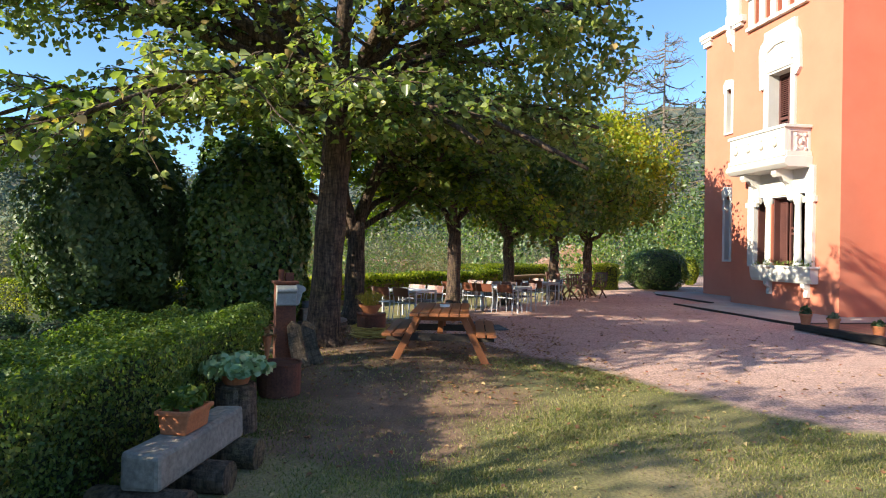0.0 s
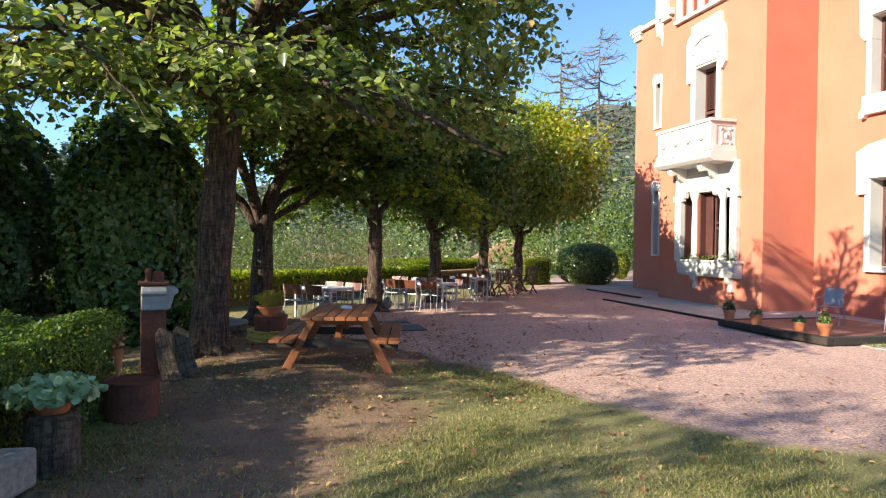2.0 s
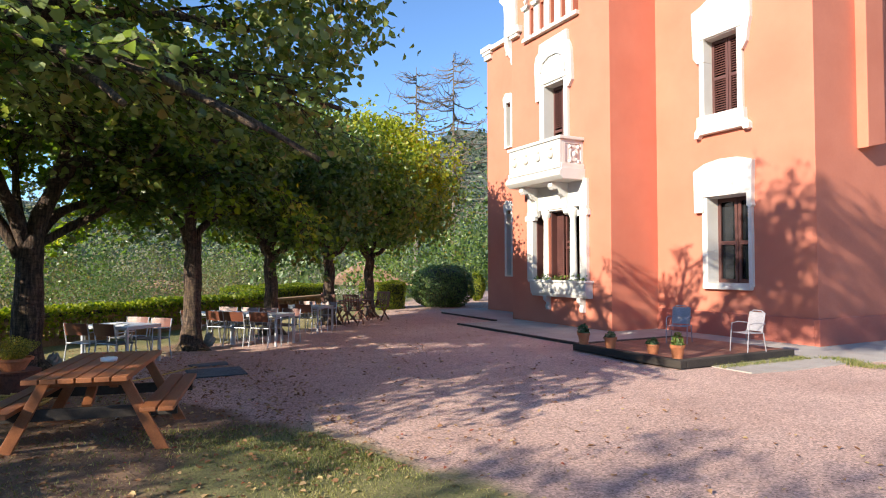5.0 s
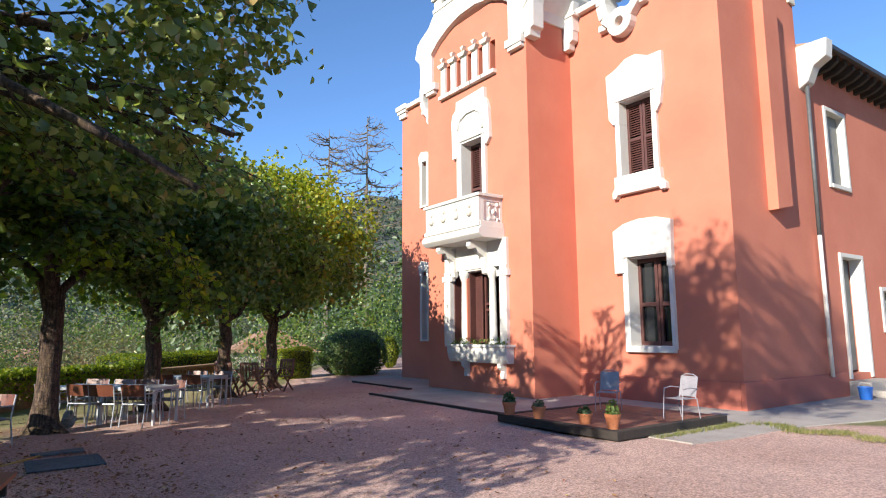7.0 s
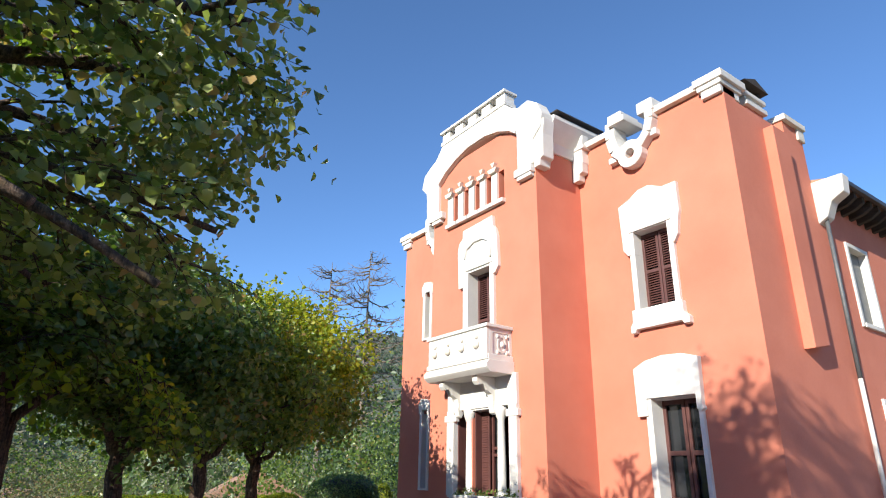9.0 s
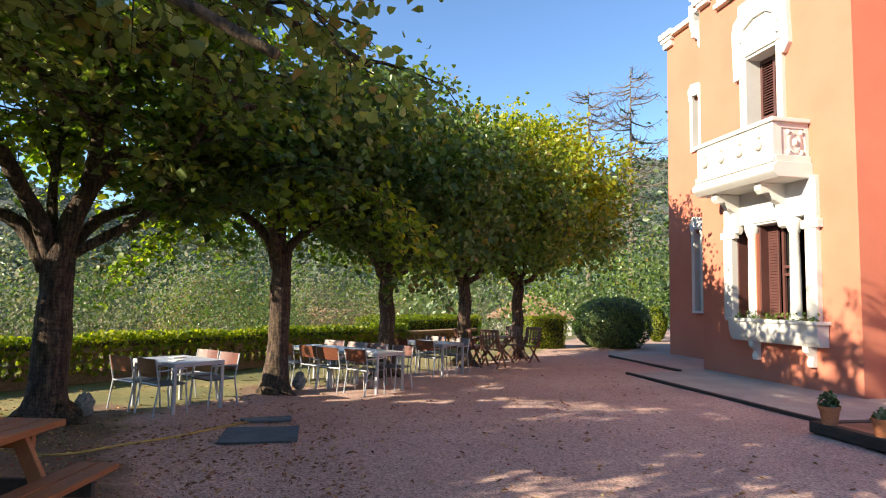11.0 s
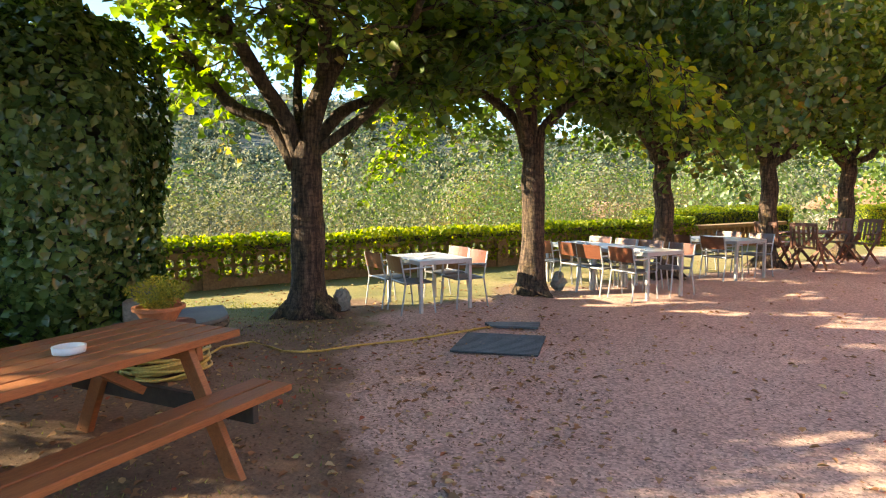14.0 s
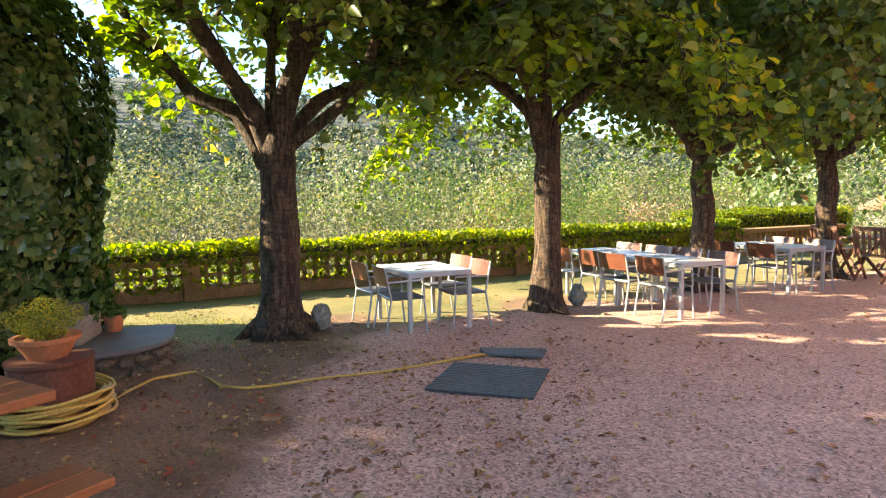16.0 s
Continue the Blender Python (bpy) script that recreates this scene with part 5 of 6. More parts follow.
def clipped(name, label, category, shape, count, leaf, mat, seed, core, kind="", spread=0.45, at=None, group=""):
    """A clipped shrub: a near-black core, the shade inside as colour, with leaves over its skin. shape gives a skin
    point and its outward way.
    """
    rng = np.random.default_rng(seed)
    ob = thing(name, label, category, at, group, kind)
    part("core", core, HEDGESHADE, ob)
    p, n = shape(rng, count)
    part("leaves", leaf_mesh("leaves", p, leaf, mat, rng, n, spread, 0.8, False), mat, ob)
    return ob


def skin_box(x0, x1, y0, y1, z0, z1, bulge=0.05, thick=0.1):
    def f(rng, count):
        a = np.array([(y1 - y0) * (z1 - z0), (y1 - y0) * (z1 - z0), (x1 - x0) * (z1 - z0), (x1 - x0) * (z1 - z0), 1.3 * (x1 - x0) * (y1 - y0)])
        side = rng.choice(5, count, p=a / a.sum())
        u = rng.random((count, 3))
        p = np.array([x0, y0, z0]) + u * (x1 - x0, y1 - y0, z1 - z0)
        n = np.zeros((count, 3))
        for k, (ax, val, sg) in enumerate(((0, x0, -1), (0, x1, 1), (1, y0, -1), (1, y1, 1), (2, z1, 1))):
            w = side == k
            p[w, ax] = val
            n[w, ax] = sg
        wave = bulge * (np.sin(p[:, 0] * 3.1 + p[:, 1] * 2.3) + np.sin(p[:, 2] * 5 + p[:, 1] * 4.4)) - thick * rng.random(count) ** 1.5
        return p + n * wave[:, None], n
    return f


def skin_round(centre, radii, power=2.0, lump=0.06):
    def f(rng, count):
        d = rng.normal(0, 1, (count, 3))
        d /= np.linalg.norm(d, axis=1, keepdims=True)
        k = (np.abs(d) ** power).sum(1) ** (-1 / power)
        k *= 1 + lump * np.sin(d[:, 0] * 7) * np.cos(d[:, 1] * 6 + d[:, 2] * 5) - 0.09 * rng.random(count)
        p = np.array(centre) + d * k[:, None] * np.array(radii)
        keep = p[:, 2] > 0.02
        return p[keep], d[keep]
    return f


def rounded_core(centre, radii, power=2.0, shrink=0.86):
    s = Shape()
    prof = []
    for i in range(13):
        a = -math.pi / 2 + math.pi * i / 12
        c, z = math.cos(a), math.sin(a)
        k = (abs(c) ** power + abs(z) ** power) ** (-1 / power)
        prof.append((max(0.005, c * k * shrink), z * k * shrink))
    s.lathe(prof, (0, 0, 0), 16)
    s.v = [(centre[0] + x * radii[0], centre[1] + y * radii[1], max(0.0, centre[2] + z * radii[2])) for x, y, z in s.v]
    return s


# ivy-clad column, dark conifer, clipped hedges
c = Q(-11.1, -0.54)
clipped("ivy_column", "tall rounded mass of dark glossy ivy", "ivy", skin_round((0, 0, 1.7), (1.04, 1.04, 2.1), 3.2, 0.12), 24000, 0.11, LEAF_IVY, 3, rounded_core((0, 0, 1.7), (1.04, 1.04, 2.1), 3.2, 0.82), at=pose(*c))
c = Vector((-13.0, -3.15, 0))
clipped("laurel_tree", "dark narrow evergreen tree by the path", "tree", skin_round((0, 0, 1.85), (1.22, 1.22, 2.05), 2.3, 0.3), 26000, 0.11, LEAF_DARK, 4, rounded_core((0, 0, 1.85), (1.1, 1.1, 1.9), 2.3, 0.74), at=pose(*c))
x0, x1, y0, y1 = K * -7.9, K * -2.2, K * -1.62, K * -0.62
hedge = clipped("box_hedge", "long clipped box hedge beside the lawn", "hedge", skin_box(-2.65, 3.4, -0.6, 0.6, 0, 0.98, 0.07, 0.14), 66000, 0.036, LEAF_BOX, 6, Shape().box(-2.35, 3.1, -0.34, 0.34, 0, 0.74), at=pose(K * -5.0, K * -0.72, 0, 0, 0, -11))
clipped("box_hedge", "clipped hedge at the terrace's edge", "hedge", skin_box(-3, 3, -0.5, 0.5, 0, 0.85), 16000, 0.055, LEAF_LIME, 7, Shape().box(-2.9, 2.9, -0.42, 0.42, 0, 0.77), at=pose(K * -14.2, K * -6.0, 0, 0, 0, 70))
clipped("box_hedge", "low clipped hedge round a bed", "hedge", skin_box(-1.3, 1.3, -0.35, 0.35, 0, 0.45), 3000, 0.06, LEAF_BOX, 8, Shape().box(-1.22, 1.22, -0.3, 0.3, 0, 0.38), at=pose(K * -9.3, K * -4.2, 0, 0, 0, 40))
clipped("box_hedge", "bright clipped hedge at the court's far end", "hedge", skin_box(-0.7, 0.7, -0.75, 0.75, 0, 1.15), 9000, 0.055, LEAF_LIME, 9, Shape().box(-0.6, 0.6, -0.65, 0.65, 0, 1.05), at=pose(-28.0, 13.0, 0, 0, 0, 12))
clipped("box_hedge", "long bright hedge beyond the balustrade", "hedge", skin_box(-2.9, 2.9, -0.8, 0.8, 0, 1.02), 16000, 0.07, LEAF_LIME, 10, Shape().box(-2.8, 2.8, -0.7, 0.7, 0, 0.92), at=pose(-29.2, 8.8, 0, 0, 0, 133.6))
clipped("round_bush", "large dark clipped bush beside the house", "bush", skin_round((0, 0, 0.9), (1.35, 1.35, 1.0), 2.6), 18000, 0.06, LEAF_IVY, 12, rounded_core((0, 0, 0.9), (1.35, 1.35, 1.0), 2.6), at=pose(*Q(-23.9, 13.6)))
clipped("thuja", "small bright cone-shaped thuja", "shrub", skin_round((0, 0, 0.75), (0.5, 0.5, 0.85), 1.6), 2500, 0.08, LEAF_LIME, 13, rounded_core((0, 0, 0.75), (0.5, 0.5, 0.85), 1.6), at=pose(*Q(-27.0, 17.0)))
for i, (x, y) in enumerate(((-10.2, -3.1), (-11.0, -4.2), (-8.6, -3.0))):
    clipped("sage_bush", "low grey-green rounded bush in a bed", "bush", skin_round((0, 0, 0.18), (0.45, 0.45, 0.3), 2), 900, 0.06, LEAF_DARK, 14 + i, rounded_core((0, 0, 0.18), (0.45, 0.45, 0.3), 2), at=pose(*Q(x, y)))


def woods(name, label, spots, mat, leaf, per, seed, height):
    """Far trees that nobody counts: many leafy clumps in one mesh, with their stems."""
    rng = np.random.default_rng(seed)
    pts, nor = [], []
    for x, y in spots:
        z = float(terrain(np.array(x), np.array(y)))
        h = height * rng.uniform(0.45, 1.6)
        w = h * rng.uniform(0.4, 0.62)
        k = int(per * 0.1)
        d = rng.normal(0, 1, (k, 3))
        d /= np.linalg.norm(d, axis=1, keepdims=True)
        c = np.array((x, y, z + h * 0.55)) + d * (w, w, h * 0.5) * (0.35 + 0.65 * rng.random((k, 1)) ** 0.5)
        pts.append(np.repeat(c, 10, 0) + rng.normal(0, w * 0.16, (k * 10, 3)))
        nor.append(np.repeat(d, 10, 0))
    return tagged(new(name, leaf_mesh(name, np.concatenate(pts), leaf, mat, rng, np.concatenate(nor) + (0, 0, 0.3), 0.3, 0.85, False)), label, "woods", kind="stuff")


rng = np.random.default_rng(77)


def beyond(lo, hi, s0, s1, count):
    t, s = rng.uniform(lo, hi, count), rng.uniform(s0, s1, count)
    return [tuple((RAIL + ROW * a + OUT * b)[:2]) for a, b in zip(t, s)]


woods("scrub", "pale thicket on the bank below the balustrade", beyond(-20, 50, 7, 24, 40), LEAF_GREY, 0.09, 2400, 1, 3.1)
woods("scrub", "green bushes on the bank below the balustrade", beyond(-20, 50, 6, 20, 16), LEAF_SHADY, 0.1, 2600, 11, 3.0)
woods("scrub", "light green bushes on the bank below the balustrade", beyond(-20, 50, 8, 24, 20), LEAF_PALE, 0.1, 2400, 14, 3.4)
woods("scrub", "browning bushes on the bank below the balustrade", beyond(-20, 50, 6, 22, 26), LEAF_RUSSET, 0.095, 2400, 12, 3.4)
woods("far_woods", "pale green trees on the valley's near side", beyond(-40, 90, 24, 60, 60), LEAF_GREY, 0.26, 900, 2, 8.0)
woods("far_woods", "fresher green trees on the valley's near side", beyond(-40, 90, 24, 60, 60), LEAF_PALE, 0.28, 900, 13, 7.5)
woods("far_woods", "deep green trees on the valley's near side", beyond(-40, 90, 26, 70, 60), LEAF_SHADY, 0.3, 900, 15, 8.5)
s = Shape()
for x, y in beyond(-12, 30, 6, 16, 26):
    z = float(terrain(np.array(x), np.array(y)))
    for k in range(7):
        a = rng.uniform(0, 6.28)
        h = rng.uniform(1.8, 4.0)
        s.tube(curve((x, y, z - 0.1), (x + math.cos(a) * h * 0.4, y + math.sin(a) * h * 0.4, z + h), 0.2, 4, 0.08, rng), [0.035, 0.03, 0.022, 0.014, 0.006], 4)
tagged(new("scrub_stems", s.mesh("scrub_stems", PALEBARK)), "pale bare stems of the thicket below the balustrade", "woods", kind="stuff")
spots = []
for _ in range(2800):
    a, r = radians(rng.uniform(120, 250)), 140 + 1060 * rng.random() ** 0.8
    spots.append((r * math.cos(a), r * math.sin(a)))
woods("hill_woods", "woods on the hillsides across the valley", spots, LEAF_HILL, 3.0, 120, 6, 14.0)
woods("far_woods", "darker green trees in the valley", beyond(-80, 180, 60, 170, 260), LEAF_BOX, 0.8, 260, 3, 10.0)
spots = [(K * (-29 - 3.0 * i + rng.normal(0, 1.5)), K * (12 + 2.2 * i + rng.normal(0, 3))) for i in range(10)]
woods("far_woods", "dark trees beyond the court", spots, LEAF_DARK, 0.26, 900, 4, 6.5)
spots = [tuple(Vector((-30, 12, 0)) + Vector((-rng.uniform(0, 60), rng.uniform(-14, 40), 0)))[:2] for _ in range(60)]
woods("far_woods", "mixed green trees behind the garden", spots, LEAF_GREEN, 0.17, 1100, 5, 5.0)

# two bare larches behind the house, dead twigs on a straight stem
for i, (x, y, h) in enumerate(((-62.0, 30.5, 23.5), (-60.5, 34.2, 25.0))):
    r2 = np.random.default_rng(90 + i)
    tree = thing("larch_tree", "bare dying larch with a straight stem", "tree", pose(x, y, -0.3), group="bare larches")
    s = Shape().tube([(0, 0, h * k / 8) for k in range(9)], [0.34 * (1 - k / 8.6) for k in range(9)], 8)
    part("trunk", s, PALEBARK, tree)
    s = Shape()
    for k in range(64):
        z = h * (0.3 + 0.68 * k / 64)
        a = r2.uniform(0, 6.28)
        ln = (h - z) * 0.45 + 1.3
        d = Vector((math.cos(a), math.sin(a), 0))
        tip = Vector((0, 0, z)) + d * ln + Vector((0, 0, ln * 0.12))
        pts = curve((0, 0, z), tip, -0.12 * ln, 5, 0.05, r2)
        s.tube(pts, [0.1, 0.08, 0.065, 0.05, 0.035, 0.02], 4)
        for j in range(12):
            q = pts[1 + j % 5]
            s.tube([q, q + Vector(r2.normal(0, 0.45, 3)) + d * 0.35], [0.032, 0.014], 3, caps=False)
    part("branch_whorl", s, PALEBARK, tree)

# ---- balustrade ----
rail = thing("balustrade", "low ochre stone balustrade with pierced panels", "balustrade", Matrix.Translation(RAIL) @ Matrix(((ROW.x, OUT.x, 0, 0), (ROW.y, OUT.y, 0, 0), (0, 0, 1, 0), (0, 0, 0, 1))), kind="structure")
L0, L1 = -3.0, 16.6
part("plinth", Shape().box(L0, L1, -0.02, 0.3, -0.4, 0.2), WALLSTONE, rail, bevel=0.02)
part("coping", Shape().box(L0, L1, -0.06, 0.34, 0.56, 0.66), WALLSTONE, rail, bevel=0.02)
# one pierced panel: cross-shaped bars that leave rounded openings
s = Shape()
for i in range(10):
    x = i * 0.2
    s.box(x + 0.075, x + 0.125, 0.06, 0.2, 0.2, 0.56)
    for z in (0.2, 0.38, 0.56):
        s.prism([(x + 0.1 + 0.065 * math.cos(a * math.pi / 4), z + 0.045 * math.sin(a * math.pi / 4)) for a in range(8)], "y", 0.07, 0.19)
s.box(0, 2.0, 0.08, 0.18, 0.365, 0.4)
panel_mesh = s.mesh("panel", WALLSTONE)
post_mesh = Shape().box(-0.14, 0.14, -0.09, 0.37, -0.4, 0.62).mesh("post", WALLSTONE)
for x in (-6.32, -0.12, 6.08, 12.28):
    if x > L0:
        part("post", post_mesh, WALLSTONE, rail, at=pose(x, 0, 0), bevel=0.02)
    for k in range(3):
        if L0 - 0.3 < x + 0.13 + 2.0 * k < L1 - 1.9:
            part("panel", panel_mesh, WALLSTONE, rail, at=pose(x + 0.13 + 2.02 * k, 0, 0))
rng = np.random.default_rng(8)
n = 15000
p = np.stack([rng.uniform(L0, 12.5, n), rng.uniform(-0.1, 0.5, n), 0.62 + 0.3 * rng.random(n)], 1)
p[:, 2] += 0.05 * np.sin(p[:, 0] * 2.3) * np.sin(p[:, 0] * 0.7)
hang = rng.random(n) < 0.42
p[hang, 1] = rng.choice([-0.1, 0.4], hang.sum(), p=[0.35, 0.65]) + rng.normal(0, 0.04, hang.sum())
p[hang, 2] = 0.66 - 0.5 * rng.random(hang.sum()) ** 1.5
ivy = thing("hedge", "sunlit ivy clipped flat along the top of the balustrade", "hedge", rail.matrix_basis.copy())
part("leaves", leaf_mesh("leaves", p, 0.095, LEAF_LIME, rng, np.tile((0.1, 0.1, 0.5), (n, 1)), 1.0, 0.85, False), LEAF_LIME, ivy)
part("stem_mass", Shape().box(L0, 12.5, 0.02, 0.26, 0.66, 0.76), LOGBARK, ivy)

# ---- the picnic table ----
def picnic_table(at):
    t = thing("picnic_table", "orange-stained wooden picnic table with two benches", "table", at)
    H, LEN, W = 0.74, 1.8, 0.84
    for i in range(6):
        y = -W / 2 + W / 6 * (i + 0.5)
        part("board", Shape().box(-LEN / 2, LEN / 2, y - W / 12 + 0.007, y + W / 12 - 0.007, H - 0.045, H), PINE, t, bevel=0.006)
    for sgn in (-1, 1):
        for k in range(2):
            y = sgn * (0.58 + 0.15 * k)
            part("bench_board", Shape().box(-LEN / 2, LEN / 2, y - 0.066, y + 0.066, 0.415, 0.455), PINE, t, bevel=0.006)
    for x in (-0.58, 0.58):
        for sgn in (-1, 1):
            s = Shape().prism([(sgn * 0.26, H - 0.045), (sgn * 0.36, H - 0.045), (sgn * 0.72, 0), (sgn * 0.6, 0)], "x", x - 0.022, x + 0.022)
            part("leg", s, PINE, t, bevel=0.005)
        part("seat_bearer", Shape().box(x + 0.024, x + 0.066, -0.78, 0.78, 0.31, 0.415), CHARRED, t, bevel=0.005)
        part("top_bearer", Shape().box(x + 0.024, x + 0.066, -0.38, 0.38, H - 0.135, H - 0.046), PINE, t, bevel=0.005)
        part("brace", Shape().beam((x * 0.9, 0, 0.42), (x * 0.28, 0, H - 0.06), 0.08, 0.045), PINE, t)
    part("stretcher", Shape().box(-0.3, 0.3, -0.05, 0.05, H - 0.14, H - 0.05), PINE, t)
    return t


ANG = 168.0
picnic_table(pose(K * -8.42, K * 2.25, 0.11, 0, 0, ANG))
ash = thing("ashtray", "clear glass ashtray on the picnic table", "ashtray", pose(K * -8.5, K * 2.3, 0.85))
part("dish", Shape().lathe([(0.06, 0), (0.075, 0.005), (0.08, 0.04), (0.065, 0.042), (0.055, 0.012), (0.001, 0.012)], sides=16), PAPER, ash, smooth=True)


# ---- tables and chairs of the terrace ----
def metal_table(at, lx, ly, group="tables under the lindens"):
    t = thing("table", "grey metal outdoor table with slatted grey top", "table", at, group)
    H = 0.72
    k = 6
    for i in range(k):
        y = -ly / 2 + ly / k * (i + 0.5)
        part("slat", Shape().box(-lx / 2 + 0.03, lx / 2 - 0.03, y - ly / k / 2 + 0.004, y + ly / k / 2 - 0.004, H - 0.02, H), TABLETOP, t)
    s = Shape()
    for y in (-ly / 2, ly / 2 - 0.035):
        s.box(-lx / 2, lx / 2, y, y + 0.035, H - 0.06, H + 0.002)
    for x in (-lx / 2, lx / 2 - 0.035):
        s.box(x, x + 0.035, -ly / 2 + 0.035, ly / 2 - 0.035, H - 0.06, H + 0.002)
    part("frame", s, ALU, t, bevel=0.004)
    for x in (-lx / 2 + 0.025, lx / 2 - 0.025):
        for y in (-ly / 2 + 0.025, ly / 2 - 0.025):
            part("leg", Shape().box(x - 0.024, x + 0.024, y - 0.024, y + 0.024, 0, H - 0.06), ALU, t, bevel=0.006)
    return t


def metal_chair(at):
    c = thing("chair", "silver metal armchair with brown plywood back and dark seat", "chair", at, "chairs under the lindens")
    for sy in (-0.26, 0.26):
        part("leg", Shape().tube([(0.24, sy, 0), (0.2, sy, 0.43)], 0.0125, 8), ALU, c)
        part("leg", Shape().tube([(-0.27, sy, 0), (-0.2, sy, 0.43), (-0.27, sy, 0.8)], 0.0125, 8), ALU, c)
        part("armrest", Shape().tube([(-0.235, sy, 0.63), (0.2, sy, 0.64), (0.21, sy, 0.43)], 0.0125, 8), ALU, c)
    part("seat", Shape().box(-0.21, 0.23, -0.24, 0.24, 0.41, 0.435), MESHCLOTH, c, bevel=0.01)
    s = Shape()
    for k in range(5):
        y0, y1 = -0.25 + 0.1 * k, -0.15 + 0.1 * k
        b0, b1 = 0.03 * math.cos(y0 * 6), 0.03 * math.cos(y1 * 6)
        n = len(s.v)
        for z, dx in ((0.58, 0.0), (0.8, -0.045)):
            for th in (0, 0.014):
                s.v += [(-0.235 - b0 + dx + th, y0, z), (-0.235 - b1 + dx + th, y1, z)]
        s.f += [(n, n + 1, n + 5, n + 4), (n + 3, n + 2, n + 6, n + 7), (n + 4, n + 5, n + 7, n + 6), (n + 1, n, n + 2, n + 3), (n, n + 4, n + 6, n + 2), (n + 1, n + 3, n + 7, n + 5)]
    part("backrest", s, CHAIRWOOD, c, smooth=False)
    part("crossbar", Shape().tube([(-0.2, -0.26, 0.43), (-0.2, 0.26, 0.43)], 0.011, 8).tube([(0.2, -0.26, 0.42), (0.2, 0.26, 0.42)], 0.011, 8), ALU, c)
    return c


RA = math.degrees(math.atan2(ROW.y, ROW.x))            # turn of the row
SIDE = Vector((-0.724, -0.69, 0))


def on_row(x, y, a, b):
    """A spot a metres along the row and b metres towards the balustrade from a survey point."""
    return Q(x, y) + ROW * a + SIDE * b


proto = None
groups = [((-13.17, 2.48), 0.83, 1.12, 1), ((-14.55, 5.08), 0.78, 1.2, 2), ((-16.58, 6.5), 0.86, 1.3, 1)]
for (ax, ay), da, db, count in groups:
    for j in range(count):
        c = on_row(ax, ay, da / 2, db * (j + 0.5) + 0.01 * j)
        metal_table(pose(*c, 0, 0, RA), da, db)
        for k, off in enumerate((-0.27, 0.29)):
            for face in (0, 1):
                p = on_row(ax, ay, da / 2 + (-1 if face == 0 else 1) * (da / 2 + 0.0 + 0.06 * k), db * (j + 0.5) + off * db)
                m = pose(*p, 0, 0, RA + (0 if face == 0 else 180) + (k * 7 - 3))
                proto = copy_thing(proto, m) if proto else metal_chair(m)
        for k in range(2):
            p = c + ROW * (0.1 - 0.25 * k) + SIDE * (0.22 - 0.4 * k)
            d = thing("menu_card", "folded pale card lying on the table", "card", pose(*p[:2], 0.722, 0, 0, RA + 20 * k))
            part("card", Shape().box(-0.1, 0.1, -0.07, 0.07, 0, 0.012), PAPER, d, bevel=0.003)


def folding_chair(at):
    c = thing("folding_chair", "dark brown wooden folding armchair with slatted back", "chair", at, "wooden chairs at the wooden table")
    for sy in (-0.24, 0.24):
        part("leg", Shape().beam((0.26, sy, 0), (-0.22, sy, 0.62), 0.03, 0.045), TEAK, c)
        part("leg", Shape().beam((-0.28, sy * 0.9, 0), (0.2, sy * 0.9, 0.46), 0.03, 0.045), TEAK, c)
        part("back_post", Shape().beam((-0.2, sy, 0.42), (-0.3, sy, 0.95), 0.03, 0.045), TEAK, c)
        part("armrest", Shape().beam((-0.24, sy, 0.66), (0.22, sy, 0.66), 0.05, 0.025), TEAK, c)
    for i in range(6):
        part("seat_slat", Shape().box(-0.2 + i * 0.075, -0.14 + i * 0.075, -0.23, 0.23, 0.44, 0.455), TEAK, c)
    for i in range(5):
        y = -0.18 + i * 0.09
        part("back_slat", Shape().beam((-0.21, y, 0.5), (-0.29, y, 0.9), 0.05, 0.015, up=(1, 0, 0)), TEAK, c)
    part("top_rail", Shape().beam((-0.3, -0.25, 0.93), (-0.3, 0.25, 0.93), 0.03, 0.07), TEAK, c)
    return c


wc = Q(-19.1, 8.25)
wt = thing("wooden_table", "dark brown slatted wooden folding table", "table", pose(*wc, 0, 0, RA))
for i in range(8):
    part("slat", Shape().box(-0.6, 0.6, -0.4 + i * 0.1, -0.31 + i * 0.1, 0.7, 0.725), TEAK, wt)
for x in (-0.42, 0.42):
    part("leg", Shape().beam((x, -0.36, 0), (x, 0.3, 0.7), 0.04, 0.05), TEAK, wt)
    part("leg", Shape().beam((x + 0.04, 0.36, 0), (x + 0.04, -0.3, 0.7), 0.04, 0.05), TEAK, wt)
proto = None
for a, b, r in ((-0.95, 0.25, 0), (-0.95, -0.5, 8), (0.95, 0.1, 180), (0.0, 0.75, -90), (0.95, -0.5, 172)):
    m = pose(*(wc + ROW * a + SIDE * b), 0, 0, RA + r)
    proto = copy_thing(proto, m) if proto else folding_chair(m)


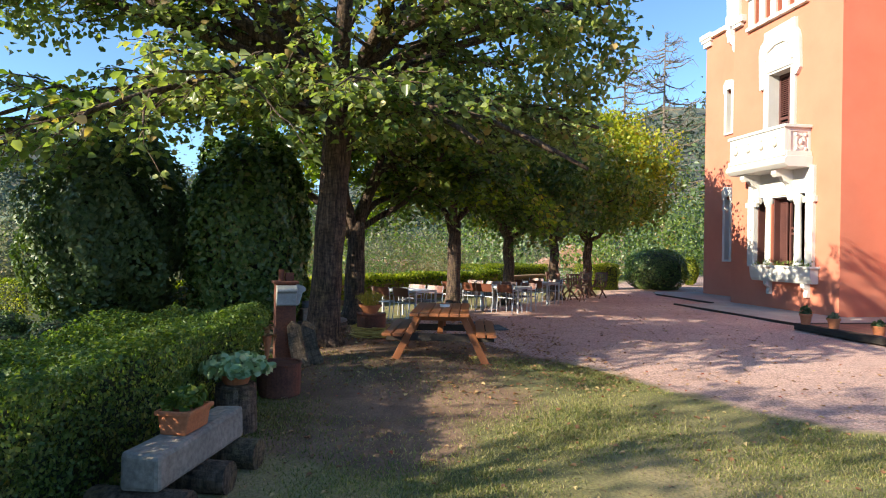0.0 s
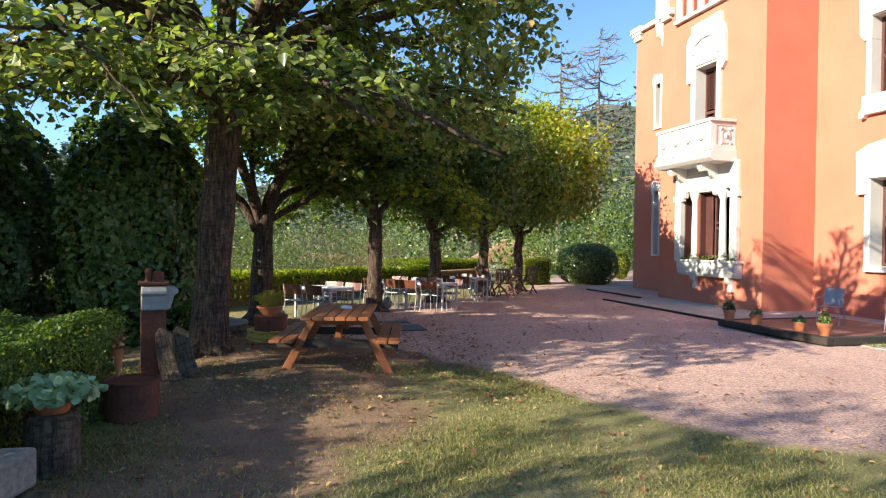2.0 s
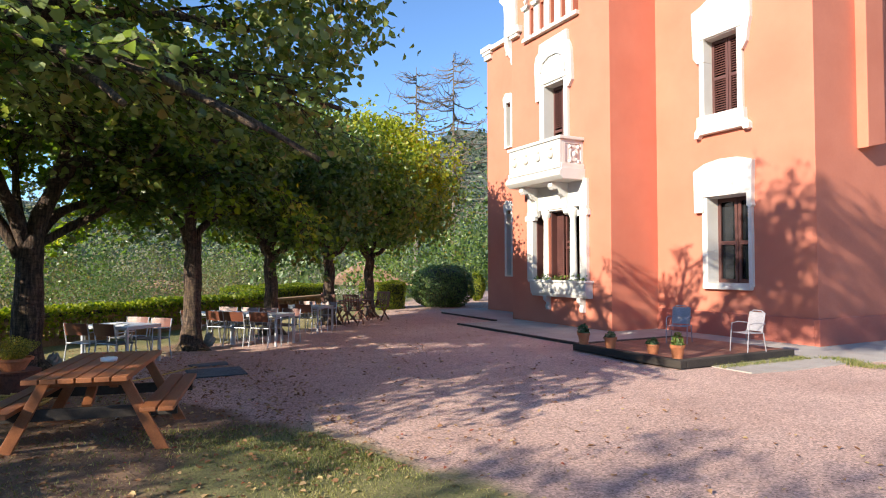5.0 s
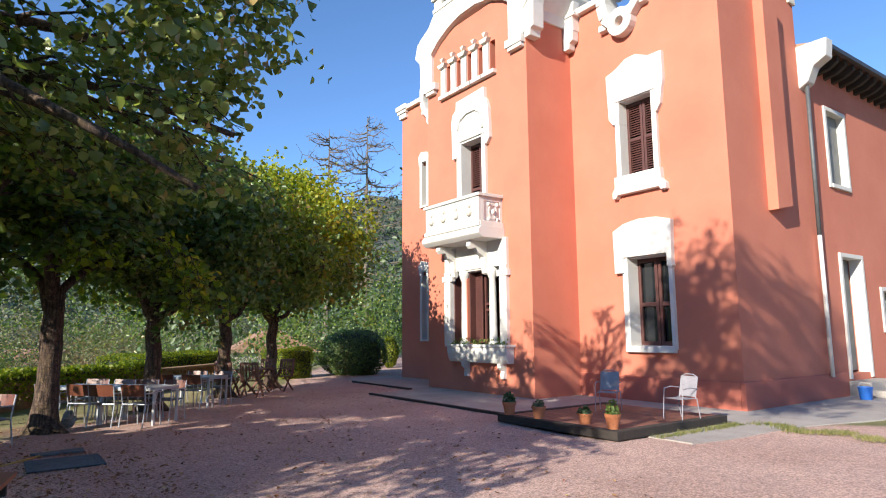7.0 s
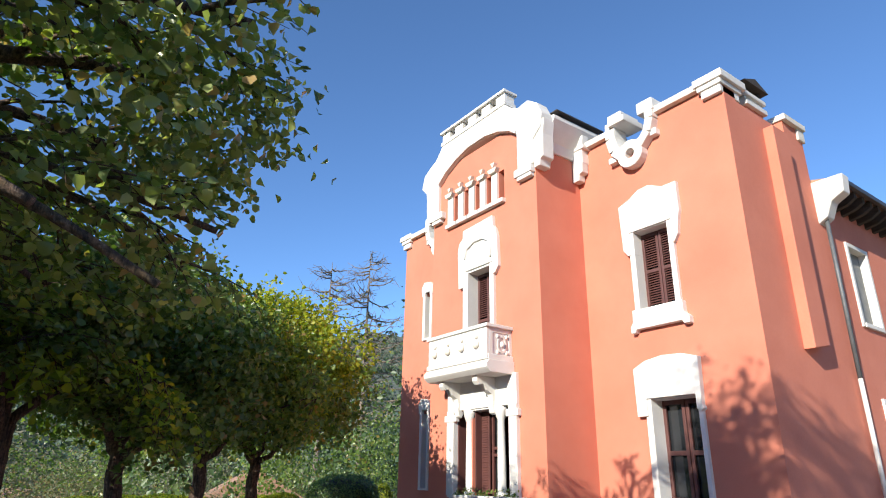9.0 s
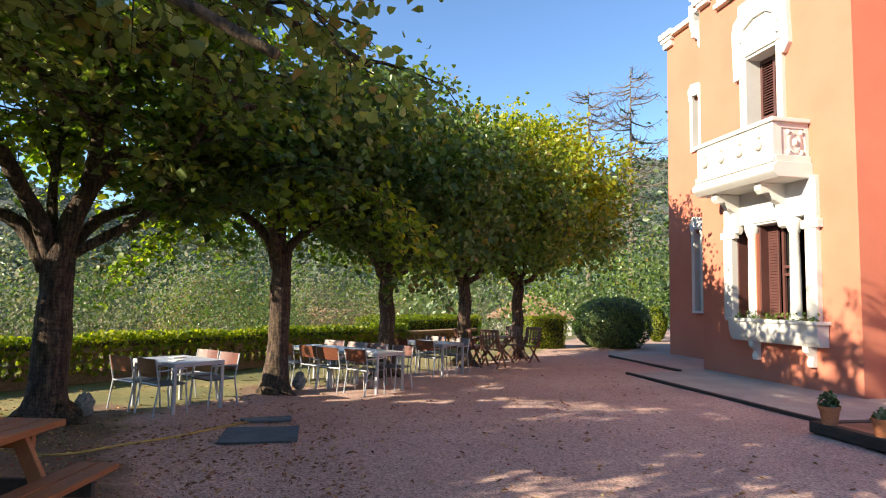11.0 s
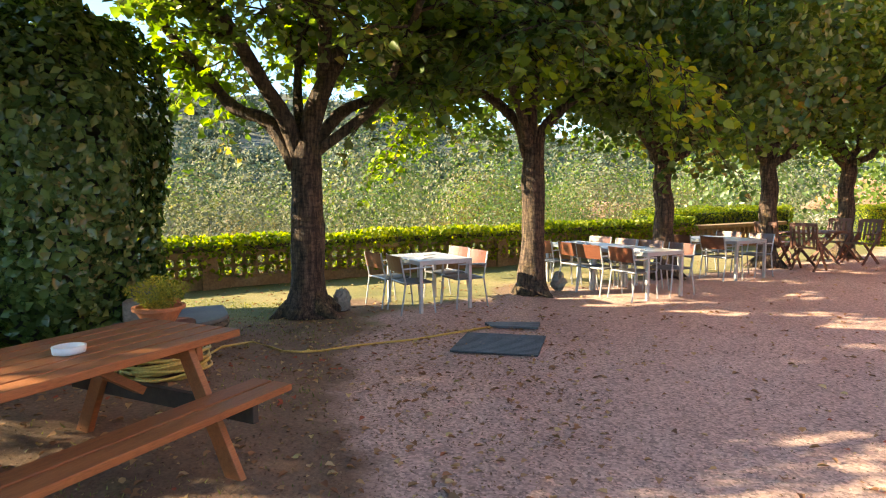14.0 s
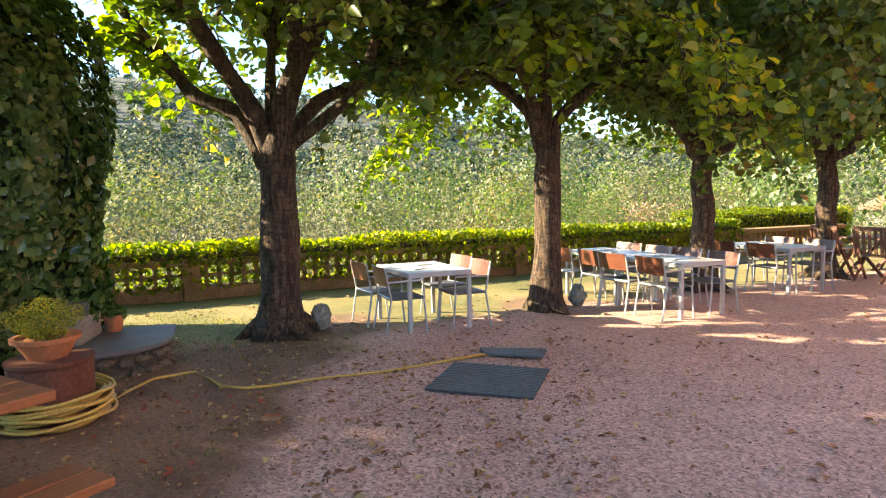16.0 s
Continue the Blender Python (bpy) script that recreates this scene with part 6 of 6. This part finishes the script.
# ---- by the hedge: stone bench, planters, drum and post ----
def pot(name, label, at, r0, r1, h, mat=TERRA, plant=None, seed=0, category="plant pot"):
    t = thing(name, label, category, at)
    part("pot", Shape().lathe([(r0, 0), (r1 * 0.96, h * 0.8), (r1 * 1.06, h * 0.8), (r1 * 1.08, h), (r1 * 0.92, h), (r1 * 0.9, h * 0.86), (0.001, h * 0.86)], sides=22), mat, t, smooth=False)
    if plant:
        pm, count, size, rad, hh = plant
        g = np.random.default_rng(seed)
        d = g.normal(0, 1, (count, 3))
        d /= np.linalg.norm(d, axis=1, keepdims=True)
        d[:, 2] = np.abs(d[:, 2])
        p = np.array((0, 0, h * 0.9)) + d * (rad, rad, hh) * g.random((count, 1)) ** 0.4
        part("plant", leaf_mesh("plant", p, size, pm, g, d + (0, 0, 0.3), 0.5, 0.9), pm, t)
        s = Shape()
        for k in range(9):
            q = p[k * (count // 9)]
            s.tube([(0, 0, h * 0.8), tuple(q * (0.5, 0.5, 1) + (0, 0, -0.02)), tuple(q)], [0.006, 0.005, 0.003], 4)
        part("stems", s, LOGBARK, t)
    return t


bench = thing("stone_bench", "rough stone beam laid on short round logs", "bench", pose(K * -4.4, K * 0.05, 0, 0, 0, 164))
s = Shape().box(-0.6, 0.6, -0.125, 0.125, 0.225, 0.455)
rb = random.Random(4)
s.v = [(x + rb.uniform(-0.02, 0.02), y + rb.uniform(-0.015, 0.015), z + rb.uniform(-0.012, 0.012)) for x, y, z in s.v]
part("beam", s, STONE, bench, bevel=0.03)
for x in (-0.55, 0.0, 0.5):
    part("log", Shape().tube([(x, -0.3, 0.11), (x, 0.34, 0.11)], 0.115, 14, rough=0.06, seed=int(x * 10)), LOGBARK, bench)
planter = thing("planter_box", "terracotta trough with green seedlings on the stone bench", "planter", pose(K * -4.35, K * 0.03, 0.455, 0, 0, 164) @ Matrix.Diagonal((0.84, 0.84, 0.88, 1)))
s = Shape().prism([(-0.11, 0), (0.11, 0), (0.14, 0.17), (-0.14, 0.17)], "x", -0.18, 0.18)
part("trough", s, TERRA, planter, bevel=0.012)
part("rim", Shape().box(-0.2, 0.2, -0.155, -0.125, 0.15, 0.185).box(-0.2, 0.2, 0.125, 0.155, 0.15, 0.185).box(-0.2, -0.17, -0.125, 0.125, 0.15, 0.185).box(0.17, 0.2, -0.125, 0.125, 0.15, 0.185), TERRA, planter, bevel=0.006)
g = np.random.default_rng(2)
p = np.stack([g.uniform(-0.16, 0.16, 220), g.uniform(-0.11, 0.11, 220), 0.17 + 0.14 * g.random(220)], 1)
part("foliage", leaf_mesh("foliage", p, 0.07, LEAF_BOX, g), LEAF_BOX, planter)
stump = thing("log_stump", "upright log with rough bark used as a stand", "log", pose(*G(-5.62, 0.12)))
part("log", Shape().lathe([(0.2, 0), (0.19, 0.2), (0.185, 0.43), (0.17, 0.45), (0.001, 0.45)], sides=18), LOGBARK, stump)
pot("potted_succulent", "terracotta bowl of pale green trailing succulents", pose(*G(-5.62, 0.12, 0.45)), 0.11, 0.16, 0.13, TERRA, (LEAF_SUCC, 560, 0.075, 0.34, 0.16), 5)
drum = thing("rusty_drum", "low rusted iron drum on the lawn", "drum", pose(*G(-6.75, 0.35)))
part("drum", Shape().lathe([(0.25, 0), (0.25, 0.02), (0.245, 0.1), (0.25, 0.34), (0.26, 0.35), (0.26, 0.37), (0.24, 0.37), (0.235, 0.35), (0.001, 0.35)], sides=26), RUST, drum)
cone = thing("cone_planter", "slender terracotta cone with a dry plant", "plant pot", pose(*G(-6.85, 0.22, 0.37)))
part("cone", Shape().lathe([(0.012, 0), (0.03, 0.12), (0.055, 0.26), (0.06, 0.28), (0.045, 0.28), (0.001, 0.26)], sides=14), TERRA, cone)
g = np.random.default_rng(12)
part("dry_plant", leaf_mesh("dry_plant", g.normal(0, 0.05, (40, 3)) + (0, 0, 0.34), 0.06, LEAF_DEAD, g), LEAF_DEAD, cone)
post = thing("lamp_post", "rusted square post with two weathered lamp boxes", "post", pose(*G(-7.95, 0.29), 0, 0, 12) @ Matrix.Diagonal((1.12, 1.12, 0.9, 1)))
part("post", Shape().box(-0.12, 0.12, -0.12, 0.12, 0, 1.24), RUST, post, bevel=0.008)
part("cap", Shape().box(-0.16, 0.16, -0.15, 0.15, 1.24, 1.275), RUST, post, bevel=0.005)
part("chimney", Shape().box(-0.05, 0.05, 0.0, 0.1, 1.275, 1.4), RUST, post, bevel=0.006)
part("pipe", Shape().tube([(0.03, -0.05, 1.275), (0.03, -0.05, 1.45)], 0.035, 12), RUST, post)
hood = [(0.12, 0.9), (0.16, 0.92), (0.2, 1.1), (0.24, 1.13), (0.24, 1.17), (0.2, 1.21), (0.12, 1.22)]
part("lamp_box", Shape().prism(hood, "y", -0.12, 0.12), LAMPGREY, post, "weathered grey hooded lamp", bevel=0.01)
part("lamp_box", Shape().prism(hood, "x", -0.11, 0.11), LAMPGREY, post, "weathered grey hooded lamp", bevel=0.01)
for i, (dx, dy, r) in enumerate(((0.24, 0.26, 84), (0.12, 0.44, 96))):
    slab = thing("wood_slab", "dark weathered wooden slab leaning on the post", "timber", pose(K * -7.95 + dx, K * 0.29 + dy, 0.11, -9, -16, r))
    s = Shape().prism([(-0.1, 0), (0.12, 0), (0.1, 0.3), (0.13, 0.55), (0.02, 0.66), (-0.06, 0.6), (-0.1, 0.35)], "y", -0.04, 0.04)
    part("slab", s, LOGBARK, slab, bevel=0.015)

# ---- round the ivy column: drum with hose, flat stone bed, pots ----
hd = thing("hose_drum", "rusted iron drum beside the picnic table", "drum", pose(*G(-10.15, 1.42)))
part("drum", Shape().lathe([(0.26, 0), (0.26, 0.4), (0.27, 0.42), (0.27, 0.44), (0.001, 0.44)], sides=24), RUST, hd)
heather = pot("potted_heather", "terracotta bowl with spiky yellow-green heather", pose(*G(-10.15, 1.4, 0.44)), 0.12, 0.2, 0.15, TERRA)
g = np.random.default_rng(6)
a, r, z = g.uniform(0, 6.28, 3200), g.random(3200) ** 0.6, g.random(3200)
lean_out = 0.1 + 0.2 * z
strand = np.floor(a * 11) / 11
p = np.stack([np.cos(strand) * r * lean_out + g.normal(0, 0.006, 3200), np.sin(strand) * r * lean_out + g.normal(0, 0.006, 3200), 0.13 + z * (0.3 - 0.12 * r)], 1)
part("heather_sprays", leaf_mesh("heather_sprays", p, 0.024, LEAF_HEATHER, g, None, 1.0, 0.35, False), LEAF_HEATHER, heather)
coil = thing("hose_coil", "coiled yellow garden hose round the drum", "hose", pose(*G(-10.15, 1.42)))
for k in range(16):
    rr = 0.3 + 0.024 * (k % 4) + 0.012 * math.sin(k * 2.7)
    z = 0.02 + 0.05 * (k // 4) + 0.012 * (k % 4)
    pts = [(rr * math.cos(a * 0.2618), rr * math.sin(a * 0.2618), z + 0.012 * math.sin(a * 0.9 + k)) for a in range(25)]
    part("loop", Shape().tube(pts, 0.013, 6, caps=False), HOSE, coil, smooth=True)
hose = thing("garden_hose", "yellow garden hose lying across the gravel", "hose")
hp = [(-10.45, 1.5), (-10.75, 1.35), (-11.1, 1.25), (-11.38, 1.39), (-11.22, 1.66), (-11.09, 1.86), (-11.12, 2.03), (-11.21, 2.16), (-11.49, 2.38), (-11.85, 2.81), (-12.19, 3.09), (-12.6, 3.44)]
part("tube", Shape().tube([G(x, y, 0.024) for x, y in hp], 0.0125, 7), HOSE, hose, smooth=True)
bed = thing("stone_kerb", "low curved stone kerb with a flat slab top", "kerb", pose(-13.2, 0.55, 0, 0, 0, 40))
half = [(0.62 * math.cos(a), 0.1 + 0.62 * math.sin(a)) for a in (radians(-80 + 16 * k) for k in range(11))]
part("slab", Shape().prism([(-0.55, -0.5)] + half + [(-0.55, 0.72)], "z", 0.25, 0.3), DARKSLAB, bed, bevel=0.02)
part("rubble_core", Shape().prism([(-0.5, -0.44)] + [(x * 0.88, y * 0.88) for x, y in half] + [(-0.5, 0.64)], "z", 0, 0.25), RUBBLE, bed)
rk = random.Random(9)
for row in range(2):
    for k in range(11):
        a = radians(-86 + 17 * k + 8 * row)
        st = Shape().ball((0, 0, 0), 0.075, 0.8, 6)
        st.v = [(x * rk.uniform(0.8, 1.25), y * rk.uniform(0.7, 1.3), z * rk.uniform(0.75, 1.1)) for x, y, z in st.v]
        part("stone", st, RUBBLE, bed, at=pose(0.55 * math.cos(a), 0.1 + 0.55 * math.sin(a), 0.06 + 0.12 * row, 0, 0, math.degrees(a)))
blk = thing("stone_block", "rough ochre stone block with a dark lidded bowl", "stone", pose(-13.15, 0.38, 0.3, 0, 0, 30))
part("block", Shape().box(-0.3, 0.3, -0.16, 0.16, 0, 0.24), STONE, blk, bevel=0.03)
part("bowl", Shape().lathe([(0.13, 0.24), (0.15, 0.3), (0.15, 0.34), (0.12, 0.37), (0.001, 0.38)], sides=18), IRONGREY, blk)
pot("potted_plant", "terracotta pot with small green plant on the kerb", pose(-13.6, 0.4, 0.3), 0.07, 0.1, 0.17, TERRA, (LEAF_BOX, 90, 0.06, 0.12, 0.12), 7)
pot("potted_plant", "terracotta pot with pale flowers by the ivy", pose(-13.3, 0.08, 0.3), 0.1, 0.15, 0.2, TERRA, (LEAF_BOX, 120, 0.06, 0.16, 0.12), 8)
pot("potted_plant", "small terracotta pot beside the heather", pose(*G(-10.62, 0.72)), 0.08, 0.11, 0.18, TERRA, (LEAF_DARK, 60, 0.06, 0.1, 0.1), 9)
# carved stones leaning on the row's trunks
for x, y, z in ((-13.12, 1.52, 0.0), (-15.12, 3.92, 0.0)):
    st = thing("stone", "small weathered lump of stone at the foot of a tree", "stone", pose(K * x, K * y, z))
    s = Shape().ball((0, 0, 0.16), 0.12, 1.3)
    rr = random.Random(int(x * 7))
    s.v = [(a * rr.uniform(0.8, 1.25), b * rr.uniform(0.8, 1.25), max(0, c * rr.uniform(0.85, 1.15))) for a, b, c in s.v]
    part("lump", s, STONE, st)

# drain grate and the boards beside it
gr = thing("drain_grate", "dark grey metal mat of parallel bars on the gravel", "grate", pose(*Q(-11.88, 3.63, 0.015)))
part("backing", Shape().box(-0.42, 0.42, -0.45, 0.45, 0, 0.008), BLACK, gr)
for i in range(17):
    part("bar", Shape().box(-0.41 + i * 0.05, -0.38 + i * 0.05, -0.45, 0.45, 0.006, 0.022), IRONGREY, gr)
for i in range(3):
    b = thing("plank", "weathered grey plank lying on the gravel", "timber", pose(-14.75 - 0.09 * i, 4.27, 0.012, 0, 0, 3 + 4 * i))
    part("plank", Shape().box(-0.04, 0.04, -0.3 - 0.04 * i, 0.3, 0, 0.03), IRONGREY, b, bevel=0.006)

# ---- the deck before the house ----
DX0, DX1, DY0, DY1 = -13.27, -10.38, 11.42, 14.6
deck = thing("deck", "low wooden deck framed by black sleepers", "deck", pose(0, 0, 0.026))
part("sleeper", Shape().box(DX0, DX1, DY0, DY0 + 0.16, 0, 0.15), CHARRED, deck, bevel=0.015)
part("sleeper", Shape().box(DX1 - 0.16, DX1, DY0 + 0.16, DY1, 0, 0.15), CHARRED, deck, bevel=0.015)
part("sleeper", Shape().box(DX0, DX0 + 0.16, DY0 + 0.16, DY1, 0, 0.15), CHARRED, deck, bevel=0.015)
k = 16
for i in range(k):
    w = (DY1 - DY0 - 0.16) / k
    y = DY0 + 0.16 + i * w
    part("board", Shape().box(DX0 + 0.16, DX1 - 0.16, y + 0.005, y + w - 0.005, 0.1, 0.135), DECKWOOD, deck)


def mesh_chair(at):
    c = thing("chair", "pale metal garden armchair with mesh seat", "chair", at, "chairs on the deck")
    for sx in (-0.25, 0.25):
        part("leg", Shape().tube([(sx, -0.26, 0), (sx, -0.22, 0.44), (sx, -0.2, 0.63)], 0.012, 8), PALEMESH, c)
        part("leg", Shape().tube([(sx, 0.28, 0), (sx, 0.2, 0.44)], 0.012, 8), PALEMESH, c)
        part("armrest", Shape().tube([(sx, -0.2, 0.63), (sx, 0.0, 0.66), (sx, 0.25, 0.63)], 0.012, 8), PALEMESH, c)
        part("back_post", Shape().tube([(sx * 0.85, 0.2, 0.42), (sx * 0.85, 0.3, 0.86)], 0.012, 8), PALEMESH, c)
    part("seat", Shape().box(-0.22, 0.22, -0.22, 0.22, 0.42, 0.432), PALEMESH, c, bevel=0.005)
    part("backrest", Shape().prism([(0.205, 0.46), (0.215, 0.46), (0.31, 0.88), (0.3, 0.88)], "x", -0.22, 0.22), PALEMESH, c)
    part("top_bow", Shape().tube([(-0.21, 0.3, 0.86), (-0.1, 0.31, 0.92), (0.1, 0.31, 0.92), (0.21, 0.3, 0.86)], 0.012, 8), PALEMESH, c)
    return c


ch1 = mesh_chair(pose(-12.3, 13.55, 0.16, 0, 0, 28))
ch1.scale = (0.86, 0.86, 0.86)
copy_thing(ch1, pose(-10.68, 13.6, 0.16, 0, 0, -8))
for i, (x, y, h, count) in enumerate(((-13.0, 11.5, 0.24, 170), (-12.25, 11.55, 0.22, 140), (-11.35, 11.78, 0.18, 150), (-10.62, 11.62, 0.24, 130))):
    pot("potted_plant", ("terracotta pot with a bushy dark plant on the deck", "terracotta pot with white flowers on the deck", "small pot with a dark shrub on the deck", "terracotta pot with a tall leafy plant on the deck")[i],
        pose(x, y, 0.175 if y < 11.7 else 0.16), 0.09, 0.125, h, TERRA, ((LEAF_DARK, LEAF_PALE, LEAF_DARK, LEAF_BOX)[i], count, 0.055, 0.12, (0.22, 0.14, 0.14, 0.26)[i]), 20 + i)
# by the side door
bk = thing("bucket", "bright blue plastic bucket on the pavement", "bucket", pose(K * -8.95, K * 18.0, 0.026))
part("pail", Shape().lathe([(0.13, 0), (0.16, 0.28), (0.175, 0.28), (0.175, 0.31), (0.15, 0.31), (0.13, 0.05), (0.001, 0.05)], sides=20), BLUE, bk)
part("handle", Shape().tube([(-0.16, 0, 0.3), (-0.1, 0, 0.4), (0.1, 0, 0.4), (0.16, 0, 0.3)], 0.006, 6), PAPER, bk)
bn = thing("laundry_bin", "tall white bin with a wooden broom handle", "bin", pose(K * -8.75, K * 19.9, 0.026))
part("bin", Shape().lathe([(0.24, 0), (0.3, 0.75), (0.32, 0.75), (0.32, 0.8), (0.29, 0.8), (0.001, 0.78)], sides=22), PAPER, bn)
part("broom_handle", Shape().tube([(0, 0.1, 0.78), (-0.25, -0.3, 1.5)], 0.016, 8), CHAIRWOOD, bn)

# far houses in the valley
for i, (x, y, w, d, h, r) in enumerate(((-62, 6, 9, 7, 5, 20), (-55, 22, 7, 6, 5.5, -15), (-48, -30, 10, 7, 4.5, 35))):
    z = float(terrain(np.array(float(x)), np.array(float(y))))
    hs = thing("far_house", "pale rendered house with a tiled roof among the trees", "house", pose(x, y, z - 2.2, 0, 0, r), "far houses")
    part("wall", Shape().box(-w / 2, w / 2, -d / 2, d / 2, 0, h), FARBUILD, hs)
    part("roof", Shape().prism([(-d / 2 - 0.5, h - 0.1), (d / 2 + 0.5, h - 0.1), (0, h + 1.9)], "x", -w / 2 - 0.4, w / 2 + 0.4), ROOFTILE, hs)
    for k in range(3):
        part("window", Shape().box(-w / 2 + 1.2 + k * w / 3.4, -w / 2 + 2.1 + k * w / 3.4, -d / 2 - 0.03, -d / 2 + 0.05, h * 0.5, h * 0.75), GLASS, hs)
        part("window", Shape().box(w / 2 - 0.05, w / 2 + 0.03, -d / 2 + 1 + k * 2, -d / 2 + 1.9 + k * 2, h * 0.5, h * 0.75), GLASS, hs)

# ---- lawn, fallen leaves ----
def scatter(rng, count, x0, x1, y0, y1):
    return np.stack([rng.uniform(x0, x1, count), rng.uniform(y0, y1, count)], 1)


g = np.random.default_rng(101)
p = np.concatenate([scatter(g, 110000, -13.5, -0.5, -1.2, 8.0), scatter(g, 230000, -8.5, -1.0, -0.3, 6.5)])
gd = inside(p[:, 0], p[:, 1], GRAVEL)
patch = np.sin(p[:, 0] * 1.9 + np.sin(p[:, 1] * 1.3)) * np.cos(p[:, 1] * 2.2) + g.normal(0, 0.5, len(p))
p = p[(gd < -0.1) & (patch > -0.3)]
bare = np.zeros(len(p))
for cx, cy, rr in ((-7.2, 1.2, 1.4), (-6.4, 2.0, 1.0), (-5.2, 1.3, 0.8), (-7.7, 2.0, 1.1), (-9.0, 1.6, 1.6), (-9.2, 3.1, 1.1), (-10.8, 1.6, 1.3)):
    bare = np.maximum(bare, np.clip(1.3 - np.hypot(p[:, 0] - cx, p[:, 1] - cy) / rr, 0, 0.85))
p = p[g.random(len(p)) > bare]
edge = np.stack([g.normal(-10.2, 0.06, 1500) + 0.05 * np.sin(np.arange(1500)), 14.6 - 2.4 * g.random(1500) ** 1.6], 1)
clump = g.uniform(-10.1, -7.6, 26)
edge = np.concatenate([edge, np.stack([np.repeat(clump, 120) + g.normal(0, 0.12, 3120), 14.85 + 0.25 * np.sin(np.repeat(clump, 120) * 5) + g.normal(0, 0.1, 3120)], 1)])
p = np.concatenate([p, edge / K])
v0 = np.concatenate([p * K, 0.2 * np.exp(-((p[:, :1] + 8.9) ** 2 + (p[:, 1:] - 1.1) ** 2) * K * K / 4.5) - 0.005], 1)
a = g.uniform(0, 6.28, len(p))
side = np.stack([np.cos(a), np.sin(a), np.zeros(len(p))], 1) * 0.006
v0[-len(edge):, 2] = 0.02
h = g.uniform(0.012, 0.042, (len(p), 1))
h[-len(edge):] *= 1.7
tip = v0 + np.concatenate([g.normal(0, 0.018, (len(p), 2)), h], 1)
v = np.stack([v0 - side, v0 + side, tip], 1).reshape(-1, 3)
tagged(new("grass", quads_mesh("grass", v, np.arange(len(v)).reshape(-1, 3), GRASS)), "short patchy lawn grass", "grass", kind="stuff")
p = np.concatenate([scatter(g, 1300, -14, -2.5, 0.2, 8), scatter(g, 1500, -12.5, -6.5, 0.3, 4.6), scatter(g, 500, -22, -9, 3, 11), scatter(g, 500, -16, -11, -1, 4)])
c = np.concatenate([p * K, 0.2 * np.exp(-((p[:, :1] + 8.9) ** 2 + (p[:, 1:] - 1.1) ** 2) * K * K / 4.5) + 0.018], 1)
tagged(new("fallen_leaves", leaf_mesh("fallen_leaves", c, 0.046, LEAF_DEAD, g, None, 0.16, 0.75, True, 0.5)), "brown and yellow fallen leaves on the ground", "leaves", kind="stuff")
p = np.concatenate([scatter(g, 9000, -12.5, -6.8, 0.2, 4.4), scatter(g, 7000, -13, -2.5, 0.0, 7.5), scatter(g, 6000, -20, -7, 2, 9)])
c = np.concatenate([p * K, 0.2 * np.exp(-((p[:, :1] + 8.9) ** 2 + (p[:, 1:] - 1.1) ** 2) * K * K / 4.5) + 0.012], 1)
tagged(new("leaf_litter", leaf_mesh("leaf_litter", c, 0.019, LITTER, g, None, 0.3, 0.6, False, 0.6)), "crumbled dark leaf litter and bits of stone", "litter", kind="stuff")
